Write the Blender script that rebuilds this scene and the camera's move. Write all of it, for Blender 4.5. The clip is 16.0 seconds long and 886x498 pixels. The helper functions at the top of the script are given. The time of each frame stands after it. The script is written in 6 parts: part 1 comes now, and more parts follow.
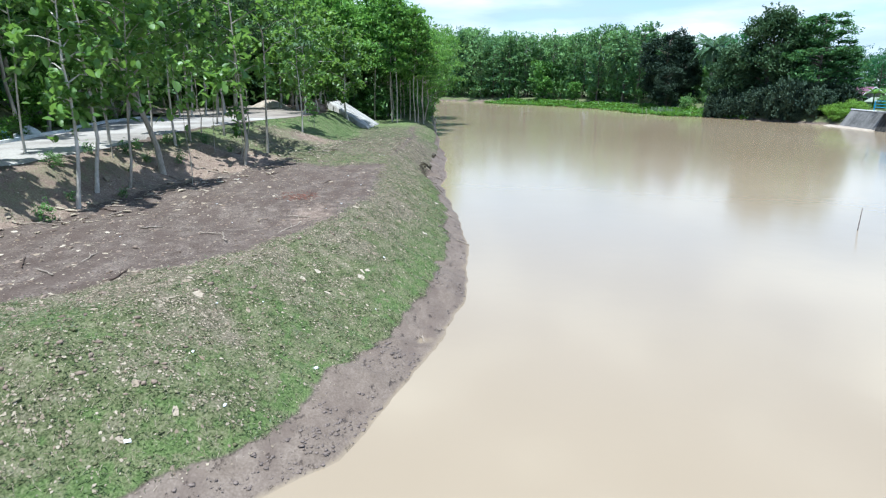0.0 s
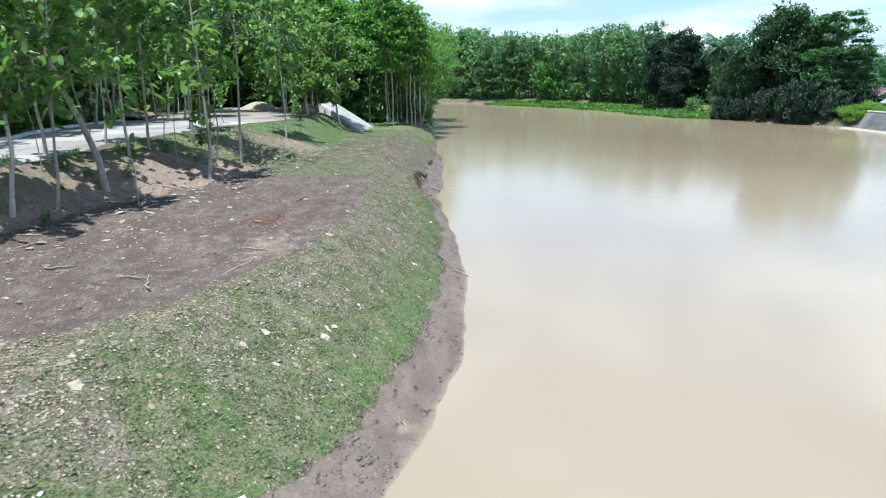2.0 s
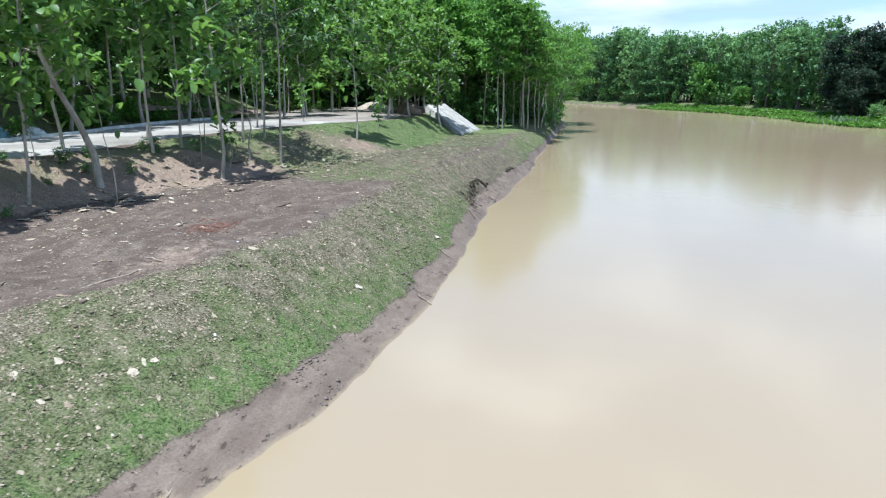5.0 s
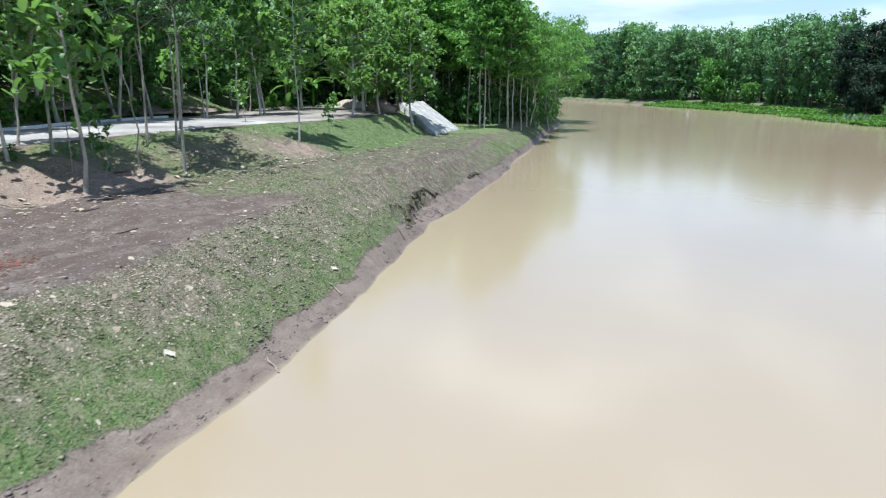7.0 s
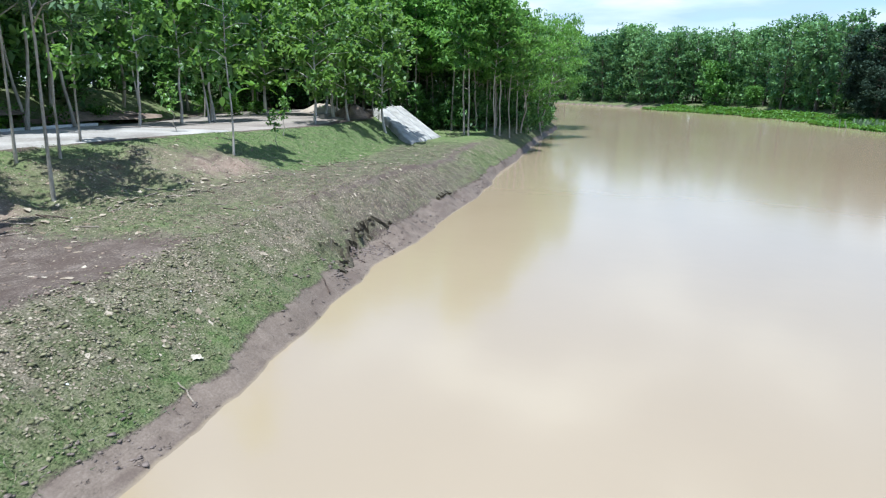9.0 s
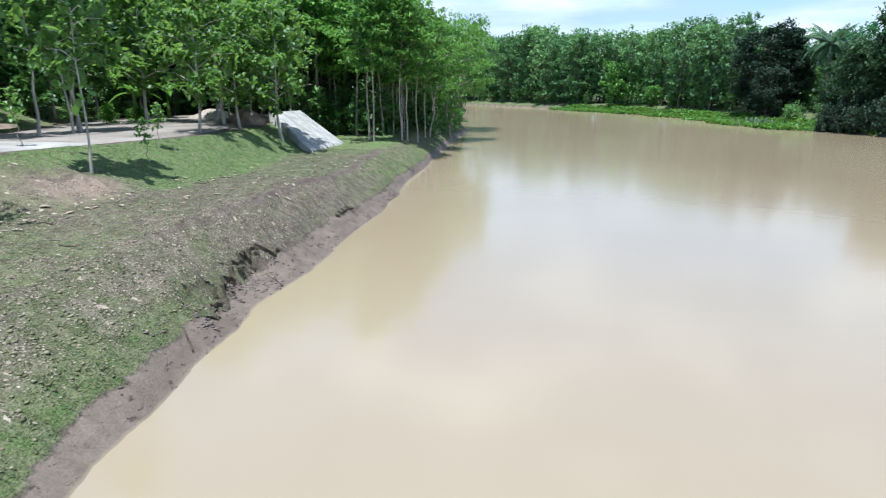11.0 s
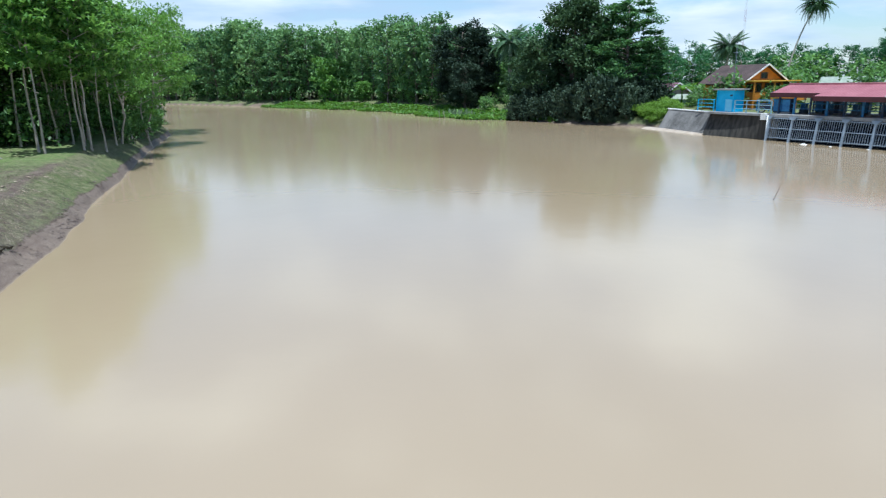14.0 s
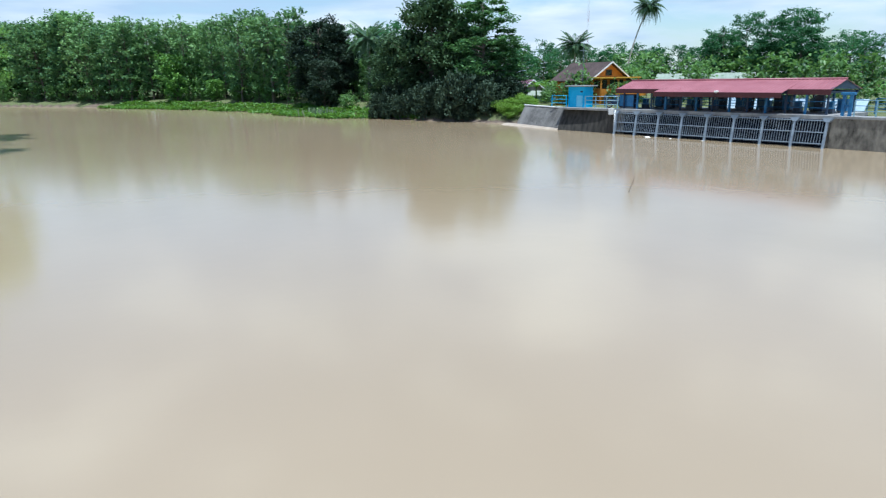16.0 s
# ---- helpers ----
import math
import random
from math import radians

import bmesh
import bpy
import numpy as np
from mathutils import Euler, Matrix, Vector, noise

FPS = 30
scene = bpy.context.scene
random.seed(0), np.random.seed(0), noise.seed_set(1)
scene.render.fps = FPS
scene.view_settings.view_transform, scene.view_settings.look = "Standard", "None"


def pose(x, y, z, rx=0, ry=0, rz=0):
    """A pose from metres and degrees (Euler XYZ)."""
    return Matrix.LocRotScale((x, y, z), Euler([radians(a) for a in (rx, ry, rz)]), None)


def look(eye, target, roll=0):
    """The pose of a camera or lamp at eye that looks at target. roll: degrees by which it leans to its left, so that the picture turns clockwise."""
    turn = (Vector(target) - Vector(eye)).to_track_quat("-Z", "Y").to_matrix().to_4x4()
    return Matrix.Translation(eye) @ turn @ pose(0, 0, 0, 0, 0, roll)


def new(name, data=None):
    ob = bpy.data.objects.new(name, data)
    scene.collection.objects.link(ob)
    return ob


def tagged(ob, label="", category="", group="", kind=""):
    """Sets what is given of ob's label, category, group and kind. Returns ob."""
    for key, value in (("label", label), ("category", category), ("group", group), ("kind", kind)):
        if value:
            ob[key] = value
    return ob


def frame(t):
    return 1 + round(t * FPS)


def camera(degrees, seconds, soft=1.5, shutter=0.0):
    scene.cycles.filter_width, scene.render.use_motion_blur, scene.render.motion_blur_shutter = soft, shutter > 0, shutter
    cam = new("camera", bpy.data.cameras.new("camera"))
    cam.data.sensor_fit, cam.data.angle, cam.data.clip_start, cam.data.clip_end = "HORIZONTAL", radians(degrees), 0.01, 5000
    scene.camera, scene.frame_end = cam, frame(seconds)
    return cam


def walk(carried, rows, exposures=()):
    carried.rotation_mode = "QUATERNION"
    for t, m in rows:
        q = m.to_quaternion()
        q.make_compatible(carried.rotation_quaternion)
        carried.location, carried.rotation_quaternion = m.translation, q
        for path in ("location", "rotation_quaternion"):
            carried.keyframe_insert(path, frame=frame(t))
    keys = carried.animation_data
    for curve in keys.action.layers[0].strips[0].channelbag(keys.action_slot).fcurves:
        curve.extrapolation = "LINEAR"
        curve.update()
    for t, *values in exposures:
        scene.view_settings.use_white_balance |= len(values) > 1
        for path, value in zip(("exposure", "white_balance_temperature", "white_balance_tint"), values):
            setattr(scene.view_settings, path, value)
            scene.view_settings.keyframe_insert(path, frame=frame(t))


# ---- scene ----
cam = camera(70.2, 16.0, soft=1.2, shutter=0.3)
METRES, EYE, TILT, LEAN, TURN = 26.0, 5.2, -14.6, 0.0, 0.0
ROWS = [
    (0.0, 0.0, 0.0, 0.0, -0.0, 0.0, -0.0),
    (0.5, -0.0021, 0.0347, 0.0083, 0.03, -0.0, -0.02),
    (1.0, -0.0044, 0.0685, 0.017, 0.02, -0.0, -0.03),
    (1.5, -0.0033, 0.102, 0.0258, 0.03, 0.05, -0.01),
    (2.0, 0.0071, 0.1305, 0.0331, 0.03, 0.1, 0.03),
    (2.5, 0.0273, 0.1536, 0.0392, 0.3, 0.13, -0.04),
    (3.0, 0.0554, 0.1714, 0.0435, 4.28, 0.17, -1.22),
    (3.2, 0.067, 0.1778, 0.0448, 6.43, 0.15, -1.89),
    (5.3, 0.198, 0.2562, 0.0642, 14.04, -0.27, -3.98),
    (5.5, 0.2071, 0.2699, 0.067, 14.16, -0.32, -3.98),
    (6.0, 0.2293, 0.3062, 0.0764, 14.45, -0.42, -4.08),
    (6.5, 0.2436, 0.3538, 0.0889, 14.69, -0.49, -4.16),
    (7.0, 0.2508, 0.4123, 0.104, 14.83, -0.55, -4.23),
    (7.5, 0.2529, 0.4762, 0.12, 14.93, -0.5, -4.27),
    (8.0, 0.2545, 0.5321, 0.135, 15.04, -0.41, -4.35),
    (10.3, 0.2477, 0.688, 0.1794, 11.37, 0.02, -3.26),
    (10.5, 0.2474, 0.6958, 0.1821, 10.23, 0.09, -2.9),
    (11.0, 0.2465, 0.7157, 0.1881, 7.16, 0.21, -1.96),
    (11.5, 0.2463, 0.734, 0.1934, 3.38, 0.27, -0.83),
    (12.0, 0.2465, 0.7505, 0.198, -1.03, 0.23, 0.51),
    (12.5, 0.2477, 0.7667, 0.202, -5.79, 0.06, 1.92),
    (13.0, 0.2486, 0.7829, 0.2057, -9.92, -0.2, 3.13),
    (13.5, 0.2509, 0.7971, 0.2092, -13.69, -0.46, 4.22),
    (14.0, 0.2536, 0.8085, 0.2121, -16.88, -0.76, 5.1),
    (14.5, 0.2564, 0.8189, 0.2147, -19.52, -1.05, 5.81),
    (15.0, 0.2609, 0.8291, 0.2172, -22.21, -1.38, 6.5),
    (15.5, 0.2659, 0.8387, 0.219, -25.46, -1.8, 7.33),
    (16.0, 0.2743, 0.8503, 0.2227, -28.81, -2.34, 8.12),
]
walk(cam, [(t, pose(0, 0, EYE, TILT, LEAN, TURN) @ pose(METRES * x, METRES * y, METRES * z, 90 + pitch, roll, yaw)) for t, x, y, z, yaw, pitch, roll in ROWS],
     exposures=[(0.0, 0.54, 5580, 4), (8.0, 0.49, 5580, 5), (11.0, 0.45, 5580, 5), (13.0, 0.28, 5600, 4), (16.0, 0.20, 5600, 4)])

# ---- world, sun ----
SUN_EL, SUN_AZ = radians(77), Vector((-0.28, -0.96))
world = bpy.data.worlds.new("sky")
scene.world = world
world.use_nodes = True
wn, wl = world.node_tree.nodes, world.node_tree.links
wn.clear()
w_out = wn.new("ShaderNodeOutputWorld")
w_bg = wn.new("ShaderNodeBackground")
w_sky = wn.new("ShaderNodeTexSky")
w_sky.sky_type, w_sky.sun_disc = "NISHITA", False
w_sky.sun_elevation = SUN_EL
w_sky.sun_rotation = math.atan2(SUN_AZ.x, SUN_AZ.y)
w_sky.dust_density, w_sky.air_density, w_sky.ozone_density = 0.8, 1.0, 2.0
w_bg.inputs["Strength"].default_value = 0.13
w_tc = wn.new("ShaderNodeTexCoord")
w_map = wn.new("ShaderNodeMapping")
w_map.inputs["Scale"].default_value = (1.0, 1.0, 3.6)
w_noise = wn.new("ShaderNodeTexNoise")
w_noise.inputs["Scale"].default_value = 3.6
w_noise.inputs["Detail"].default_value = 7.0
w_noise.inputs["Roughness"].default_value = 0.56
w_ramp = wn.new("ShaderNodeValToRGB")
w_ramp.color_ramp.elements[0].position, w_ramp.color_ramp.elements[1].position = 0.43, 0.59
w_mix = wn.new("ShaderNodeMix")
w_mix.data_type = "RGBA"
# cloud light: grey where thick and low, bright where thin and high
w_map2 = wn.new("ShaderNodeMapping")
w_map2.inputs["Location"].default_value, w_map2.inputs["Scale"].default_value = (3.1, 1.7, 0.4), (1.0, 1.0, 6.0)
w_noise2 = wn.new("ShaderNodeTexNoise")
w_noise2.inputs["Scale"].default_value, w_noise2.inputs["Detail"].default_value = 3.4, 6.0
w_tone = wn.new("ShaderNodeValToRGB")
w_tone.color_ramp.elements[0].position, w_tone.color_ramp.elements[0].color = 0.36, (0.55, 0.68, 0.84, 1)
w_tone.color_ramp.elements[1].position, w_tone.color_ramp.elements[1].color = 0.58, (0.93, 0.97, 1.0, 1)
w_gain = wn.new("ShaderNodeMix")
w_gain.data_type, w_gain.blend_type = "RGBA", "MULTIPLY"
w_gain.inputs["Factor"].default_value = 1.0
w_high = wn.new("ShaderNodeValToRGB")
w_high.color_ramp.elements[0].position, w_high.color_ramp.elements[0].color = 0.06, (6.5, 6.5, 6.5, 1)
w_high.color_ramp.elements[1].position, w_high.color_ramp.elements[1].color = 0.40, (7.6, 7.6, 7.6, 1)
wl.new(w_tc.outputs["Generated"], w_map2.inputs["Vector"])
wl.new(w_map2.outputs["Vector"], w_noise2.inputs["Vector"])
wl.new(w_noise2.outputs["Fac"], w_tone.inputs["Fac"])
wl.new(w_tone.outputs["Color"], w_gain.inputs["A"])
wl.new(w_high.outputs["Color"], w_gain.inputs["B"])
wl.new(w_gain.outputs["Result"], w_mix.inputs["B"])
wl.new(w_tc.outputs["Generated"], w_map.inputs["Vector"])
wl.new(w_map.outputs["Vector"], w_noise.inputs["Vector"])
w_sep = wn.new("ShaderNodeSeparateXYZ")
w_thin = wn.new("ShaderNodeMath")
w_thin.operation = "MULTIPLY_ADD"
w_thin.inputs[1].default_value, w_thin.inputs[2].default_value = -0.40, 0.085
w_cover = wn.new("ShaderNodeMath")
wl.new(w_tc.outputs["Generated"], w_sep.inputs["Vector"])
wl.new(w_sep.outputs["Z"], w_thin.inputs[0])
wl.new(w_sep.outputs["Z"], w_high.inputs["Fac"])
wl.new(w_noise.outputs["Fac"], w_cover.inputs[0])
wl.new(w_thin.outputs[0], w_cover.inputs[1])
wl.new(w_cover.outputs[0], w_ramp.inputs["Fac"])
wl.new(w_ramp.outputs["Color"], w_mix.inputs["Factor"])
wl.new(w_sky.outputs["Color"], w_mix.inputs["A"])
wl.new(w_mix.outputs["Result"], w_bg.inputs["Color"])
wl.new(w_bg.outputs["Background"], w_out.inputs["Surface"])

sun_data = bpy.data.lights.new("sun", "SUN")
sun_data.energy, sun_data.angle, sun_data.color = 5.0, radians(0.55), (1.0, 0.97, 0.93)
sun = new("sun", sun_data)
sun_from = Vector((SUN_AZ.x * math.cos(SUN_EL), SUN_AZ.y * math.cos(SUN_EL), math.sin(SUN_EL)))
sun.matrix_world = look(sun_from * 300, (0, 0, 0))


# ---- materials ----
def material(name, rough=0.8, metal=0.0, spec=0.5):
    m = bpy.data.materials.new(name)
    m.use_nodes = True
    b = m.node_tree.nodes["Principled BSDF"]
    b.inputs["Roughness"].default_value = rough
    b.inputs["Metallic"].default_value = metal
    b.inputs["Specular IOR Level"].default_value = spec
    return m, m.node_tree.nodes, m.node_tree.links, b


def noise_node(nt, scale, detail=5.0, rough=0.55, coord="Object", stretch=(1, 1, 1)):
    n, l = nt.nodes, nt.links
    tc, mp, nz = n.new("ShaderNodeTexCoord"), n.new("ShaderNodeMapping"), n.new("ShaderNodeTexNoise")
    mp.inputs["Scale"].default_value = stretch
    nz.inputs["Scale"].default_value, nz.inputs["Detail"].default_value, nz.inputs["Roughness"].default_value = scale, detail, rough
    l.new(tc.outputs[coord], mp.inputs["Vector"])
    l.new(mp.outputs["Vector"], nz.inputs["Vector"])
    return nz.outputs["Fac"]


def ramp(nt, fac, stops):
    r = nt.nodes.new("ShaderNodeValToRGB")
    el = r.color_ramp.elements
    el[0].position, el[0].color = stops[0][0], (*stops[0][1], 1)
    el[1].position, el[1].color = stops[-1][0], (*stops[-1][1], 1)
    for p, c in stops[1:-1]:
        e = el.new(p)
        e.color = (*c, 1)
    nt.links.new(fac, r.inputs["Fac"])
    return r.outputs["Color"]


def mix(nt, fac, a, b, blend="MIX"):
    m = nt.nodes.new("ShaderNodeMix")
    m.data_type, m.blend_type = "RGBA", blend
    for sock, v in (("Factor", fac), ("A", a), ("B", b)):
        if isinstance(v, (int, float)):
            m.inputs[sock].default_value = v
        elif isinstance(v, tuple):
            m.inputs[sock].default_value = (*v, 1)
        else:
            nt.links.new(v, m.inputs[sock])
    return m.outputs["Result"]


def math_node(nt, op, a, b=0.0, clamp=False):
    m = nt.nodes.new("ShaderNodeMath")
    m.operation, m.use_clamp = op, clamp
    for k, v in enumerate((a, b)):
        if isinstance(v, (int, float)):
            m.inputs[k].default_value = v
        else:
            nt.links.new(v, m.inputs[k])
    return m.outputs[0]


def bump(nt, bsdf, height, strength=0.4, dist=0.02):
    b = nt.nodes.new("ShaderNodeBump")
    b.inputs["Strength"].default_value, b.inputs["Distance"].default_value = strength, dist
    nt.links.new(height, b.inputs["Height"])
    nt.links.new(b.outputs["Normal"], bsdf.inputs["Normal"])


def plain(name, dark, light, scale=3.0, rough=0.8, metal=0.0, bump_s=0.2, bump_d=0.01, fine=40.0, coord="Object", stretch=(1, 1, 1)):
    """A surface with variation at two scales between two colours."""
    m, n, l, b = material(name, rough, metal)
    nt = m.node_tree
    big, small = noise_node(nt, scale, coord=coord, stretch=stretch), noise_node(nt, fine, 3.0, coord=coord, stretch=stretch)
    f = math_node(nt, "ADD", math_node(nt, "MULTIPLY", big, 0.65), math_node(nt, "MULTIPLY", small, 0.35))
    l.new(ramp(nt, f, [(0.35, dark), (0.65, light)]), b.inputs["Base Color"])
    bump(nt, b, f, bump_s, bump_d)
    return m


def leaf_material(name, dark, light, trans=(0.25, 0.42, 0.05), amount=0.3, rough=0.5, spec=0.35, tree_var=0.35):
    """Foliage: varied leaf by leaf and tree by tree, light shining through."""
    m, n, l, b = material(name, rough, 0.0, spec)
    nt = m.node_tree
    geo, info = n.new("ShaderNodeNewGeometry"), n.new("ShaderNodeObjectInfo")
    rnd = geo.outputs["Random Per Island"]
    f = math_node(nt, "ADD", math_node(nt, "MULTIPLY", rnd, 1 - tree_var), math_node(nt, "MULTIPLY", info.outputs["Random"], tree_var))
    col = ramp(nt, f, [(0.1, dark), (0.55, tuple((p + q) / 2 for p, q in zip(dark, light))), (0.95, light)])
    vein = noise_node(nt, 14.0, 3.0)
    col = mix(nt, 0.35, col, ramp(nt, vein, [(0.35, (0.5, 0.5, 0.5)), (0.65, (1, 1, 1))]), "MULTIPLY")
    l.new(col, b.inputs["Base Color"])
    tr = n.new("ShaderNodeBsdfTranslucent")
    l.new(mix(nt, 0.5, col, trans), tr.inputs["Color"])
    ms = n.new("ShaderNodeMixShader")
    ms.inputs["Fac"].default_value = amount
    l.new(b.outputs["BSDF"], ms.inputs[1])
    l.new(tr.outputs["BSDF"], ms.inputs[2])
    l.new(ms.outputs["Shader"], n["Material Output"].inputs["Surface"])
    return m


def bark_material(name, dark, light):
    return plain(name, dark, light, 2.5, 0.85, 0.0, 0.5, 0.02, 22.0, stretch=(1, 1, 0.35))


M_TEAK = leaf_material("teak_leaf", (0.040, 0.110, 0.030), (0.245, 0.425, 0.105), (0.38, 0.64, 0.09), 0.40, 0.42, 0.5)
M_BROAD = leaf_material("broad_teak_leaf", (0.034, 0.096, 0.026), (0.300, 0.490, 0.115), (0.38, 0.62, 0.09), 0.42, 0.42, 0.5)
M_FOREST = leaf_material("forest_leaf", (0.014, 0.056, 0.022), (0.215, 0.415, 0.112), (0.27, 0.50, 0.09), 0.28, 0.45, 0.4)
M_GROVE = leaf_material("grove_leaf", (0.026, 0.100, 0.024), (0.250, 0.480, 0.095), (0.30, 0.56, 0.08), 0.34)
# far foliage: aerial haze is put into the leaf colour, paler and bluer
M_FAR = leaf_material("far_hazed_leaf", (0.050, 0.138, 0.064), (0.295, 0.490, 0.178), (0.28, 0.50, 0.13), 0.24, 0.55, 0.2, 0.5)
M_HILL = leaf_material("hill_leaf", (0.020, 0.084, 0.040), (0.092, 0.242, 0.098), (0.13, 0.36, 0.11), 0.26, 0.6, 0.15, 0.5)
M_OLIVE = leaf_material("olive_dark_leaf", (0.022, 0.054, 0.030), (0.112, 0.190, 0.082), (0.13, 0.24, 0.07), 0.18, 0.6, 0.15, 0.45)
M_DARK = leaf_material("dark_leaf", (0.018, 0.038, 0.028), (0.086, 0.128, 0.078), (0.08, 0.14, 0.06), 0.12, 0.65, 0.12, 0.45)
M_SPREAD = leaf_material("spreading_leaf", (0.024, 0.086, 0.038), (0.185, 0.365, 0.120), (0.20, 0.42, 0.10), 0.22, 0.55, 0.2)
M_LIGHT = leaf_material("fresh_leaf", (0.055, 0.165, 0.034), (0.235, 0.450, 0.098), (0.28, 0.52, 0.07), 0.28)
M_BUSH = leaf_material("bush_leaf", (0.050, 0.140, 0.018), (0.185, 0.375, 0.055), (0.28, 0.50, 0.05), 0.3)
M_LIME = leaf_material("lime_leaf", (0.11, 0.24, 0.03), (0.27, 0.45, 0.07), (0.36, 0.56, 0.06), 0.3)
M_REED = leaf_material("reed_leaf", (0.16, 0.24, 0.12), (0.42, 0.48, 0.32), (0.40, 0.50, 0.25), 0.25)
M_PALM = leaf_material("palm_leaf", (0.045, 0.105, 0.05), (0.155, 0.255, 0.13), (0.22, 0.36, 0.12), 0.22, 0.4, 0.4)
M_GRASS = leaf_material("grass_blade", (0.052, 0.084, 0.030), (0.182, 0.236, 0.100), (0.22, 0.30, 0.09), 0.2)
M_LITTER = leaf_material("dry_leaf", (0.20, 0.150, 0.100), (0.58, 0.49, 0.365), (0.4, 0.3, 0.2), 0.06, 0.85, 0.15)
M_LEAF_DRY = leaf_material("fallen_leaf", (0.24, 0.17, 0.11), (0.66, 0.57, 0.44), (0.4, 0.3, 0.2), 0.06, 0.8, 0.15)
M_RED_SOIL = leaf_material("red_soil", (0.13, 0.062, 0.045), (0.25, 0.125, 0.09), (0.2, 0.1, 0.08), 0.0, 0.95, 0.1)
M_BARK = bark_material("pale_bark", (0.19, 0.165, 0.13), (0.50, 0.455, 0.385))
M_BARK_W = bark_material("white_bark", (0.29, 0.265, 0.225), (0.66, 0.615, 0.545))
M_BARK_D = bark_material("dark_bark", (0.06, 0.05, 0.04), (0.17, 0.14, 0.11))
M_CONC = plain("concrete", (0.16, 0.16, 0.155), (0.36, 0.355, 0.34), 1.2, 0.9, 0.0, 0.3, 0.02, 30)
M_SLAB = plain("pale_mortar", (0.25, 0.235, 0.21), (0.50, 0.475, 0.435), 1.6, 0.95, 0.0, 0.9, 0.06, 14)
M_ROAD = plain("pale_gravel_road", (0.20, 0.175, 0.15), (0.47, 0.435, 0.39), 0.35, 0.95, 0.0, 0.5, 0.03, 12)
M_GREY = plain("grey_painted_steel", (0.19, 0.235, 0.29), (0.37, 0.43, 0.49), 2.0, 0.5, 0.2, 0.1, 0.005)
M_BLUE = plain("blue_paint", (0.015, 0.10, 0.26), (0.05, 0.24, 0.46), 2.0, 0.45, 0.0, 0.1, 0.005)
M_BLUE_L = plain("light_blue_paint", (0.01, 0.36, 0.70), (0.04, 0.50, 0.85), 1.5, 0.5, 0.0, 0.1, 0.005)
M_NAVY = plain("navy_paint", (0.008, 0.02, 0.05), (0.03, 0.06, 0.12), 2.0, 0.5, 0.0, 0.1, 0.005)
M_TEAL = plain("pale_teal_paint", (0.18, 0.34, 0.42), (0.34, 0.52, 0.58), 2.0, 0.5)
M_RED = plain("red_sheet_metal", (0.235, 0.068, 0.080), (0.35, 0.130, 0.145), 0.7, 0.5, 0.0, 0.15, 0.01, 8)
M_ORANGE = plain("orange_paint", (0.42, 0.145, 0.012), (0.60, 0.235, 0.022), 1.0, 0.7)
M_YELLOW = plain("yellow_paint", (0.50, 0.26, 0.02), (0.68, 0.40, 0.04), 1.0, 0.6)
M_TILE = plain("brown_roof_tile", (0.035, 0.023, 0.020), (0.095, 0.062, 0.055), 1.0, 0.8, fine=10)
M_PURPLE = plain("maroon_roof_sheet", (0.13, 0.05, 0.09), (0.26, 0.12, 0.17), 1.0, 0.6, fine=10)
M_PALEGREEN = plain("pale_green_roof_sheet", (0.20, 0.24, 0.185), (0.32, 0.36, 0.285), 1.0, 0.6, fine=10)
M_WHITE = plain("white_paint", (0.60, 0.60, 0.58), (0.84, 0.84, 0.81), 2.0, 0.7)
M_WOOD = plain("weathered_wood", (0.16, 0.12, 0.09), (0.42, 0.35, 0.27), 3.0, 0.9, stretch=(6, 1, 1))
M_DWOOD = plain("dark_wood", (0.05, 0.032, 0.022), (0.13, 0.085, 0.06), 3.0, 0.8)
M_GLASS = material("window_glass", 0.08, 0.0, 0.6)[0]
M_GLASS.node_tree.nodes["Principled BSDF"].inputs["Base Color"].default_value = (0.015, 0.02, 0.025, 1)
M_PLASTIC = plain("white_plastic", (0.62, 0.63, 0.62), (0.86, 0.86, 0.84), 9.0, 0.4, bump_s=0.4)
# near-black and almost without gloss, so the rack openings stay as dark as shade
M_GATE = plain("gate_opening_dark", (0.003, 0.005, 0.010), (0.010, 0.016, 0.028), 2.0, 0.95)
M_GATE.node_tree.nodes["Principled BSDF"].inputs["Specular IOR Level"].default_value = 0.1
M_BLACK = plain("black_rubber", (0.012, 0.012, 0.013), (0.03, 0.03, 0.032), 5.0, 0.6)
M_CHROME = plain("scratched_steel", (0.4, 0.4, 0.42), (0.65, 0.65, 0.66), 5.0, 0.3, 1.0)
M_CLOD = plain("wet_mud_clod", (0.105, 0.078, 0.062), (0.225, 0.172, 0.140), 6.0, 0.7, 0.0, 0.6, 0.02, 30)

# ground: earth, turf, wet mud and red clay in zones held by the mesh
M_GROUND, gn, gl, gb = material("river_bank_ground", 0.92, 0.0, 0.25)
gt = M_GROUND.node_tree
zone = gn.new("ShaderNodeVertexColor")
zone.layer_name = "zone"
sep = gn.new("ShaderNodeSeparateColor")
gl.new(zone.outputs["Color"], sep.inputs["Color"])
g_big, g_mid, g_fine = noise_node(gt, 0.55, 5.0), noise_node(gt, 3.2, 6.0, 0.62), noise_node(gt, 26.0, 5.0, 0.65)
g_streak = noise_node(gt, 2.2, 6.0, 0.6, stretch=(1.0, 0.28, 1.0))
g_grain = math_node(gt, "ADD", math_node(gt, "MULTIPLY", g_mid, 0.36), math_node(gt, "MULTIPLY", g_fine, 0.64))
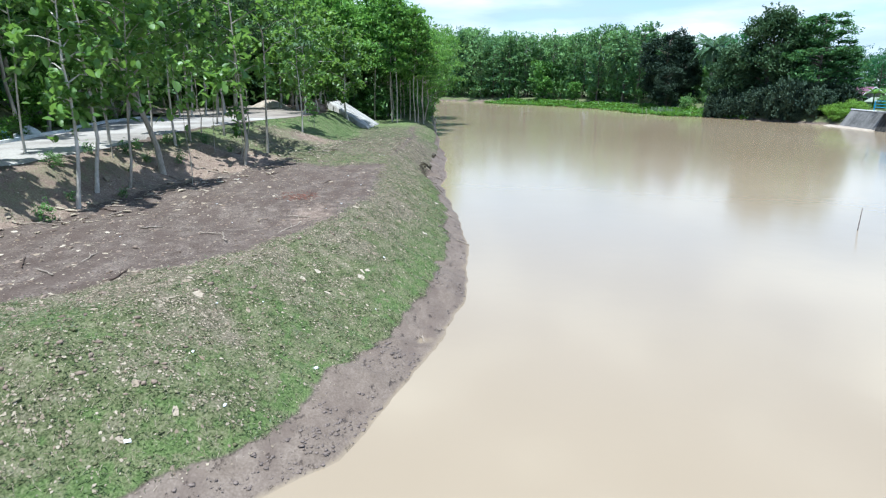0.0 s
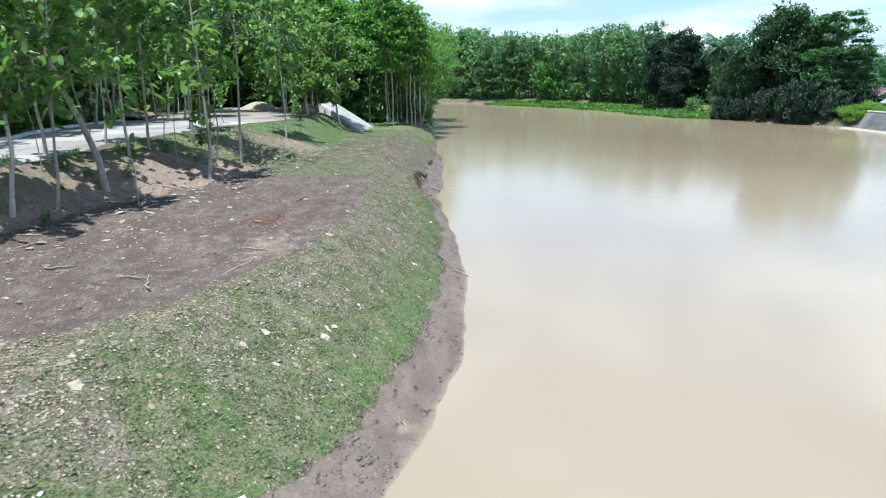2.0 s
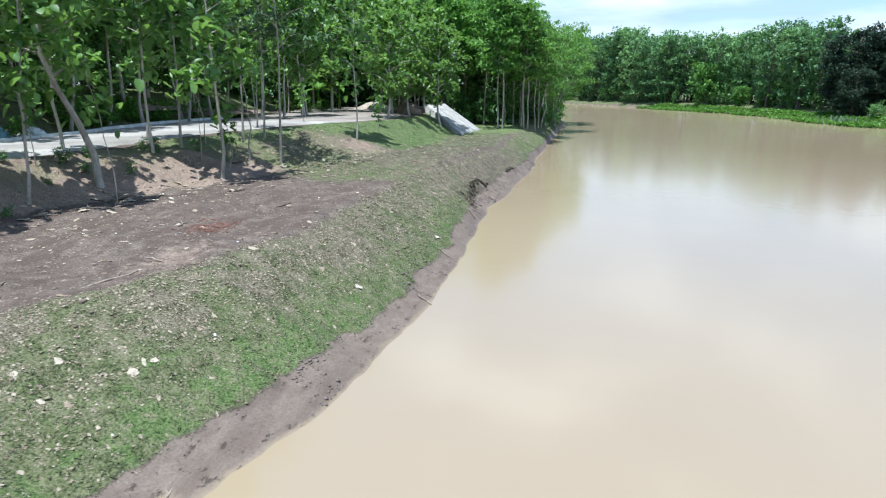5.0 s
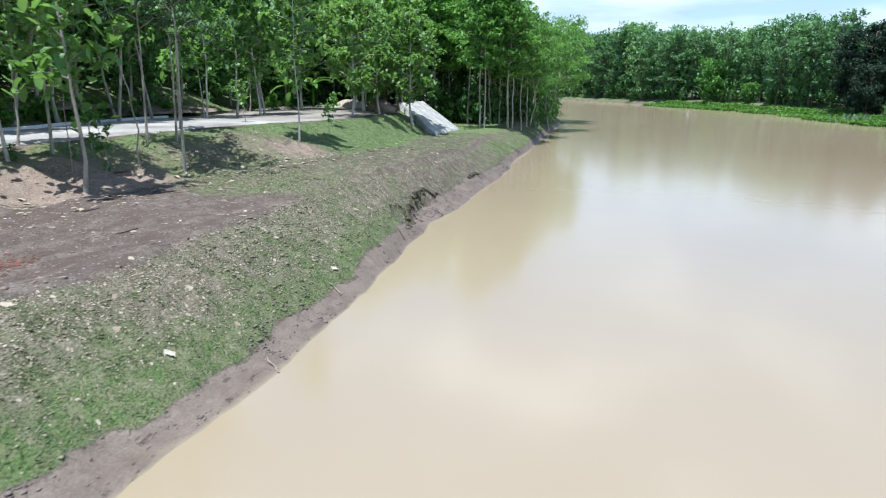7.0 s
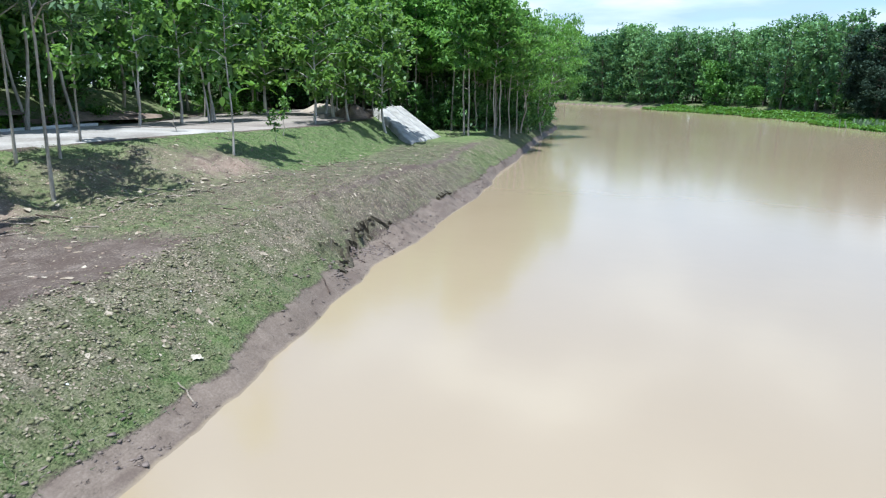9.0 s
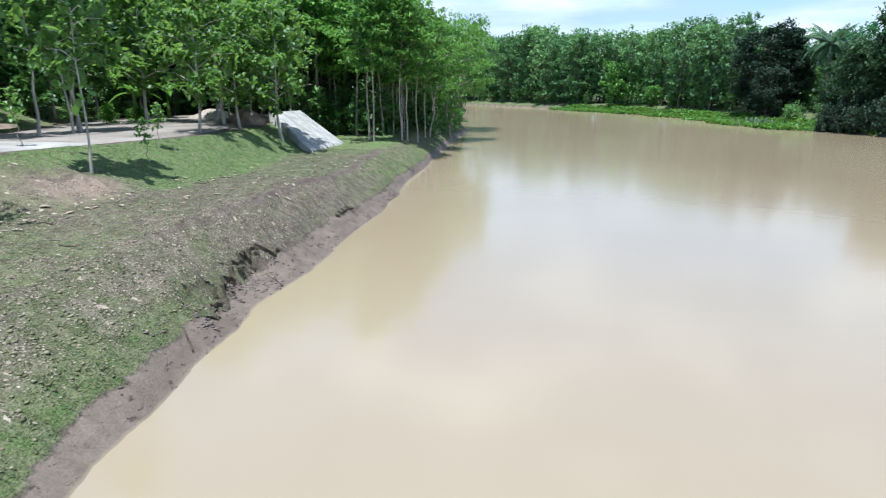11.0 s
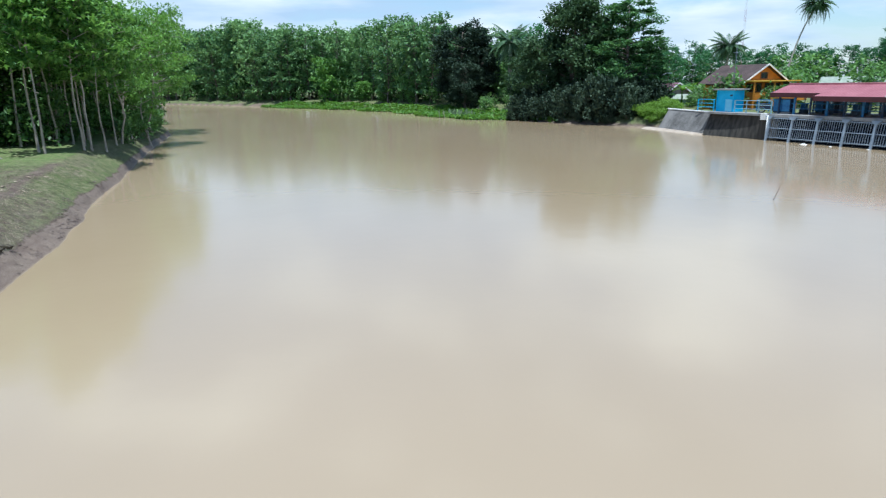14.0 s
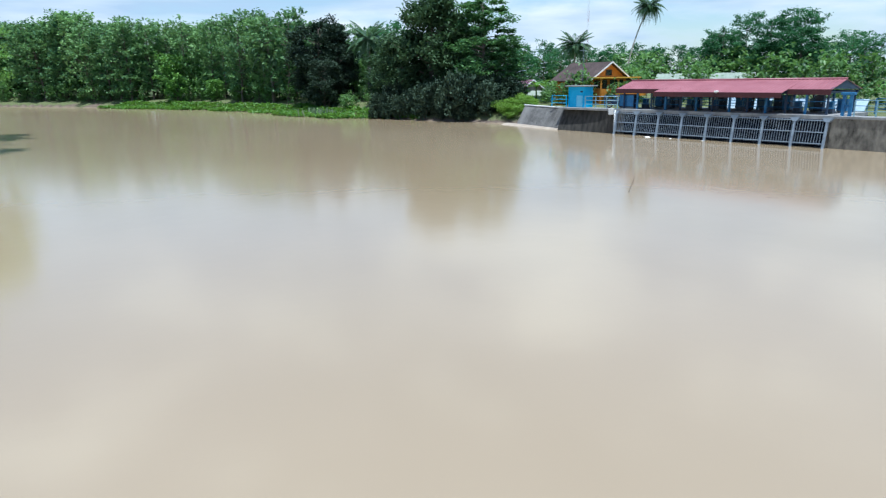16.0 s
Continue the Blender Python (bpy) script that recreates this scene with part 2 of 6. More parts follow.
# steep ramps: grain tone, with small shadows between clumps put into the dark ends
earth = ramp(gt, g_grain, [(0.37, (0.058, 0.042, 0.033)), (0.5, (0.140, 0.107, 0.085)), (0.63, (0.262, 0.212, 0.174))])
earth = mix(gt, ramp(gt, g_streak, [(0.40, (0.75, 0.75, 0.75)), (0.60, (0.0, 0.0, 0.0))]), earth, (0.094, 0.066, 0.052))
turf = ramp(gt, g_grain, [(0.385, (0.022, 0.028, 0.011)), (0.465, (0.092, 0.106, 0.042)), (0.54, (0.156, 0.166, 0.077)), (0.62, (0.225, 0.212, 0.125))])
lush = ramp(gt, g_grain, [(0.34, (0.030, 0.052, 0.015)), (0.465, (0.098, 0.143, 0.043)), (0.54, (0.153, 0.200, 0.072)), (0.66, (0.208, 0.252, 0.108))])
turf_dry = ramp(gt, g_grain, [(0.39, (0.034, 0.028, 0.017)), (0.49, (0.128, 0.110, 0.070)), (0.61, (0.245, 0.210, 0.148))])
dryness = math_node(gt, "ADD", zone.outputs["Alpha"], math_node(gt, "MULTIPLY", math_node(gt, "SUBTRACT", g_mid, 0.5), 0.9))
turf = mix(gt, ramp(gt, dryness, [(0.0, (1, 1, 1)), (0.13, (0, 0, 0))]), turf, lush)
turf = mix(gt, ramp(gt, dryness, [(0.25, (0, 0, 0)), (0.8, (1, 1, 1))]), turf, turf_dry)
mud = ramp(gt, g_grain, [(0.30, (0.098, 0.073, 0.053)), (0.5, (0.176, 0.134, 0.101)), (0.70, (0.254, 0.200, 0.156))])
mud = mix(gt, ramp(gt, g_streak, [(0.36, (0.6, 0.6, 0.6)), (0.54, (0.0, 0.0, 0.0))]), mud, (0.110, 0.078, 0.060))
g_mark = noise_node(gt, 5.5, 4.0, 0.7, stretch=(1.0, 0.6, 1.0))
g_pit = ramp(gt, g_mark, [(0.60, (0.0, 0.0, 0.0)), (0.68, (0.85, 0.85, 0.85))])
mud = mix(gt, g_pit, mud, (0.062, 0.045, 0.036))
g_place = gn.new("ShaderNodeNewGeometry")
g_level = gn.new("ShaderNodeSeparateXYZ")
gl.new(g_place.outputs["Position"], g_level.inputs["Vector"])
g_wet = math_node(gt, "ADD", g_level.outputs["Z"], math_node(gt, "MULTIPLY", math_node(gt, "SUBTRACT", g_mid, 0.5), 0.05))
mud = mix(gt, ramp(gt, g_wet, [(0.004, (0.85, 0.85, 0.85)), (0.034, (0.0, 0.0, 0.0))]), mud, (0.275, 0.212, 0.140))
clay = ramp(gt, g_grain, [(0.32, (0.125, 0.086, 0.063)), (0.5, (0.258, 0.188, 0.142)), (0.7, (0.43, 0.338, 0.270))])


def zone_mask(channel, soft=0.22):
    s = math_node(gt, "ADD", channel, math_node(gt, "MULTIPLY", math_node(gt, "SUBTRACT", g_mid, 0.5), 1.1))
    s = math_node(gt, "ADD", s, math_node(gt, "MULTIPLY", math_node(gt, "SUBTRACT", g_fine, 0.5), 0.5))
    return ramp(gt, s, [(0.5 - soft, (0, 0, 0)), (0.5 + soft, (1, 1, 1))])


g_col = mix(gt, zone_mask(sep.outputs["Blue"]), earth, clay)
g_col = mix(gt, zone_mask(sep.outputs["Red"]), g_col, turf)
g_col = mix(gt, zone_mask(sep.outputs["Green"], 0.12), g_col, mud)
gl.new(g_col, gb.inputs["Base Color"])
g_rough = mix(gt, zone_mask(sep.outputs["Green"], 0.12), (0.95, 0.95, 0.95), (0.62, 0.62, 0.62))
gl.new(g_rough, gb.inputs["Roughness"])
g_soft = math_node(gt, "SUBTRACT", 1.0, math_node(gt, "MULTIPLY", zone_mask(sep.outputs["Green"], 0.12), 0.72))
g_dent = math_node(gt, "MULTIPLY", math_node(gt, "MULTIPLY", g_pit, zone_mask(sep.outputs["Green"], 0.12)), 0.45)
bump(gt, gb, math_node(gt, "SUBTRACT", math_node(gt, "MULTIPLY", g_grain, g_soft), g_dent), 1.0, 0.05)

# silty river water
M_WATER, an, al, ab = material("silty_water", 0.125, 0.0, 1.0)
at = M_WATER.node_tree
ab.inputs["IOR"].default_value = 1.60
silt = noise_node(at, 0.05, 4.0, stretch=(1, 0.5, 1))
al.new(ramp(at, silt, [(0.35, (0.334, 0.252, 0.153)), (0.65, (0.388, 0.300, 0.194))]), ab.inputs["Base Color"])
r1, r2 = noise_node(at, 1.3, 3.0, 0.5), noise_node(at, 5.0, 3.0, 0.5)
bump(at, ab, math_node(at, "ADD", math_node(at, "MULTIPLY", r1, 0.8), math_node(at, "MULTIPLY", r2, 0.12)), 0.045, 0.12)


# ---- mesh helpers ----
class Shape:
    """Gathers vertices and faces of one mesh."""

    def __init__(self):
        self.v, self.f = [], []

    def add(self, verts, faces):
        k = len(self.v)
        self.v += [tuple(p) for p in verts]
        self.f += [tuple(i + k for i in f) for f in faces]
        return self

    def box(self, x0, x1, y0, y1, z0, z1, m=None):
        p = [(x, y, z) for z in (z0, z1) for x, y in ((x0, y0), (x1, y0), (x1, y1), (x0, y1))]
        if m:
            p = [m @ Vector(q) for q in p]
        return self.add(p, [(3, 2, 1, 0), (4, 5, 6, 7), (0, 1, 5, 4), (1, 2, 6, 5), (2, 3, 7, 6), (3, 0, 4, 7)])

    def tube(self, path, radii, sides=8, cap=True):
        path = [Vector(p) for p in path]
        rings, side = [], None
        for i, p in enumerate(path):
            d = (path[min(i + 1, len(path) - 1)] - path[max(i - 1, 0)]).normalized()
            ref = Vector((0, 0, 1)) if abs(d.z) < 0.9 else Vector((1, 0, 0))
            a = d.cross(ref).normalized() if side is None else (side - d * side.dot(d)).normalized()
            side = a
            b = d.cross(a)
            rings.append([p + (a * math.cos(t) + b * math.sin(t)) * radii[i] for t in (math.tau * s / sides for s in range(sides))])
        faces = [(i * sides + s, i * sides + (s + 1) % sides, (i + 1) * sides + (s + 1) % sides, (i + 1) * sides + s)
                 for i in range(len(path) - 1) for s in range(sides)]
        if cap:
            faces += [tuple(range(sides - 1, -1, -1)), tuple((len(path) - 1) * sides + s for s in range(sides))]
        return self.add([q for r in rings for q in r], faces)

    def mesh(self, name, mat, smooth=False):
        me = bpy.data.meshes.new(name)
        me.from_pydata(self.v, [], self.f)
        me.materials.append(mat)
        if smooth:
            me.polygons.foreach_set("use_smooth", [True] * len(me.polygons))
        me.update()
        return me


def mesh_np(name, verts, faces, mat, smooth=False):
    """A mesh from an (n, 3) array and an (m, k) array of corners."""
    me = bpy.data.meshes.new(name)
    k = faces.shape[1]
    me.vertices.add(len(verts))
    me.vertices.foreach_set("co", np.asarray(verts, dtype=np.float32).ravel())
    me.loops.add(faces.size)
    me.loops.foreach_set("vertex_index", np.asarray(faces, dtype=np.int32).ravel())
    me.polygons.add(len(faces))
    me.polygons.foreach_set("loop_start", np.arange(0, faces.size, k, dtype=np.int32))
    me.polygons.foreach_set("loop_total", np.full(len(faces), k, dtype=np.int32))
    if smooth:
        me.polygons.foreach_set("use_smooth", np.ones(len(faces), dtype=bool))
    me.materials.append(mat)
    me.update(calc_edges=True)
    me.validate()
    return me


def part(name, data, parent, label="", m=None):
    ob = new(name, data)
    ob.parent = parent
    if m is not None:
        ob.matrix_basis = m
    return tagged(ob, label) if label else ob


def thing(name, m, label, category, group="", kind=""):
    ob = new(name)
    ob.empty_display_size = 0.2
    ob.matrix_basis = m
    return tagged(ob, label, category, group, kind)


# ---- the lie of the land ----
SHORE_Y = [-2000, -40, -5, 0, 3, 6, 8, 10, 12.7, 14.6, 18.3, 21, 25.7, 30, 33.5, 35.3, 39.5, 45.8, 50, 54.6, 62, 78, 82, 101, 125, 161, 200, 235, 262, 300, 2000]
SHORE_X = [-22, -17, -11.5, -8.4, -5.9, -3.5, -1.5, -0.8, 0.1, 0.5, 0.75, 0.85, 0.6, 0.2, -0.04, 0.12, 0.2, 0.25, 0.08, -0.32, -0.38, -0.92, -1.0, -1.05, -5, -12, -32, -80, -220, -900, -3000]
FAR_BANK = [(62, -2000), (58, -100), (56, 0), (55, 38), (54.2, 46.5), (54.1, 49), (51.9, 66.8), (50.9, 74.2), (53.2, 82.0), (51.0, 86.5), (46.5, 98), (42.8, 110.8),
            (36, 141), (25, 174), (16.6, 187), (4.5, 211), (-16, 242), (-60, 282), (-200, 320), (-900, 420), (-3000, 420)]
# the barrage: its corner, the way along it and the way inland
BAR_A, BAR_U, BAR_V = np.array([50.9, 66.7]), np.array([0.1289, -0.9917]), np.array([0.9917, 0.1289])


def smooth01(a, b, x):
    t = np.clip((x - a) / (b - a), 0, 1)
    return t * t * (3 - 2 * t)


def lattice(x, y, seed):
    h = np.sin(x * 127.1 + y * 311.7 + seed * 74.7) * 43758.5453
    return h - np.floor(h)


def value_noise(x, y, seed=0):
    xi, yi = np.floor(x), np.floor(y)
    fx, fy = x - xi, y - yi
    fx, fy = fx * fx * (3 - 2 * fx), fy * fy * (3 - 2 * fy)
    a, b = lattice(xi, yi, seed), lattice(xi + 1, yi, seed)
    c, d = lattice(xi, yi + 1, seed), lattice(xi + 1, yi + 1, seed)
    return (a + (b - a) * fx) * (1 - fy) + (c + (d - c) * fx) * fy - 0.5


def shore(y):
    x = np.interp(y, SHORE_Y, SHORE_X)
    return x + 0.17 * value_noise(y * 0.6, y * 0, 3) * smooth01(4, 8, y) + 0.06 * value_noise(y * 2.3, y * 0, 4) + 0.03 * value_noise(y * 7.1, y * 0, 7)


def far_distance(x, y):
    """Metres inland of the far bank; minus over the water."""
    best, sign = np.full(np.shape(x), 1e9), np.ones(np.shape(x))
    for (ax, ay), (bx, by) in zip(FAR_BANK[:-1], FAR_BANK[1:]):
        dx, dy = bx - ax, by - ay
        t = np.clip(((x - ax) * dx + (y - ay) * dy) / (dx * dx + dy * dy), 0, 1)
        d = np.hypot(x - ax - t * dx, y - ay - t * dy)
        s = np.where((x - ax) * dy - (y - ay) * dx > 0, 1.0, -1.0)
        sign = np.where(d < best - 1e-6, s, sign)
        best = np.minimum(best, d)
    return best * sign


TOE_Y = [-60, 0, 8, 15, 20, 25, 30, 40, 50, 57, 63, 80, 140]
TOE_S = [14, 13, 11.5, 10.9, 10.4, 8.5, 7.2, 6.4, 6.9, 7.0, 7.4, 16, 30]


def land(x, y):
    """Height of the ground and its zones (turf, mud, clay)."""
    x, y = np.asarray(x, float), np.asarray(y, float)
    s = shore(y) - x
    mud_w = np.interp(y, [5, 12, 18, 25, 32, 34, 38, 46, 52, 60], [1.2, 1.0, 0.8, 0.5, 0.6, 0.95, 0.90, 0.70, 0.42, 0.30])
    mud_w = mud_w + 0.20 * value_noise(y * 1.1, y * 0, 31) + 0.14 * value_noise(y * 3.7, y * 0, 32) + 0.07 * value_noise(y * 9.0, y * 0, 33)
    crest = np.interp(y, [0, 12, 18, 25, 31, 50, 60], [4.4, 4.1, 3.6, 3.1, 2.7, 2.5, 2.2])
    toe = np.interp(y, TOE_Y, TOE_S)
    road_e = np.interp(y, [0, 20, 30, 36, 46, 53, 57, 66], [12.9, 12.5, 12.6, 12.3, 10.8, 9.8, 9.6, 12])
    road_f = np.interp(y, [0, 20, 30, 38, 50, 60, 75, 90], [16.5, 17.0, 18.0, 20.0, 21.5, 24.0, 27.0, 28.0])
    z_mud = 0.30 + 0.12 * smooth01(20, 34, y)
    z = np.where(s < 0, np.maximum(0.42 * s, -2.2), z_mud * np.clip(s / mud_w, 0, 1))
    z_top = 1.75 - 0.30 * smooth01(36, 52, y)
    z = z + (z_top - z_mud) * np.clip((s - mud_w) / (crest - mud_w), 0, 1) ** 0.9
    z = z + 0.15 * (1 - smooth01(36, 52, y)) * smooth01(crest, toe, s)
    z = z + (2.9 - z_top) * smooth01(toe - 0.3, np.maximum(road_e, toe + 1.6), s)
    berm = 1.9 * smooth01(road_f + 0.6, road_f + 4.5, s) * (1 - 0.7 * smooth01(50, 75, y)) + 0.012 * np.clip(s - road_f - 4, 0, 200)
    z = z + berm
    on = smooth01(0.0, 0.5, s)
    flat = smooth01(road_e - 0.4, road_e + 0.2, s) * (1 - smooth01(road_f, road_f + 0.6, s))
    rough = on * (1 - 0.85 * flat)
    z = z + rough * (0.22 * value_noise(x * 0.5, y * 0.5, 1) + 0.11 * value_noise(x * 1.7, y * 1.7, 2) + 0.055 * value_noise(x * 4.3, y * 4.3, 5))
    z = z + on * (1 - smooth01(mud_w - 0.1, mud_w + 0.1, s)) * smooth01(0.08, 0.40, s) * (0.07 * value_noise(x * 2.6, y * 2.6, 34) + 0.045 * value_noise(x * 6.0, y * 6.0, 35))
    gully = smooth01(toe - 0.4, toe + 0.5, s) * (1 - smooth01(road_e - 0.9, road_e, s)) * (1 - smooth01(36, 43, y))
    z = z + gully * (0.30 * value_noise(x * 0.6, y * 1.6, 11) + 0.16 * value_noise(x * 1.5, y * 3.7, 12))
    # the slumped edge of the turf
    slump = smooth01(0, 0.3, 1 - np.abs(y - 33.6) / 2.4) * (1 - smooth01(0.92, 1.06, s + 0.25 * np.sin(y * 2.1) + 0.1 * np.sin(y * 5.3)))
    z = np.where(s > 0, np.maximum(z - 0.30 * smooth01(0, 0.5, slump), np.minimum(z, 0.06 + 0.16 * np.clip(s, 0, 2))), z)
    # the bank of soil under the ramp
    rv_, ru_ = (x + 6.4) * -0.792 + (y - 59.8) * 0.611, (x + 6.4) * 0.611 + (y - 59.8) * 0.792
    fill = 1.15 + 2.27 * np.clip(rv_ / 5.24, 0, 1) - 0.75 * np.clip(-ru_ - 2.75 + 0.15 * rv_, 0, 9) - 1.5 * np.clip(ru_ + 0.8, 0, 9) - 0.7 * np.clip(rv_ - 6.4, 0, 9) - 0.9 * np.clip(0.3 - rv_, 0, 9)
    z = np.where((s > 3) & (rv_ > -1) & (rv_ < 12), np.maximum(z, fill + 0.08 * value_noise(x * 1.3, y * 1.3, 36)), z)
    d = far_distance(x, y)
    zf = np.where(d < 0, np.maximum(0.4 * d, -2.2), 0.9 * np.clip(d / 1.5, 0, 1) + 1.1 * smooth01(2, 9, d) + 0.010 * np.clip(d - 20, 0, 260))
    zf = zf + smooth01(0, 2, d) * 0.35 * value_noise(x * 0.22, y * 0.22, 6)
    u, v = (x - BAR_A[0]) * BAR_U[0] + (y - BAR_A[1]) * BAR_U[1], (x - BAR_A[0]) * BAR_V[0] + (y - BAR_A[1]) * BAR_V[1]
    inland = v - 0.35 * np.clip(-7.4 - u, 0, 12)
    works = smooth01(-16.5, -15.0, u) * (1 - smooth01(34, 36, u)) * smooth01(0.9, 1.5, inland)
    zf = zf * (1 - works) + works * 2.02
    pit = ((u > -0.3) & (u < 18.6) & (v > -0.9) & (v < 6.2)).astype(float)
    zf = zf * (1 - pit) - 1.6 * pit
    height = np.where(d > -14, np.maximum(zf, np.where(s > 0, z, -2.2)), z)
    # zones
    bare_edge = np.interp(y, [0, 8, 10.1, 11.6, 13.1, 15, 17, 21, 25, 30, 36, 44, 60], [9.5, 7.6, 6.1, 5.6, 4.7, 4.3, 3.6, 3.2, 3.1, 2.8, 2.6, 2.4, 2.2])
    turf = smooth01(mud_w - 0.15, mud_w + 0.15, s) * (1 - smooth01(bare_edge - 0.5, bare_edge + 0.3, s))
    worn = smooth01(27, 40, y) * (1 - smooth01(52, 60, y))
    turf = turf * (1 - 0.20 * worn) * (1 - 0.46 * smooth01(28, 36, y) * (1 - smooth01(48, 55, y)) * np.exp(-((s - 1.3) / 0.9) ** 2))
    meadow = smooth01(26.4, 29.2, y + 0.6 * np.sin(s * 1.3)) * smooth01(2.0, 3.0, s)
    rise = smooth01(toe - 0.6, toe + 0.4, s)
    grassy = smooth01(37.5, 42.5, y)
    turf = np.maximum(turf, meadow * (0.66 + 0.33 * rise) * (1 - flat) * (1 - rise * (1 - grassy) * 0.36))
    turf = np.maximum(turf, smooth01(56, 62, y) * smooth01(0.8, 1.4, s) * 0.85 * (1 - flat))
    turf = turf * (1 - 0.34 * meadow * (1 - rise) * smooth01(30, 36, y) * (1 - smooth01(54, 60, y)))
    slope = smooth01(toe - 0.6, toe + 0.1, s) * (1 - smooth01(road_e - 0.8, road_e + 0.2, s))
    clay_z = slope * (1 - smooth01(37, 42, y)) * (1 - 0.42 * smooth01(28, 31, y))
    clay_z = np.maximum(clay_z, 0.62 * np.exp(-((y - 17.0) / 1.4) ** 2 - ((s - 4.3) / 0.8) ** 2))
    bald = np.exp(-((y - 37.8) / 2.3) ** 2 - ((s - 8.0) / 1.3) ** 2)
    clay_z = np.maximum(clay_z, 0.95 * bald)
    turf = turf * (1 - 0.75 * bald)
    turf = np.maximum(turf, (0.42 + 0.30 * smooth01(22, 28, y)) * slope * smooth01(road_e - 2.6, road_e - 0.9, s))
    turf_up = slope * smooth01(road_e - 2.6, road_e - 0.9, s)
    turf = np.maximum(turf, 0.62 * smooth01(road_f + 0.2, road_f + 1.0, s) * (1 - smooth01(road_f + 1.6, road_f + 3, s)))
    mud_z = 1 - smooth01(mud_w - 0.12, mud_w + 0.12, s)
    mud_z = np.where(d > 0, 0.0, mud_z)
    turf = np.where(d > 0, smooth01(0, 1, d) * 0.95, turf)
    clay_z = np.where(d > -2, 0, clay_z)
    dry = 0.40 + 0.26 * value_noise(x * 0.55, y * 0.55, 21) + 0.38 * value_noise(x * 1.7, y * 1.7, 22) + 0.55 * value_noise(x * 5.1, y * 5.1, 23)
    dry = dry - 0.14 * smooth01(19, 24, y) * (1 - smooth01(33, 38, y)) * (1 - smooth01(2.4, 3.4, s)) - (0.26 - 0.20 * smooth01(25, 33, y)) * np.exp(-((s - mud_w - 0.2) / 0.45) ** 2) + 0.34 * np.exp(-((s - bare_edge + 0.5) / 1.0) ** 2)
    for px, py, pr in ((-4.4, 10.0, 0.75), (-3.6, 9.65, 0.45), (-5.6, 10.5, 0.7), (-2.0, 15.2, 0.6), (-3.2, 8.2, 0.3), (-1.7, 16.8, 0.5)):
        dry = dry + 0.30 * np.exp(-((x - px) ** 2 + (y - py) ** 2) / pr ** 2)
    dry = dry - 0.62 * meadow * rise * (0.25 + 0.75 * grassy) - 0.16 * meadow * (1 - rise)
    dry = dry - 0.6 * turf_up - 0.20 * (1 - smooth01(14, 22, y)) - 0.16 * smooth01(37, 43, y) - 0.22 * smooth01(43, 49, y)
    dry = np.where((d > 0) | (s > road_f), 0.1, np.clip(dry, np.where(meadow > 0.3, 0.0, 0.03 + 0.10 * smooth01(15, 20, y)), 1))
    return height, turf, mud_z, clay_z, dry


def height_at(x, y):
    return float(land(np.array([x]), np.array([y]))[0][0])


def spaced(*spans):
    """Grid lines: (start, end, step) spans joined."""
    out = []
    for a, b, st in spans:
        out += list(np.arange(a, b, st))
    return np.array(sorted(set(np.round(out, 3))))


gx = spaced((-2400, -300, 300), (-300, -60, 20), (-60, -24, 2.0), (-24, -12, 0.6), (-12, 2.2, 0.16), (2.2, 5, 0.7), (5, 40, 5), (40, 47, 1.0), (47, 60, 0.6), (60, 100, 4), (100, 300, 20), (300, 2401, 300))
gy = spaced((-2400, -300, 300), (-300, -20, 20), (-20, 2, 1.5), (2, 46, 0.17), (46, 70, 0.4), (70, 110, 1.0), (110, 260, 3), (260, 400, 20), (400, 2401, 250))
GX, GY = np.meshgrid(gx, gy)
gz, z_turf, z_mud_, z_clay, z_dry = land(GX.ravel(), GY.ravel())
nx, ny = len(gx), len(gy)
idx = np.arange(nx * ny).reshape(ny, nx)
gfaces = np.stack([idx[:-1, :-1], idx[:-1, 1:], idx[1:, 1:], idx[1:, :-1]], -1).reshape(-1, 4)
ground_mesh = mesh_np("ground", np.stack([GX.ravel(), GY.ravel(), gz], -1), gfaces, M_GROUND, True)
attr = ground_mesh.color_attributes.new("zone", "FLOAT_COLOR", "POINT")
attr.data.foreach_set("color", np.stack([z_turf, z_mud_, z_clay, z_dry], -1).astype(np.float32).ravel())
tagged(new("ground", ground_mesh), "sloping river bank of patchy turf, bare earth and wet mud", "ground", kind="structure")

wxs, wys = spaced((-2400, -200, 200), (-200, 200, 20), (200, 2401, 200)), spaced((-2400, -200, 200), (-200, 400, 20), (400, 2401, 200))
WX, WY = np.meshgrid(wxs, wys)
idx = np.arange(WX.size).reshape(WX.shape)
water_mesh = mesh_np("water", np.stack([WX.ravel(), WY.ravel(), np.zeros(WX.size)], -1),
                     np.stack([idx[:-1, :-1], idx[:-1, 1:], idx[1:, 1:], idx[1:, :-1]], -1).reshape(-1, 4), M_WATER)
tagged(new("water", water_mesh), "still silty light brown river water", "river", kind="structure")

# the gravel road on the bank: near and far edge along y
road_y = np.arange(2, 72, 0.8)
ROAD_E = np.interp(road_y, [0, 20, 30, 36, 46, 53, 57, 66, 90], [12.9, 12.5, 12.6, 12.3, 10.8, 10.2, 10.6, 15, 20])
ROAD_F = np.interp(road_y, [0, 20, 30, 38, 50, 60, 75, 90], [16.5, 17.0, 18.0, 20.0, 21.5, 24.0, 27.0, 28.0])
rv, cols = [], 12
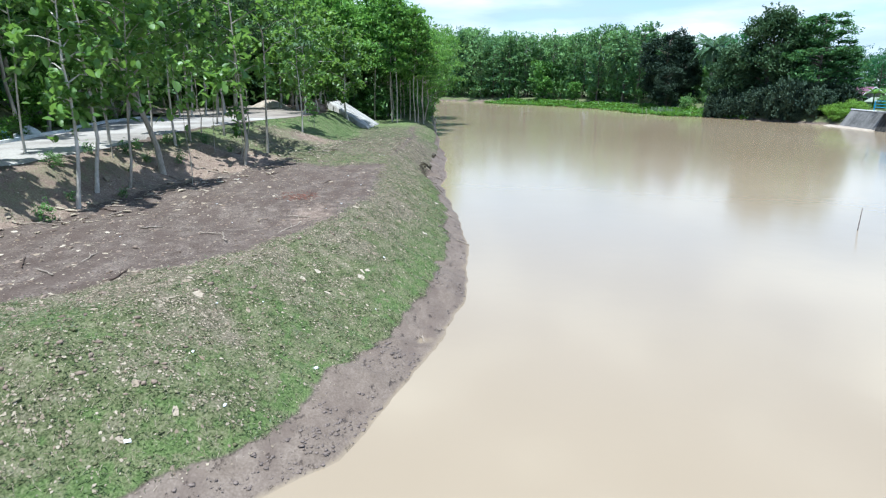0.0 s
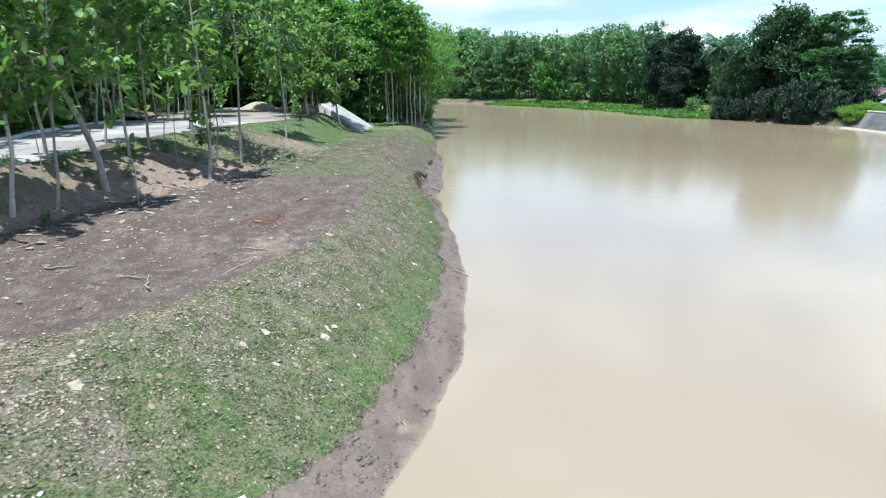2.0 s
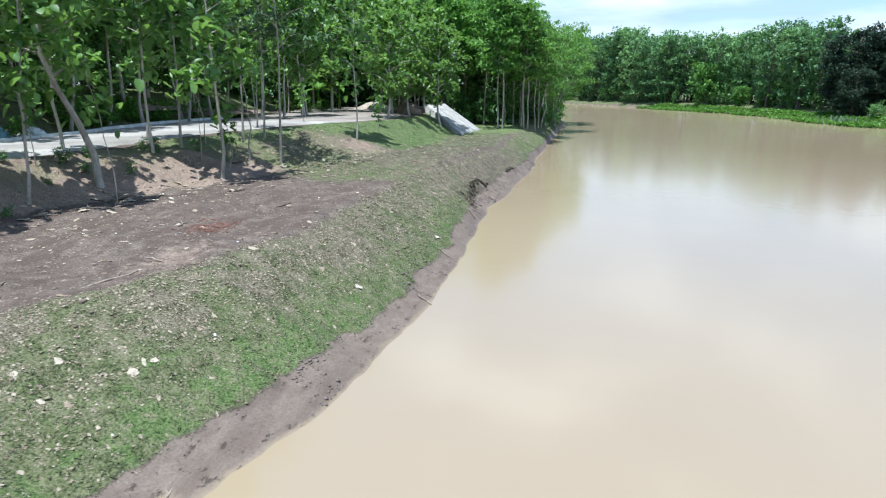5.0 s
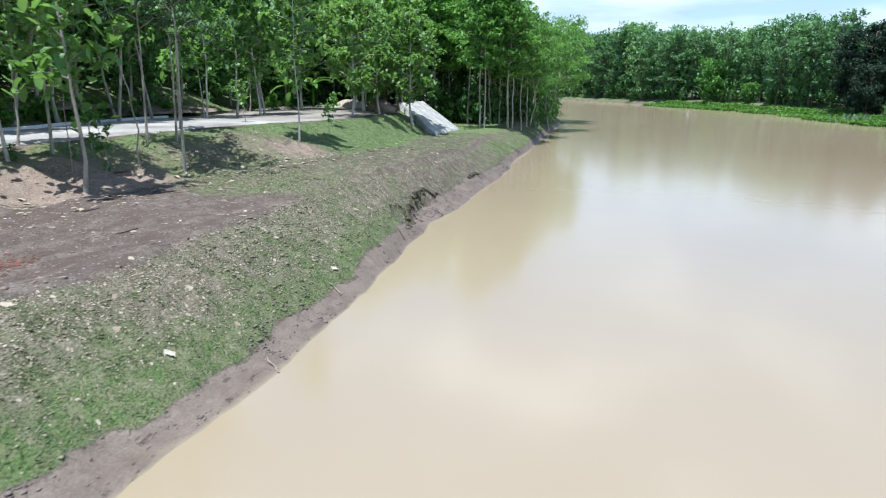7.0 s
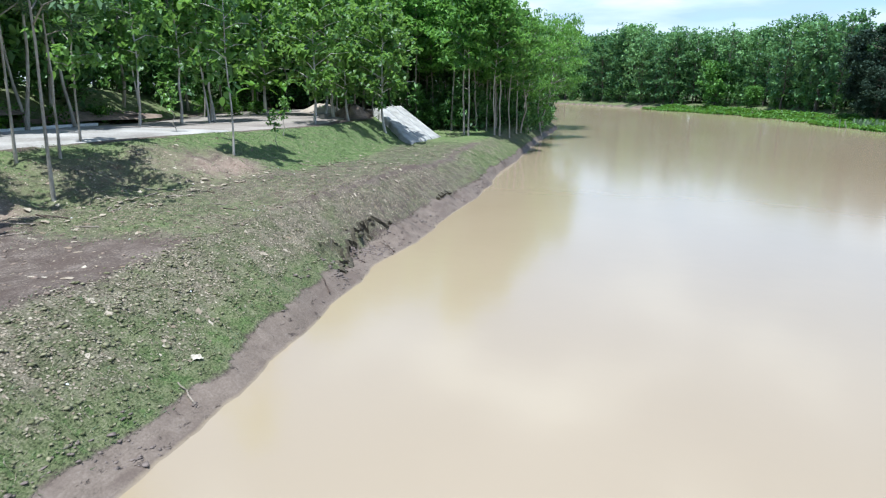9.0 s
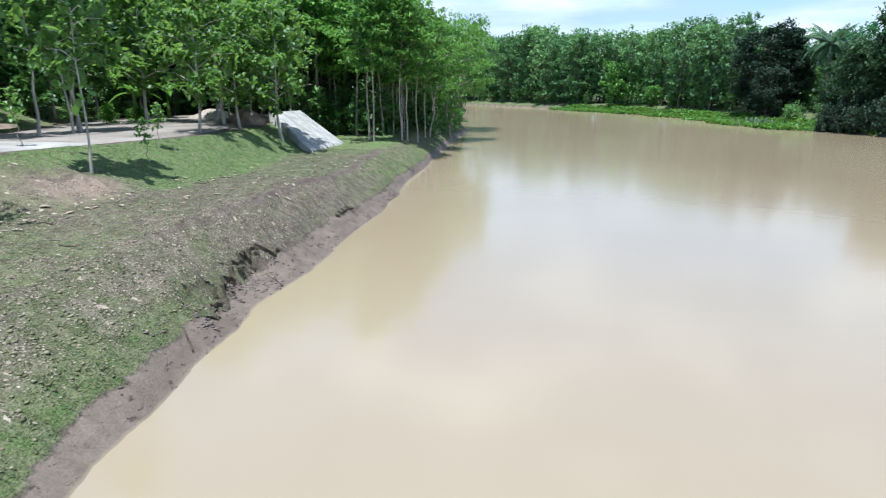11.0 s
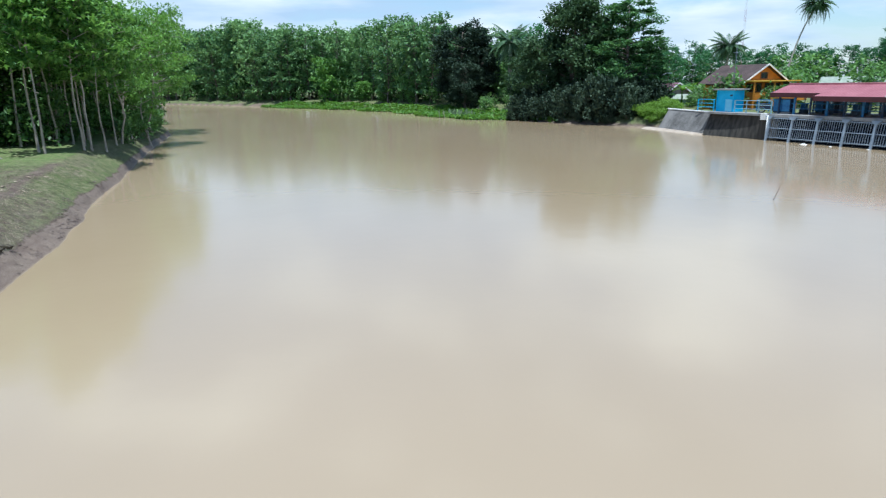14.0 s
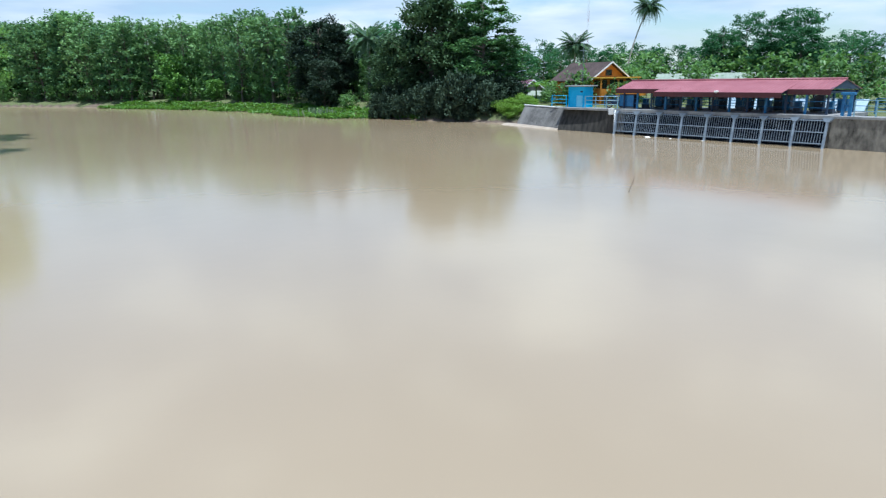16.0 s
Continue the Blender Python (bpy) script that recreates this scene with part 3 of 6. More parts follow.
for y, e, f in zip(road_y, ROAD_E, ROAD_F):
    e += 0.5 * float(value_noise(np.array(y * 0.5), np.array(0.3), 8))
    for k in range(cols + 1):
        q = k / cols
        x = float(np.interp(y, SHORE_Y, SHORE_X)) - (e + (f - e) * q)
        edge = min(q, 1 - q)
        rv.append((x, y, height_at(x, y) + (0.05 if edge > 0 else -0.06) + 0.03 * math.sin(q * math.pi)))
rv = np.array(rv)
ridx = np.arange(len(rv)).reshape(len(road_y), cols + 1)
M_DIRT = plain("trodden_dirt", (0.15, 0.12, 0.098), (0.36, 0.31, 0.262), 0.4, 0.95, 0.0, 0.6, 0.03, 10)
cut = int(np.searchsorted(road_y, 43))
for name, rows_, mat, label, cat in (("road", ridx[:cut + 1], M_ROAD, "pale dusty gravel road along the top of the bank", "road"), ("dirt_clearing", ridx[cut:], M_DIRT, "trodden brown dirt clearing at the end of the road", "clearing")):
    quads = np.stack([rows_[:-1, :-1], rows_[1:, :-1], rows_[1:, 1:], rows_[:-1, 1:]], -1).reshape(-1, 4)
    used = np.unique(quads)
    tagged(new(name, mesh_np(name, rv[used], np.searchsorted(used, quads), mat, True)), label, cat, kind="structure")
kerb, kerb_y = Shape(), np.arange(6, 46, 1.0)


for a, b in zip(kerb_y[:-1], kerb_y[1:]):
    pts = []
    for y in (a, b - 0.03):
        f = float(np.interp(y, road_y, ROAD_F)) - 0.12
        x = float(np.interp(y, SHORE_Y, SHORE_X)) - f
        pts.append((x, float(y), height_at(x, y) + 0.02))
    (xa, ya, za), (xb, yb, zb) = pts
    kerb.add([(xa - 0.08, ya, za - 0.1), (xa + 0.08, ya, za - 0.1), (xb + 0.08, yb, zb - 0.1), (xb - 0.08, yb, zb - 0.1),
              (xa - 0.07, ya, za + 0.13), (xa + 0.06, ya, za + 0.12), (xb + 0.06, yb, zb + 0.12), (xb - 0.07, yb, zb + 0.13)],
             [(3, 2, 1, 0), (4, 5, 6, 7), (0, 1, 5, 4), (1, 2, 6, 5), (2, 3, 7, 6), (3, 0, 4, 7)])
tagged(new("road_kerb", kerb.mesh("road_kerb", M_WHITE)), "pale concrete kerb along the far edge of the road", "kerb", kind="structure")


# ---- trees ----
def leaves(centres, rng, length, width, droop=0.3, spread=1.0, curl=0.12, fold=0.18, roll=0.35, broad=False):
    """Folded leaves at the given points: vertices and triangles."""
    n = len(centres)
    yaw = rng.uniform(0, math.tau, n)
    pitch = rng.normal(-droop, 0.45 * spread, n)
    ln, wd = length * rng.uniform(0.65, 1.25, n), width * rng.uniform(0.7, 1.2, n)
    d = np.stack([np.cos(yaw) * np.cos(pitch), np.sin(yaw) * np.cos(pitch), np.sin(pitch)], -1)
    side = np.stack([-np.sin(yaw), np.cos(yaw), rng.normal(0, roll, n)], -1)
    side /= np.linalg.norm(side, axis=1, keepdims=True)
    up = np.cross(d, side)
    base, tip = centres - d * ln[:, None] * 0.5, centres + d * ln[:, None] * 0.5
    tip = tip - up * (curl * ln)[:, None] * np.sign(up[:, 2:3] + 1e-6)
    lift = up * (fold * wd)[:, None] * np.sign(up[:, 2:3] + 1e-6)
    mid = centres - d * (0.05 * ln)[:, None]
    left, right = mid + side * wd[:, None] * 0.5 + lift, mid - side * wd[:, None] * 0.5 + lift
    if broad:
        l1, r1 = base * 0.72 + mid * 0.28 + side * wd[:, None] * 0.40 + lift * 0.7, base * 0.72 + mid * 0.28 - side * wd[:, None] * 0.40 + lift * 0.7
        l2, r2 = mid * 0.45 + tip * 0.55 + side * wd[:, None] * 0.36 + lift * 0.5, mid * 0.45 + tip * 0.55 - side * wd[:, None] * 0.36 + lift * 0.5
        v = np.stack([base, l1, left, l2, tip, r2, right, r1], 1).reshape(-1, 3)
        k = np.arange(n)[:, None] * 8
        f = np.concatenate([k + np.array([[0, 2, 1]]), k + np.array([[0, 4, 2]]), k + np.array([[2, 4, 3]]), k + np.array([[0, 7, 6]]), k + np.array([[0, 6, 4]]), k + np.array([[4, 6, 5]])], 1).reshape(-1, 3)
        return v, f
    v = np.stack([base, left, tip, right], 1).reshape(-1, 3)
    k = np.arange(n)[:, None] * 4
    f = np.concatenate([k + np.array([[0, 2, 1]]), k + np.array([[0, 3, 2]])], 1).reshape(-1, 3)
    return v, f


def trunk_path(rng, height, bend=0.25, steps=9, lean=0.0):
    a = rng.uniform(0, math.tau)
    pts, x, y = [], 0.0, 0.0
    for i in range(steps):
        t = i / (steps - 1)
        pts.append(Vector((x + lean * t * math.cos(a), y + lean * t * math.sin(a), height * t)))
        x += rng.normal(0, bend / steps * 2)
        y += rng.normal(0, bend / steps * 2)
    return pts


def along(pts, t):
    k = min(int(t * (len(pts) - 1)), len(pts) - 2)
    return pts[k].lerp(pts[k + 1], t * (len(pts) - 1) - k)


def grow(seed, height, girth, crown, limbs, per_limb, clump, leaf, bark, foliage, bend=0.3, tufts=0, flat=0.7, lean=0.2, sink=0.5, droop=0.35, shell=0.0, rising=(0.15, 0.55), broad=False, spread=1.0):
    """A tree's meshes: a trunk with its limbs, and a crown of leaf clumps at the limbs' ends and along them.
    crown: (lowest limb, widest height, widest reach, top reach) with heights as shares of the whole."""
    rng = np.random.default_rng(seed)
    low, wide, reach, top = crown
    wood = Shape()
    pts = trunk_path(rng, height * 0.93, bend, 10, lean)
    radii = [girth * (1.25 if i == 0 else 1.0) * (1 - 0.85 * i / 9) for i in range(10)]
    wood.tube([pts[0] - Vector((0, 0, sink)), *pts], [radii[0] * 1.15, *radii], 8)
    centres = []
    for k in range(limbs):
        t = low + (1 - low) * ((k + rng.uniform(0.1, 0.9)) / limbs) ** 0.9
        w = np.interp(t, [low, wide, 1.0], [reach * 0.62, reach, top]) * rng.uniform(0.65, 1.15)
        a = k * 2.4 + rng.normal(0, 0.5)
        start = along(pts, min(t, 0.99))
        rise = w * rng.uniform(*rising)
        end = start + Vector((math.cos(a) * w, math.sin(a) * w, rise))
        midp = start.lerp(end, 0.5) + Vector((0, 0, rng.uniform(0.0, 0.15) * w))
        r0 = girth * (1 - 0.8 * t) * 0.5 + (0.012 if girth > 0.03 else 0.001)
        wood.tube([start, midp, end], [r0, r0 * 0.6, r0 * 0.22], 5, False)
        for j in range(per_limb):
            q = rng.uniform(0.35, 1.08) if shell == 0 else rng.uniform(0.35 + shell * 0.4, 1.08)
            c = start.lerp(end, q) if q > 0.5 else start.lerp(midp, q * 2)
            c = np.array(c) + rng.normal(0, 1, 3) * np.array([1, 1, flat]) * clump * 0.8
            n = int(leaf[2] * rng.uniform(0.6, 1.3))
            centres.append(c + rng.normal(0, 1, (n, 3)) * np.array([1, 1, flat]) * clump * rng.uniform(0.35, 0.62))
    for k in range(tufts):
        c = np.array(along(pts, rng.uniform(low * 0.85, low * 1.25))) + rng.normal(0, 0.25, 3)
        centres.append(c + rng.normal(0, 0.28, (max(3, leaf[2] // 2), 3)))
    v, f = leaves(np.concatenate(centres), rng, leaf[0], leaf[1], droop, spread, broad=broad, roll=0.35 * spread)
    return wood.mesh("trunk", bark, True), mesh_np("crown", v, f, foliage)


def tree_thing(name, kind, m, label, group):
    t = thing(name, m, label, "tree", group)
    part("trunk", kind[0], t)
    part("crown", kind[1], t)
    return t


def stand(kinds, name, label, group, spots, seed, scale=(0.9, 1.12), sink=0.05, sparse=None):
    """Trees of the given kinds on the spots; where sparse(x, y) holds, only every third."""
    rng = random.Random(seed)
    for i, (x, y, *s) in enumerate(spots):
        k = rng.choice(kinds)
        sc = s[0] if s else rng.uniform(*scale)
        tall = s[1] if len(s) > 1 else rng.uniform(0.94, 1.08)
        turn = rng.uniform(0, 360)
        if sparse and sparse(x, y) and i % 3:
            continue
        m = pose(x, y, height_at(x, y) - sink, 0, 0, turn) @ Matrix.Diagonal((sc, sc, sc * tall, 1))
        tree_thing(name, k, m, label, group)


def scatter(seed, n, inside, gap):
    """Up to n spots from inside(rng), no two closer than gap."""
    rng, out = random.Random(seed), []
    for _ in range(n * 30):
        p = inside(rng)
        if p and all((p[0] - q[0]) ** 2 + (p[1] - q[1]) ** 2 > gap * gap for q in out):
            out.append(p)
            if len(out) >= n:
                break
    return out


TEAK = [grow(10 + i, 9.4, 0.046 + 0.006 * i, (0.34, 0.70, 1.45, 0.8), 16, 3, 0.36, (0.37, 0.25, 12), M_BARK if i % 2 else M_BARK_W, M_TEAK, 0.26, 5, 0.9, 0.5, broad=True, spread=1.3) for i in range(5)]
CROOKED = [grow(19, 9.2, 0.105, (0.36, 0.72, 1.6, 0.9), 16, 3, 0.36, (0.36, 0.24, 10), M_BARK, M_TEAK, 1.1, 6, 0.9, 1.0, broad=True, spread=1.3)]
LANKY = [grow(28 + i, 10.0, 0.055, (0.48, 0.78, 2.1, 1.2), 16, 4, 0.42, (0.28, 0.12, 22), M_BARK, M_OLIVE, 0.2, 0, 0.3, 0.3) for i in range(2)]
STEM = [grow(24 + i, 5.2, 0.020 + 0.006 * i, (0.55, 0.8, 0.7, 0.4), 7, 2, 0.26, (0.32, 0.21, 6), M_BARK, M_TEAK, 0.3, 2, 0.8, 0.4, broad=True, spread=1.3) for i in range(2)]
WIDE = [grow(20 + i, 9.5, 0.11, (0.24, 0.50, 3.0, 1.3), 24, 5, 0.50, (0.44, 0.29, 15), M_BARK_W, M_BROAD, 0.5, 6, 0.8, 0.4, broad=True, spread=1.3) for i in range(2)]
FOREST = [grow(30 + i, 12.4, 0.10, (0.24, 0.58, 2.8, 1.0), 22, 5, 0.66, (0.55, 0.35, 12), M_BARK, M_FOREST, 0.7, 5, 0.7, 0.6, spread=1.3) for i in range(5)]
GROVE = [grow(50 + i, 11.0, 0.065, (0.40, 0.62, 1.9, 0.7), 18, 6, 0.52, (0.40, 0.20, 18), M_BARK, M_GROVE, 0.35, 0, 0.4, 0.35) for i in range(3)]
FEATHER = [grow(60 + i, 10.0, 0.08, (0.30, 0.66, 2.9, 1.2), 22, 6, 0.62, (0.34, 0.13, 24), M_BARK, M_GROVE, 0.9, 0, 0.38, 1.6, droop=0.45) for i in range(2)]
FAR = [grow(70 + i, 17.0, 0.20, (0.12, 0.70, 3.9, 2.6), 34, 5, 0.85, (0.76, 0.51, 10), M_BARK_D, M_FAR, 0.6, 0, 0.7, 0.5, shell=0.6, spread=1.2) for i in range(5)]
HILL = [grow(80 + i, 12.0, 0.20, (0.05, 0.5, 4.2, 2.0), 18, 6, 0.85, (0.72, 0.44, 10), M_BARK_D, M_HILL, 0.6, 0, 0.6, 0.5, shell=0.6, spread=1.2) for i in range(3)]
DARK = [grow(90 + i, 13.0, 0.32, (0.03, 0.38, 5.7, 2.8), 44, 10, 0.80, (0.50, 0.28, 40), M_BARK_D, M_DARK, 0.3, 0, 0.8, 0.2, shell=0.9) for i in range(2)]
OLIVE = [grow(190 + i, 13.0, 0.32, (0.03, 0.50, 5.2, 1.9), 40, 9, 0.95, (0.54, 0.30, 34), M_BARK_D, M_OLIVE, 0.4, 0, 0.7, 0.3, shell=0.7) for i in range(2)]
SPREAD = [grow(97 + i, 18.0, 0.34, (0.02, 0.42, 6.4, 3.4), 60, 6, 0.90, (0.60, 0.36, 34), M_BARK_D, M_SPREAD, 0.5, 0, 0.34, 0.4, droop=0.15, shell=0.6, rising=(-0.08, 0.26)) for i in range(2)]
FINE = [grow(280 + i, 12.0, 0.20, (0.05, 0.5, 4.3, 2.2), 20, 6, 0.85, (0.52, 0.32, 18), M_BARK_D, M_HILL, 0.6, 0, 0.55, 0.5, shell=0.6, spread=1.1) for i in range(3)]
TALL = [grow(270 + i, 17.0, 0.24, (0.10, 0.68, 5.0, 2.6), 32, 7, 0.95, (0.54, 0.33, 24), M_BARK_D, M_HILL, 0.6, 0, 0.5, 0.5, shell=0.6, spread=1.2) for i in range(3)]
# waterline filler bush; its dark leaves carry the shade beneath the big crowns
DBUSH = [grow(95 + i, 3.4, 0.08, (0.04, 0.45, 1.9, 0.9), 16, 6, 0.5, (0.42, 0.24, 20), M_BARK_D, M_DARK, 0.3, 0, 0.85, 0.2, droop=0.6) for i in range(2)]
SCRUB = [grow(110 + i, 3.0, 0.04, (0.05, 0.5, 1.3, 0.7), 11, 5, 0.45, (0.46, 0.28, 6), M_BARK_D, M_FOREST, 0.4, 0, 0.8, 0.2) for i in range(4)]
BUSH = [grow(120 + i, 2.6, 0.04, (0.04, 0.4, 1.6, 0.7), 14, 7, 0.40, (0.30, 0.17, 18), M_BARK_D, M_BUSH, 0.3, 0, 0.8, 0.1) for i in range(2)]
LIME = [grow(130 + i, 1.7, 0.03, (0.04, 0.4, 1.9, 1.0), 16, 8, 0.36, (0.26, 0.09, 26), M_BARK_D, M_LIME, 0.2, 0, 0.6, 0.1, droop=0.5) for i in range(2)]
LIGHT = [grow(140, 7.5, 0.12, (0.06, 0.5, 3.2, 1.4), 26, 7, 0.7, (0.50, 0.32, 20), M_BARK_D, M_LIGHT, 0.4, 0, 0.8, 0.3, shell=0.4)]
SAPLING = [grow(150 + i, 2.6, 0.022, (0.45, 0.8, 0.45, 0.3), 6, 3, 0.16, (0.28, 0.17, 7), M_BARK, M_TEAK, 0.3, 0, 0.8, 0.2) for i in range(2)]

# young teak on the slope between the earth track and the road
BANK_TREES = [(-10.0, 17.0, 0.82), (-10.2, 18.4, 0.86), (-9.7, 19.4, 0.84), (-10.75, 25.6, 1.1), (-8.0, 25.5, 0.96), (-8.7, 39.6, 0.98), (-12.6, 35.8, 0.8), (-12.6, 27.6, 0.8), (-12.1, 23.1, 0.8), (-13.1, 19.9, 0.8), (-11.4, 14.6, 0.75), (-13.0, 15.8, 0.78)]
stand(TEAK, "teak_tree", "slender young teak tree with pale trunk and broad leaves", "teak trees on the bank", BANK_TREES, 5)
stand(CROOKED, "teak_tree", "crooked young teak tree with a thick bent trunk", "teak trees on the bank", [(-9.75, 21.9, 1.0)], 6)
stand(LANKY, "lanky_tree", "tall straight tree with a thin dark feathery crown", "trees on the bank", [(-8.4, 30.4, 1.0), (-10.8, 31.5, 0.9), (-10.5, 32.8, 0.86), (-10.8, 27.2, 0.95)], 63)
stand(STEM, "teak_sapling", "thin bare-stemmed teak sapling on the clay slope", "saplings on the bank", [(-8.4, 21.0, 0.9), (-10.9, 20.9, 0.8), (-9.6, 26.7, 0.85), (-10.9, 28.9, 0.9), (-8.75, 28.6, 1.2)], 8)
stand(WIDE, "broad_teak_tree", "broad-crowned teak tree with large light green leaves", "broad teak trees by the ramp", [(-11.2, 52.0, 0.80), (-10.9, 56.4, 0.78), (-8.4, 56.7, 0.82), (-13.4, 59.5, 1.05), (-12.6, 66.8, 1.1), (-16.0, 63.5, 1.1), (-19.5, 60.5, 1.15)], 14)
stand(SAPLING, "teak_sapling", "thin teak sapling with a few broad leaves", "saplings on the bank", [(-8.6, 43.0, 0.8), (-9.4, 45.0, 0.75), (-12.8, 41.5, 0.9), (-8.6, 26.9, 0.9)], 15)
rw = random.Random(44)
stand(SCRUB, "weed", "low green weed on the clay slope", "weeds on the slope",
      [(float(shore(np.array(y))) - rw.uniform(10.2, 12.6) + (1.5 if y > 27 else 0), y) for y in [12 + 16 * rw.random() for _ in range(26)]], 45, (0.07, 0.17))
WEED = [grow(210 + i, 1.5, 0.02, (0.04, 0.45, 0.85, 0.4), 9, 4, 0.26, (0.24, 0.13, 9), M_BARK_D, M_BUSH, 0.2, 0, 0.7, 0.1) for i in range(3)]
stand(WEED, "verge_weed", "fresh green weeds on the verge of the gravel road", "weeds on the road verge",
      [(float(np.interp(y, SHORE_Y, SHORE_X)) - float(np.interp(y, [0, 20, 30, 38, 50, 60], [16.5, 17.0, 18.0, 20.0, 21.5, 24.0])) - rw.uniform(0.3, 1.5), y) for y in [13 + 40 * rw.random() for _ in range(44)]], 46, (0.3, 0.75))
# roadside trees, and the wood behind them
ROADSIDE = [(-17.6, 24.0), (-17.4, 44.5), (-17.9, 48.5), (-16.8, 49.6), (-18.0, 51.5), (-17.1, 50.6), (-21.0, 55.0), (-20.0, 34.0), (-18.5, 30.0), (-20.8, 41.0), (-14.5, 62.5), (-13.2, 66.5), (-12.8, 70.0), (-16.5, 70.5), (-19.6, 36.0), (-20.2, 43.2), (-19.5, 39.8), (-19.0, 46.5), (-18.2, 27.5), (-18.6, 20.5)]
ROADSIDE_KIND = [grow(170 + i, 9.6, 0.08, (0.46, 0.75, 2.1, 1.1), 18, 4, 0.45, (0.36, 0.24, 13), M_BARK, M_TEAK, 0.4, 6, 0.8, 0.5, broad=True, spread=1.3) for i in range(3)]
stand(ROADSIDE_KIND, "roadside_tree", "crooked roadside teak tree with a pale trunk", "trees along the road", [p for p in ROADSIDE if p[1] < 44], 16, (1.0, 1.2))
stand(TEAK, "roadside_tree", "crooked roadside teak tree with a pale trunk", "trees along the road", [p for p in ROADSIDE if p[1] >= 44], 56, (1.0, 1.15))


def behind_road(r):
    x, y = r.uniform(-37, -17), r.uniform(2, 94)
    return (x, y) if x < -19.2 - 0.12 * min(max(0, y - 25), 40) + (9 if y > 74 else 0) else None


stand(FOREST, "forest_tree", "leafy broadleaved tree in the dense wood by the road", "wood behind the road", scatter(6, 92, behind_road, 2.5), 7, (0.85, 1.2))


def under_wood(r):
    x, y = r.uniform(-34, -14), r.uniform(6, 90)
    return (x, y) if x < -20.4 - 0.11 * min(max(0, y - 25), 42) + (9 if y > 72 else 0) else None


stand(SCRUB, "undergrowth_bush", "tangled dark green bush under the trees", "undergrowth in the wood", scatter(66, 46, lambda r: (r.uniform(-42, -34), r.uniform(4, 110)), 1.9), 67, (1.5, 2.3), sparse=lambda x, y: y < 18)
stand(HILL, "back_wood_tree", "leafy tree deep in the wood behind the road", "back of the wood",
      scatter(34, 30, lambda r: (r.uniform(-62, -43), r.uniform(10, 130)), 5.0), 35, (1.2, 1.6))
stand(SCRUB, "undergrowth_bush", "tangled dark green bush under the trees", "undergrowth in the wood", scatter(17, 110, under_wood, 1.4), 18, (0.6, 1.3))
# the slim grove at the point
stand(GROVE, "slim_tree", "slim straight tree with a bare pale trunk", "grove at the river's edge",
      [(-7.5, 70.8, 1.26), (-5.2, 65.9, 1.15), (-4.6, 64.8, 1.1), (-5.5, 71.7, 1.2), (-2.9, 66.7, 1.0), (-2.6, 67.3, 0.98), (-2.1, 69.2, 0.95), (-2.3, 74.2, 1.0), (-3.6, 70.4, 1.06)] +
      [(x, y, 0.95 + 0.03 * (-2.8 - x) + 0.004 * (y - 69)) for x, y in scatter(8, 28, lambda r: (r.uniform(-13.5, -4.6), r.uniform(71, 98)), 1.9)], 9)
stand(FEATHER, "feathery_tree", "leaning light green tree with fine drooping leaves", "feathery trees at the point",
      [(-2.2, 76, 1.0), (-2.2, 81, 1.1), (-1.6, 86, 1.12), (-2.0, 92, 1.2), (-2.2, 98, 1.25), (-3, 105, 1.3), (-1.0, 83.5, 0.95)], 19)
stand(FOREST, "forest_tree", "leafy broadleaved tree in the dense wood by the road", "wood behind the grove",
      [(x, y, 0.98 + 0.02 * (-6.5 - x) + 0.003 * (y - 74)) for x, y in scatter(10, 52, lambda r: (r.uniform(-32, -6.5), r.uniform(74, 128)), 2.7)], 11)
stand(SCRUB, "undergrowth_bush", "tangled dark green bush under the trees", "undergrowth in the grove",
      scatter(20, 60, lambda r: (lambda x, y: (x, y) if y > 70 - 0.35 * x - 3 else None)(r.uniform(-14, -4.2), r.uniform(68, 104)), 1.3), 21, (0.55, 1.25))
stand(SCRUB, "undergrowth_bush", "tangled dark green bush under the trees", "undergrowth in the grove",
      [(float(np.interp(y, SHORE_Y, SHORE_X)) - 0.9 - 1.1 * rw.random(), y) for y in np.arange(77.0, 118.0, 2.0)], 61, (0.5, 1.0))
stand(BUSH, "roadside_bush", "fresh green bush beside the gravel road", "green bushes by the road",
      [(-18.0, 20.5, 0.5), (-17.8, 22.0, 0.45), (-20.2, 36.0, 0.45), (-21.0, 39.5, 0.4), (-22.0, 57.0, 0.5), (-21.2, 59.0, 0.45), (-20.6, 61, 0.4), (-18.2, 23.2, 0.7), (-19.2, 30.6, 0.75), (-19.0, 32.4, 0.5)], 22)


# the far bank
def far_wood(r):
    x, y = r.uniform(-62, 60), r.uniform(118, 330)
    d = float(far_distance(np.array(x), np.array(y)))
    return (x, y) if 3.5 < d < 22 and not (33 < x < 66 and y < 139) else None


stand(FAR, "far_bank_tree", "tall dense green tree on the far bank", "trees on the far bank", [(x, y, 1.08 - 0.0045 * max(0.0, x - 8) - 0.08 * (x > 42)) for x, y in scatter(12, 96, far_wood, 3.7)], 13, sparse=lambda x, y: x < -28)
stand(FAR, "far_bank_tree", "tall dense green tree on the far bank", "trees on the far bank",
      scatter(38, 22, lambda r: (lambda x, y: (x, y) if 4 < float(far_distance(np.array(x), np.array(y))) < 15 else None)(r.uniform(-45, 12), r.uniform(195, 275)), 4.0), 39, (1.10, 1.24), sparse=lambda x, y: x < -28)
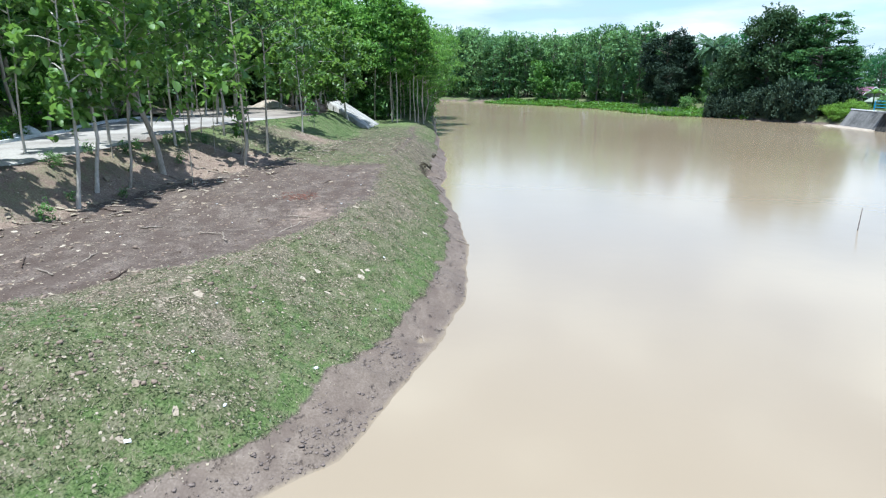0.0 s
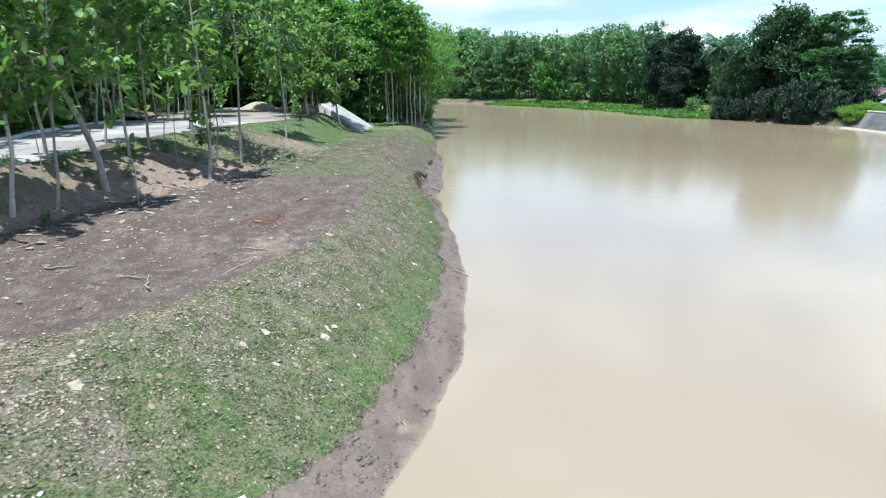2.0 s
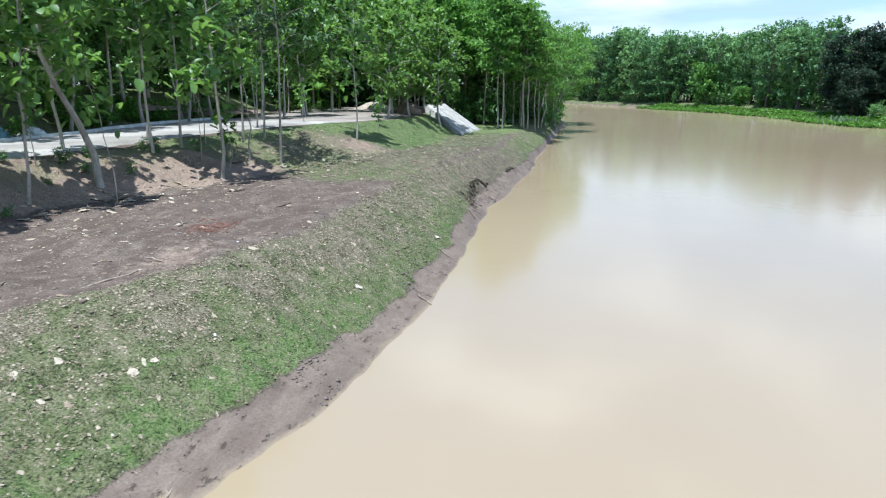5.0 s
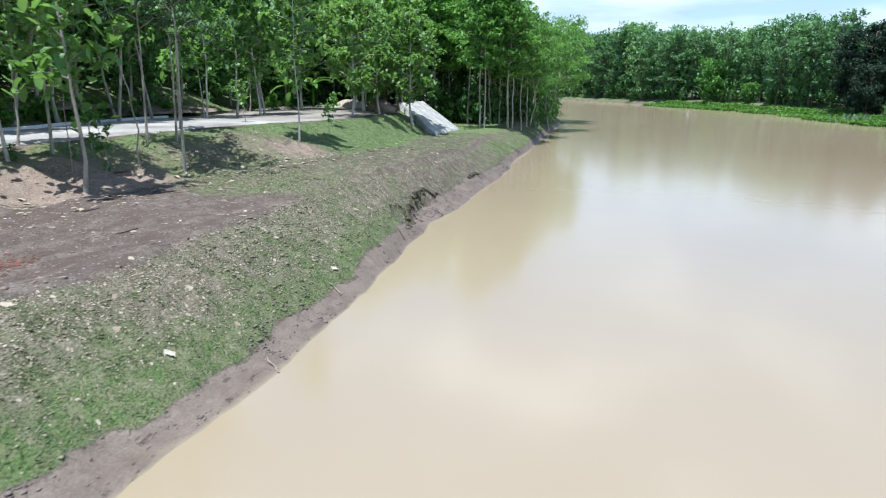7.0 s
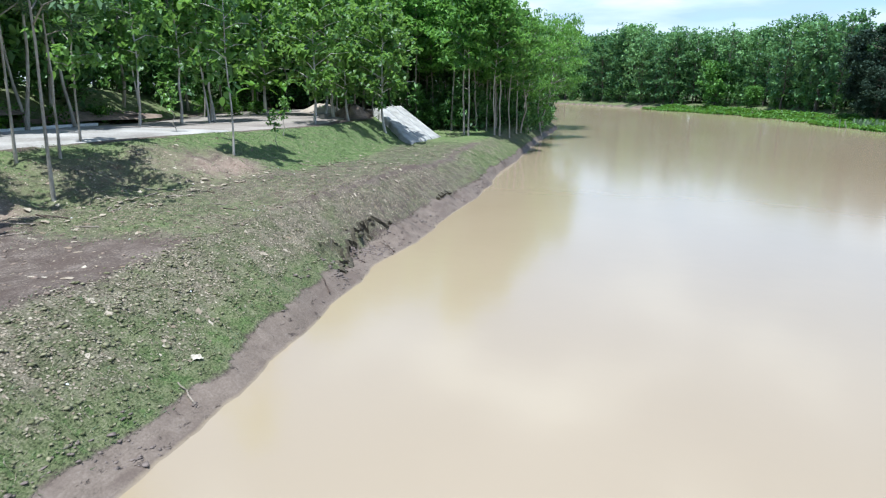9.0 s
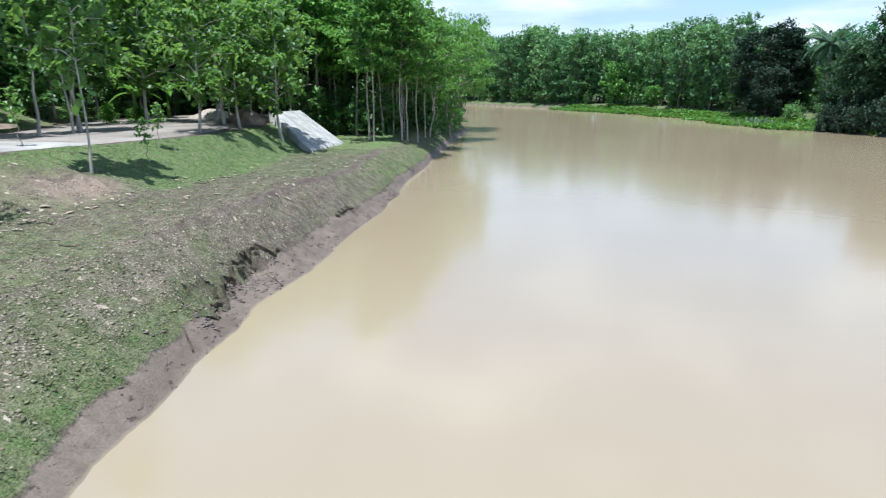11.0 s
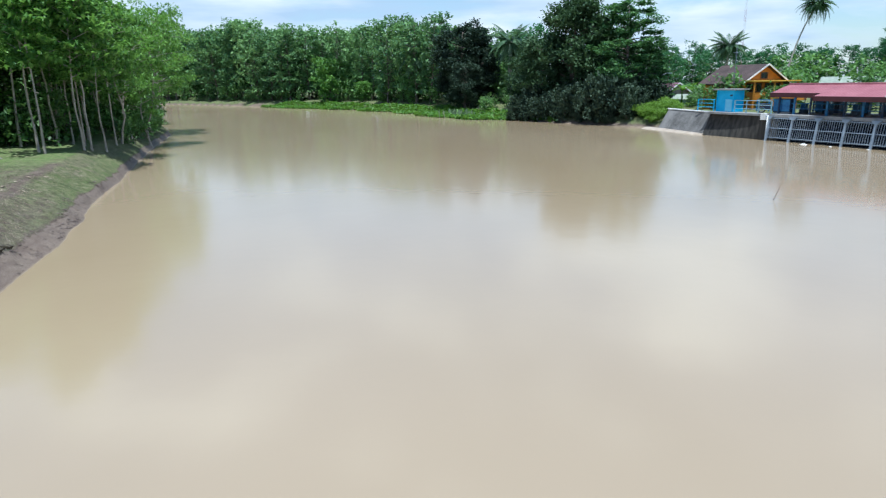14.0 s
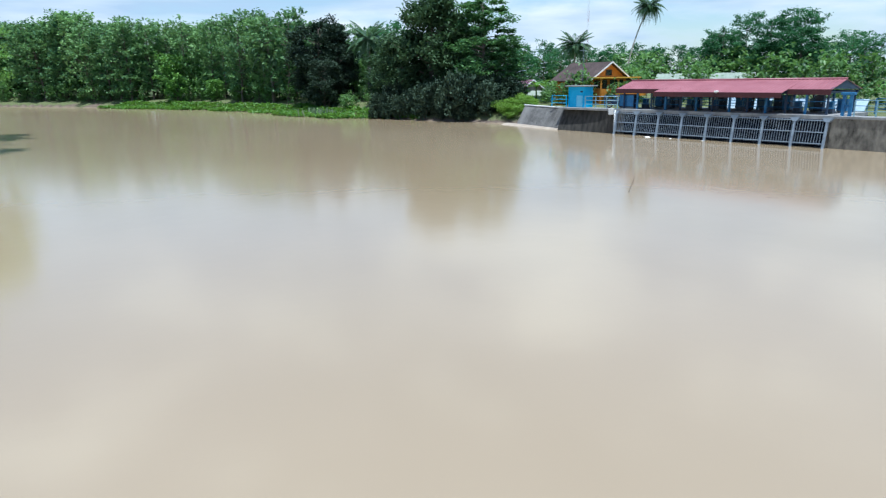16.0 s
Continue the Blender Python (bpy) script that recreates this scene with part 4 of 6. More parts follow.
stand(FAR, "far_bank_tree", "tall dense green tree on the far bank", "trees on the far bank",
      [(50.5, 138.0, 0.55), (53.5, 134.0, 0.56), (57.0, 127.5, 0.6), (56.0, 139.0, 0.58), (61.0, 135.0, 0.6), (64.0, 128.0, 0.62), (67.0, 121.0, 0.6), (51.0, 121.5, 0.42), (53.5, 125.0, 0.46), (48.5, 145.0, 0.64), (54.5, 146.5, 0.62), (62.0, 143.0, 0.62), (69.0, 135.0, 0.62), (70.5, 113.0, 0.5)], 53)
stand(SCRUB, "far_bank_bush", "green bush at the foot of the far bank trees", "bushes on the far bank",
      [(46.0, 119.0), (47.8, 117.5), (48.6, 120.5), (50.2, 118.0), (45.2, 122.0), (52.0, 122.5), (49.0, 123.5), (54.5, 120.5), (44.2, 118.0), (43.4, 115.5)], 54, (0.4, 0.75))


def far_back(r):
    x, y = r.uniform(-62, 62), r.uniform(128, 330)
    d = float(far_distance(np.array(x), np.array(y)))
    return (x, y) if 21 < d < 31 else None


stand(HILL, "back_wood_tree", "leafy tree deep in the wood on the far bank", "back of the far wood", scatter(36, 56, far_back, 3.8), 37, (0.92, 1.12), sparse=lambda x, y: x < -28)


def far_under(r):
    x, y = r.uniform(-62, 62), r.uniform(120, 300)
    d = float(far_distance(np.array(x), np.array(y)))
    return (x, y) if 6 < d < 20 else None


stand(SCRUB, "undergrowth_bush", "tangled dark green bush under the trees", "undergrowth of the far wood", scatter(46, 90, far_under, 2.4), 47, (1.4, 2.2), sparse=lambda x, y: x < -28)


def far_edge(r):
    x, y = r.uniform(-62, 52), r.uniform(132, 300)
    d = float(far_distance(np.array(x), np.array(y)))
    return (x, y) if 3.0 < d < 6.5 else None


stand(SCRUB, "far_bank_bush", "green bush at the foot of the far bank trees", "bushes on the far bank", scatter(23, 34, far_edge, 2.6), 24, (0.5, 1.1))
stand(SCRUB, "far_bank_bush", "green bush at the foot of the far bank trees", "bushes on the far bank",
      [(x + 2.4, y + 1.2) for x, y in [(19.5, 186.5), (17.0, 190.0), (14.8, 194.5), (12.2, 199.0), (10.2, 203.2), (8.2, 207.5), (6.2, 211.5), (3.2, 216.0), (0.0, 220.5), (-3.5, 225.0), (-7.0, 230.0), (-11.0, 236.0)]], 62, (1.0, 1.6))
stand(DARK, "dark_mango_tree", "dense dark green dome of a mango tree", "dark trees on the far bank",
      [(44.5, 130.5, 1.12, 0.90), (43.0, 124.5, 0.58), (46.5, 127.0, 0.7)], 25)
stand(OLIVE, "olive_green_tree", "dense dark olive-green tree leaning over the bank", "dark trees on the far bank",
      [(51.0, 102.4, 1.06, 1.06), (48.2, 106.2, 0.72), (60.5, 116, 0.95), (48.2, 112.0, 0.58), (58.5, 104.5, 0.78)], 52)
# bushes added along the bank in place of the deep shade under the trees
stand(DBUSH, "shade_bush", "low dark bush added for the shade under the overhanging crowns", "dark bushes on the far bank",
      [(50.6, 91.5, 0.5), (49.8, 94.0, 0.55), (49.2, 96.4, 0.5), (48.6, 99.0, 0.55), (47.8, 101.6, 0.5), (47.0, 104.2, 0.55), (46.2, 106.8, 0.5), (45.4, 109.4, 0.45), (53.4, 91.8, 0.8), (52.0, 96.5, 0.85), (50.4, 101.5, 0.85), (55.6, 92.5, 1.0), (57.6, 92.0, 0.9), (52.6, 89.8, 0.6), (56.6, 90.6, 0.8),
       (52.2, 92.6, 1.1), (51.2, 95.6, 1.15), (50.2, 98.6, 1.1), (49.4, 101.4, 1.1), (48.4, 104.6, 1.0), (53.4, 90.2, 0.85), (47.2, 107.6, 0.85)]
      + [(50.6 - 0.39 * (y - 89.4) + rw.uniform(-0.6, 1.6), y + rw.uniform(-0.5, 0.5), 0.38 + 0.75 * rw.random() ** 1.5, rw.uniform(0.8, 1.5)) for y in np.arange(89.4, 108.0, 0.95)], 33)
stand(SPREAD, "spreading_tree", "large spreading tree with foliage in flat tiers", "spreading trees on the far bank", [(54.9, 95.0, 0.80, 0.98), (58.2, 95.2, 0.50, 0.95)], 26)
stand(LIGHT, "light_green_tree", "low bright green tree overhanging the water", "low trees on the far bank", [(27.6, 178.5, 1.25), (33.5, 166, 0.6), (36.5, 158, 0.45)], 27)
stand(LIME, "shore_bush", "bright yellow-green bush at the water's edge", "bushes beside the revetment",
      [(52.6, 85.6, 0.75), (53.9, 86.8, 0.85), (54.9, 85.8, 0.8), (52.6, 87.6, 0.75), (56.0, 87.6, 0.9), (54.2, 88.6, 0.75)], 28)


# the wood behind the houses
def right_wood(r):
    a, d = r.uniform(-0.30, 1.2), r.uniform(98, 140)
    x, y = 60 + d * math.cos(a) * 0.9, 62 + d * math.sin(a) * 0.9
    return (x, y)


stand(FINE, "hill_tree", "leafy green tree on the rise behind the houses", "trees behind the houses",
      scatter(29, 92, right_wood, 4.2) + [(84, 134), (80, 138), (88, 131), (76, 131), (92, 136), (72, 125), (96, 128)], 30, (0.68, 0.86), sparse=lambda x, y: y < 16 + (x - 7) * 0.46)
stand(TALL, "tall_hill_tree", "tall broad tree rising above the wood behind the houses", "trees behind the houses",
      [(143.5, 120, 0.86), (137.5, 110, 0.84), (149.5, 113, 0.98), (145.5, 130, 0.66), (135.5, 121, 0.72), (144.5, 107, 0.86), (139.5, 104.5, 0.66), (139.5, 126, 0.7)], 55)
stand(SCRUB, "garden_bush", "green garden bush behind the barrage", "garden bushes",
      [(60.6, 89.5, 0.5), (62, 91, 0.6), (67.5, 97, 0.8), (59, 80, 0.7), (57.5, 81.5, 0.6), (68, 80, 1.2), (70, 84, 1.4), (72, 76, 1.3), (75, 70, 1.2), (78, 66, 1.4), (80, 60, 1.5), (82, 54, 1.3),
       (74, 88, 1.6), (79, 80, 1.4), (84, 66, 1.6), (58.6, 80.6, 1.25), (58.2, 83.0, 0.9), (60.9, 78.0, 0.75), (86, 58, 1.6), (88, 50, 1.5), (64, 92, 1.0)], 31)


stand(SCRUB, "hedge_bush", "dense dark green hedge bush behind the shelter", "hedge behind the shelter",
      [tuple(BAR_A + BAR_U * (-0.5 + 1.5 * k) + BAR_V * (15.0 + 0.9 * (k % 3))) for k in range(14)], 64, (0.55, 0.85))
stand(SCRUB, "garden_bush", "green garden bush behind the barrage", "garden bushes",
      [(60 + d * math.cos(a), 62 + d * math.sin(a)) for a, d in [(-0.25 + 0.052 * k, 84 + 5 * (k % 3)) for k in range(27)]], 65, (1.6, 2.4))


# ---- palms and bananas ----
def frond(rng, length, droop, width):
    """A feather leaf: a drooping rib with leaflets on both sides."""
    sh, n = Shape(), 16
    pts = [Vector((length * t * (1 - 0.25 * t * droop), 0, length * (0.35 * t - 0.75 * droop * t * t))) for t in (i / n for i in range(n + 1))]
    sh.tube(pts, [0.035 * (1 - 0.8 * i / n) for i in range(n + 1)], 4, False)
    for i in range(2, n):
        for side in (-1, 1):
            for h in (0.0, 0.5):
                p = pts[i].lerp(pts[i + 1], h)
                w = width * math.sin(math.pi * min(1, 0.15 + 0.85 * i / n)) * rng.uniform(0.8, 1.1)
                tip = p + Vector((0.35 * w, side * w * 0.8, -0.45 * w))
                sh.add([p, p + Vector((0.06, 0, 0)), tip, p + Vector((-0.02, side * w * 0.4, -0.1 * w))], [(0, 1, 2), (0, 2, 3)])
    return sh.mesh("frond", M_PALM)


def palm(x, y, height, crown, lean, label, group, girth=0.16, count=20, seed=0):
    rng = random.Random(seed)
    t = thing("palm_tree", pose(x, y, height_at(x, y)), label, "palm tree", group)
    pts = [Vector((lean[0] * q * q, lean[1] * q * q, height * q - 0.3 * (q == 0))) for q in (i / 9 for i in range(10))]
    part("trunk", Shape().tube(pts, [girth * (1.3 - 0.55 * i / 9) for i in range(10)], 8).mesh("trunk", M_BARK, True), t)
    kinds = [frond(rng, crown * q, d, crown * 0.21) for q, d in ((1.0, 0.45), (1.12, 0.9), (1.05, 1.35))]
    for i in range(count):
        up = i / count
        part("frond", kinds[0 if up < 0.35 else 1 if up < 0.7 else 2], t, m=Matrix.Translation(pts[-1]) @ pose(0, 0, 0, rng.uniform(-10, 10), -38 + 70 * up + rng.uniform(-8, 8), i * 137.5))
    return t


palm(96.1, 110.5, 14.8, 3.6, (3.2, -1.6), "tall slim coconut palm leaning over the houses", "coconut palms", girth=0.125, count=36, seed=1)
palm(80.1, 106.4, 8.1, 3.9, (0.3, 0.2), "short coconut palm with arching fronds behind the house", "coconut palms", girth=0.15, count=40, seed=2)
for k, (x, y, h) in enumerate([(49.9, 121.7, 9.6), (52.4, 124.0, 8.6), (40.5, 146.0, 8.5), (60.5, 131.5, 9.0)]):
    palm(x, y, h, 5.0, (0.2, 0.1), "oil palm with long grey-green fronds between the trees", "oil palms on the far bank", 0.3, 26, 10 + k)


def banana(x, y, seed):
    rng = random.Random(seed)
    t = thing("banana_plant", pose(x, y, height_at(x, y)), "banana plant with long ragged green leaves", "banana plant", "banana plants")
    part("stem", Shape().tube([(0, 0, -0.1), (0.03, 0, 1.0), (0, 0.04, 2.0)], [0.14, 0.11, 0.07], 7).mesh("stem", M_BUSH, True), t)
    sh, n = Shape(), 8
    for i in range(n):
        p, q, w = i / n, (i + 1) / n, 0.28
        a, b = Vector((1.9 * p, 0, 1.0 * p - 1.2 * p * p)), Vector((1.9 * q, 0, 1.0 * q - 1.2 * q * q))
        wa, wb = w * math.sin(math.pi * (0.08 + 0.9 * p)), w * math.sin(math.pi * (0.08 + 0.9 * q))
        sh.add([a, b, b + Vector((0, wb, 0.08)), a + Vector((0, wa, 0.08))], [(0, 1, 2, 3)])
        sh.add([a, a - Vector((0, wa, -0.08)), b - Vector((0, wb, -0.08)), b], [(0, 1, 2, 3)])
    leaf = sh.mesh("leaf", M_BUSH, True)
    for i in range(8):
        part("leaf", leaf, t, m=pose(0, 0, 1.9, 0, rng.uniform(-35, 15), i * 45 + rng.uniform(-12, 12)))


for k, (x, y) in enumerate([(64.5, 103.0), (66.0, 101.5), (68.5, 99.5), (61.5, 92.5), (-22.5, 64.0), (-21.4, 66.5)]):
    banana(x, y, 40 + k)

# ---- the concrete ramp and the heaps on the bank ----
ramp_thing = thing("concrete_ramp", pose(0, 0, 0), "rough sunlit concrete ramp sloping down from the road", "ramp")
sh, nu, nv = Shape(), 22, 16
foot_a, foot_b, top_b, top_a = Vector((-6.5, 56.7, 1.46)), Vector((-6.25, 62.9, 1.55)), Vector((-10.2, 65.0, 3.78)), Vector((-10.9, 61.0, 3.76))
rr = random.Random(3)
grid = []
for j in range(nv + 1):
    for i in range(nu + 1):
        p = foot_a.lerp(foot_b, i / nu).lerp(top_a.lerp(top_b, i / nu), j / nv)
        edge = min(i, nu - i, j, nv - j)
        grid.append(p + Vector((rr.uniform(-0.1, 0.1) if edge == 0 else 0, rr.uniform(-0.1, 0.1) if edge == 0 else 0, rr.uniform(-0.012, 0.012) - (0.10 if edge == 0 else 0))))
w = nu + 1
sh.add(grid, [(j * w + i, j * w + i + 1, (j + 1) * w + i + 1, (j + 1) * w + i) for j in range(nv) for i in range(nu)])
rim = [i for i in range(w)] + [j * w + nu for j in range(1, nv + 1)] + [nv * w + i for i in range(nu - 1, -1, -1)] + [j * w for j in range(nv - 1, 0, -1)]
k0 = len(sh.v)
sh.v += [(grid[i].x, grid[i].y, grid[i].z - 2.6) for i in rim]
sh.f += [(rim[i], k0 + i, k0 + (i + 1) % len(rim), rim[(i + 1) % len(rim)]) for i in range(len(rim))]
part("slab", sh.mesh("slab", M_SLAB, True), ramp_thing)
for q in (0.33, 0.66):
    a, b = foot_a.lerp(foot_b, q), top_a.lerp(top_b, q)
    part("seam", Shape().tube([a + Vector((0, 0, -0.01)), a.lerp(b, 0.5) + Vector((0, 0, 0.0)), b], [0.035, 0.03, 0.035], 5).mesh("seam", M_CONC), ramp_thing)


def heap(name, x, y, rx, ry, h, mat, label, category, seed, lumps=0.12):
    rng, sh, n, rings = random.Random(seed), Shape(), 28, 9
    verts = [(0, 0, h)]
    for r in range(1, rings + 1):
        q = r / rings
        for a in range(n):
            t = math.tau * a / n
            f = 1 + lumps * math.sin(3 * t + seed) + rng.uniform(-lumps, lumps) * 0.6
            verts.append((rx * q * f * math.cos(t), ry * q * f * math.sin(t), h * math.cos(q * math.pi / 2) ** 1.2 * (1 + rng.uniform(-lumps, lumps)) - 0.1 * (r == rings)))
    faces = [(0, 1 + a, 1 + (a + 1) % n) for a in range(n)]
    faces += [(1 + (r - 1) * n + a, 1 + r * n + a, 1 + r * n + (a + 1) % n, 1 + (r - 1) * n + (a + 1) % n) for r in range(1, rings) for a in range(n)]
    ob = new(name, sh.add(verts, faces).mesh(name, mat, True))
    ob.matrix_basis = pose(x, y, height_at(x, y))
    return tagged(ob, label, category)


M_SAND = plain("pale_sand", (0.29, 0.235, 0.18), (0.47, 0.40, 0.32), 2.0, 0.95, 0, 0.6, 0.03, 24)
M_SOIL = plain("dug_soil", (0.13, 0.09, 0.065), (0.32, 0.24, 0.18), 1.6, 0.95, 0, 0.9, 0.06, 12)
heap("sand_mound", -17.9, 67.0, 2.2, 1.5, 0.75, M_SAND, "pale heap of sand at the end of the road", "sand heap", 5)
heap("soil_mound", -22.6, 47.0, 2.0, 4.6, 0.38, M_SOIL, "brown heap of dug earth beside the road", "soil mound", 6, 0.2)
heap("soil_mound", -22.0, 38.0, 1.5, 5.0, 0.32, M_SOIL, "brown heap of dug earth beside the road", "soil mound", 7, 0.2)
heap("rubble_mound", -12.3, 60.3, 1.6, 1.2, 0.9, M_SOIL, "heap of brown soil and rubble beside the ramp", "soil mound", 11, 0.22)
heap("rubbish_sack", -17.75, 27.4, 0.5, 0.65, 0.35, M_PLASTIC, "slumped white plastic rubbish sack at the roadside", "sack", 8, 0.3)
heap("rubbish_sack", -18.2, 26.3, 0.35, 0.4, 0.3, M_TEAL, "slumped bluish plastic rubbish sack at the roadside", "sack", 9, 0.3)

# ---- the barrage on the far side ----
M_BAR = Matrix(((BAR_U[0], BAR_V[0], 0, BAR_A[0]), (BAR_U[1], BAR_V[1], 0, BAR_A[1]), (0, 0, 1, 0), (0, 0, 0, 1)))
M_WALL, xn, xl, xb = material("stained_concrete", 0.85)
xt = M_WALL.node_tree
x_big, x_run = noise_node(xt, 0.9, 5.0), noise_node(xt, 3.0, 4.0, stretch=(1, 1, 0.2))
x_place, x_level = xn.new("ShaderNodeNewGeometry"), xn.new("ShaderNodeSeparateXYZ")
xl.new(x_place.outputs["Position"], x_level.inputs["Vector"])
# black algae up to the flood mark, with runs of damp above it
x_mark = math_node(xt, "ADD", x_level.outputs["Z"], math_node(xt, "MULTIPLY", math_node(xt, "SUBTRACT", math_node(xt, "ADD", x_big, x_run), 1.0), 1.1))
x_bare = ramp(xt, x_big, [(0.35, (0.12, 0.11, 0.09)), (0.65, (0.24, 0.22, 0.18))])
x_algae = ramp(xt, x_run, [(0.35, (0.016, 0.015, 0.013)), (0.65, (0.060, 0.054, 0.045))])
xl.new(mix(xt, ramp(xt, x_mark, [(1.15, (0, 0, 0)), (2.1, (1, 1, 1))]), x_algae, x_bare), xb.inputs["Base Color"])
bump(xt, xb, x_big, 0.3, 0.02)
M_REV = plain("grey_revetment_concrete", (0.085, 0.08, 0.074), (0.235, 0.225, 0.21), 0.7, 0.9, 0, 0.3, 0.02, 6.0)
M_WALL2 = plain("weathered_concrete", (0.030, 0.027, 0.022), (0.34, 0.31, 0.255), 0.8, 0.85, 0, 0.3, 0.02, 4.0, stretch=(1, 1, 0.45))


def sheet(rows, closed=False):
    """One skin through rows of points, rolled shut over the last row if closed."""
    sh, w = Shape(), len(rows[0])
    pairs = list(zip(range(len(rows) - 1), range(1, len(rows)))) + ([(len(rows) - 1, 0)] if closed else [])
    ends = [tuple(r * w for r in range(len(rows))), tuple(r * w + w - 1 for r in reversed(range(len(rows))))] if closed else []
    return sh.add([p for r in rows for p in r], [(a * w + i, a * w + i + 1, b * w + i + 1, b * w + i) for a, b in pairs for i in range(w - 1)] + ends)


def bar_thing(name, label, category, group="", kind="", at=(0, 0, 0), turn=0):
    return thing(name, M_BAR @ pose(*at, 0, 0, turn), label, category, group, kind)


def boxes(*specs):
    sh = Shape()
    for b in specs:
        sh.box(*b)
    return sh


def bevel_box(x0, x1, y0, y1, z0, z1, e=0.03):
    bm = bmesh.new()
    bmesh.ops.create_cube(bm, size=1.0, matrix=Matrix.Translation(((x0 + x1) / 2, (y0 + y1) / 2, (z0 + z1) / 2)) @ Matrix.Diagonal((x1 - x0, y1 - y0, z1 - z0, 1)))
    bmesh.ops.bevel(bm, geom=bm.edges[:], offset=e, segments=2, affect="EDGES", profile=0.6)
    return bm


def from_bm(name, bm, mat):
    me = bpy.data.meshes.new(name)
    bm.to_mesh(me)
    bm.free()
    me.materials.append(mat)
    return me


def block(name, span, mat, parent, label="", e=0.02):
    return part(name, from_bm(name, bevel_box(*span, e), mat), parent, label)


def skin(name, low, high, mat, steps=14, thick=0.6):
    """A wall face ruled between a low and a high line, with thickness behind it."""
    sh = Shape()
    for i in range(steps):
        a, b = i / steps, (i + 1) / steps
        p = [low(a), low(b), high(b), high(a)]
        q = [Vector(v) + Vector((0, thick, 0)) for v in p]
        sh.add([*p, *q], [(0, 1, 2, 3), (7, 6, 5, 4), (0, 4, 5, 1), (3, 2, 6, 7)] + ([(0, 3, 7, 4)] if i == 0 else []) + ([(1, 5, 6, 2)] if i == steps - 1 else []))
    return sh.mesh(name, mat)


wall_n = bar_thing("wall_north", "dark water-stained concrete wing wall of the barrage", "wall", kind="structure")
part("face", skin("face", lambda t: Vector((-7.4 + 7.3 * t, -0.45 + 0.4 * t, -0.8)), lambda t: Vector((-7.4 + 7.3 * t, 0.9 - 0.9 * t, 2.1)), M_WALL), wall_n)
block("coping", (-7.5, -0.05, 0.0, 1.5, 2.06, 2.26), M_CONC, wall_n, "pale concrete coping slab")
rev = bar_thing("revetment", "sloping grey concrete revetment with a white-painted edge", "revetment", kind="structure")
part("face", skin("face", lambda t: Vector((-15.6 + 8.2 * t, 1.5 - 1.9 * t, -0.6)), lambda t: Vector((-16.2 + 8.8 * t, 4.0 - 3.05 * t, 2.12)), M_REV, 10), rev)
part("white_edge", Shape().tube([(-16.3, 4.0, 2.15), (-12, 2.55, 2.16), (-7.5, 1.0, 2.17)], [0.09, 0.09, 0.09], 6).mesh("white_edge", M_WHITE), rev, "white-painted kerb")
wall_s = bar_thing("wall_south", "stained concrete wing wall beside the trash rack", "wall", kind="structure")
block("face", (18.35, 34, 0.0, 0.7, -1.5, 2.08), M_WALL2, wall_s)
block("coping", (18.3, 34, -0.06, 1.4, 2.08, 2.26), M_CONC, wall_s, "pale concrete coping slab")
apron = bar_thing("sand_apron", "strip of pale sand at the foot of the revetment", "sand", kind="structure")
part("sand", skin("sand", lambda t: Vector((-17.5 + 10.2 * t, 0.3 - 1.0 * t, -0.25)), lambda t: Vector((-17.5 + 10.2 * t, 1.9 - 1.9 * t, 0.16)), M_SAND, 12, 0.5), apron)
deck = bar_thing("deck", "long concrete deck of the barrage above the trash racks", "deck", kind="structure")
block("slab", (-0.1, 18.35, -0.05, 6.4, 2.0, 2.28), M_CONC, deck)
block("back_wall", (-0.1, 18.35, 6.1, 6.4, -1.7, 2.0), M_WALL, deck)
for u in (-0.08, 18.0):
    block("side_wall", (u, u + 0.3, 0.1, 6.1, -1.7, 2.0), M_WALL2, deck)

# trash rack: eight barred panels between leaning posts
BAY = 2.285
lean_m = pose(0, 0, 0, -9, 0, 0)
bar_mesh = Shape().box(-0.017, 0.017, -0.012, 0.012, 0.22, 2.02).mesh("bar", M_GREY)
rail_mesh = from_bm("rail", bevel_box(-1.05, 1.05, -0.04, 0.04, -0.032, 0.032, 0.01), M_GREY)
post_mesh = from_bm("post", bevel_box(-0.075, 0.075, -0.10, 0.08, -0.6, 2.02, 0.02), M_GREY)
head_mesh = Shape().add([(x, y, z) for y in (-0.14, 0.2) for x, z in ((-0.14, 1.85), (0.14, 1.85), (0.36, 2.12), (-0.36, 2.12))],
                        [(0, 1, 2, 3), (7, 6, 5, 4), (0, 4, 5, 1), (1, 5, 6, 2), (2, 6, 7, 3), (3, 7, 4, 0)]).mesh("bracket", M_GREY)
for b in range(8):
    rack = bar_thing("trash_rack", "grey steel trash rack panel of upright bars", "trash rack", "trash rack panels")
    rack.matrix_basis = M_BAR @ Matrix.Translation((BAY * (b + 0.5), -0.42, 0)) @ lean_m
    for z in (0.32, 1.12, 1.95):
        part("rail", rail_mesh, rack, m=pose(0, 0, z))
    for k in range(11):
        part("bar", bar_mesh, rack, m=pose(-0.95 + 0.19 * k, 0.02, 0))
for b in range(9):
    post = bar_thing("rack_post", "grey steel post leaning between the trash racks", "post", "trash rack posts")
    post.matrix_basis = M_BAR @ Matrix.Translation((BAY * b + (0.06 if b == 0 else -0.06 if b == 8 else 0), -0.47, 0)) @ lean_m
    part("shaft", post_mesh, post)
    part("bracket", head_mesh, post)

# gate leaves added behind the bars to stand in for the dark interior
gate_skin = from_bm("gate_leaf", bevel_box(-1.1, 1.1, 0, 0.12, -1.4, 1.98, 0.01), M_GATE)
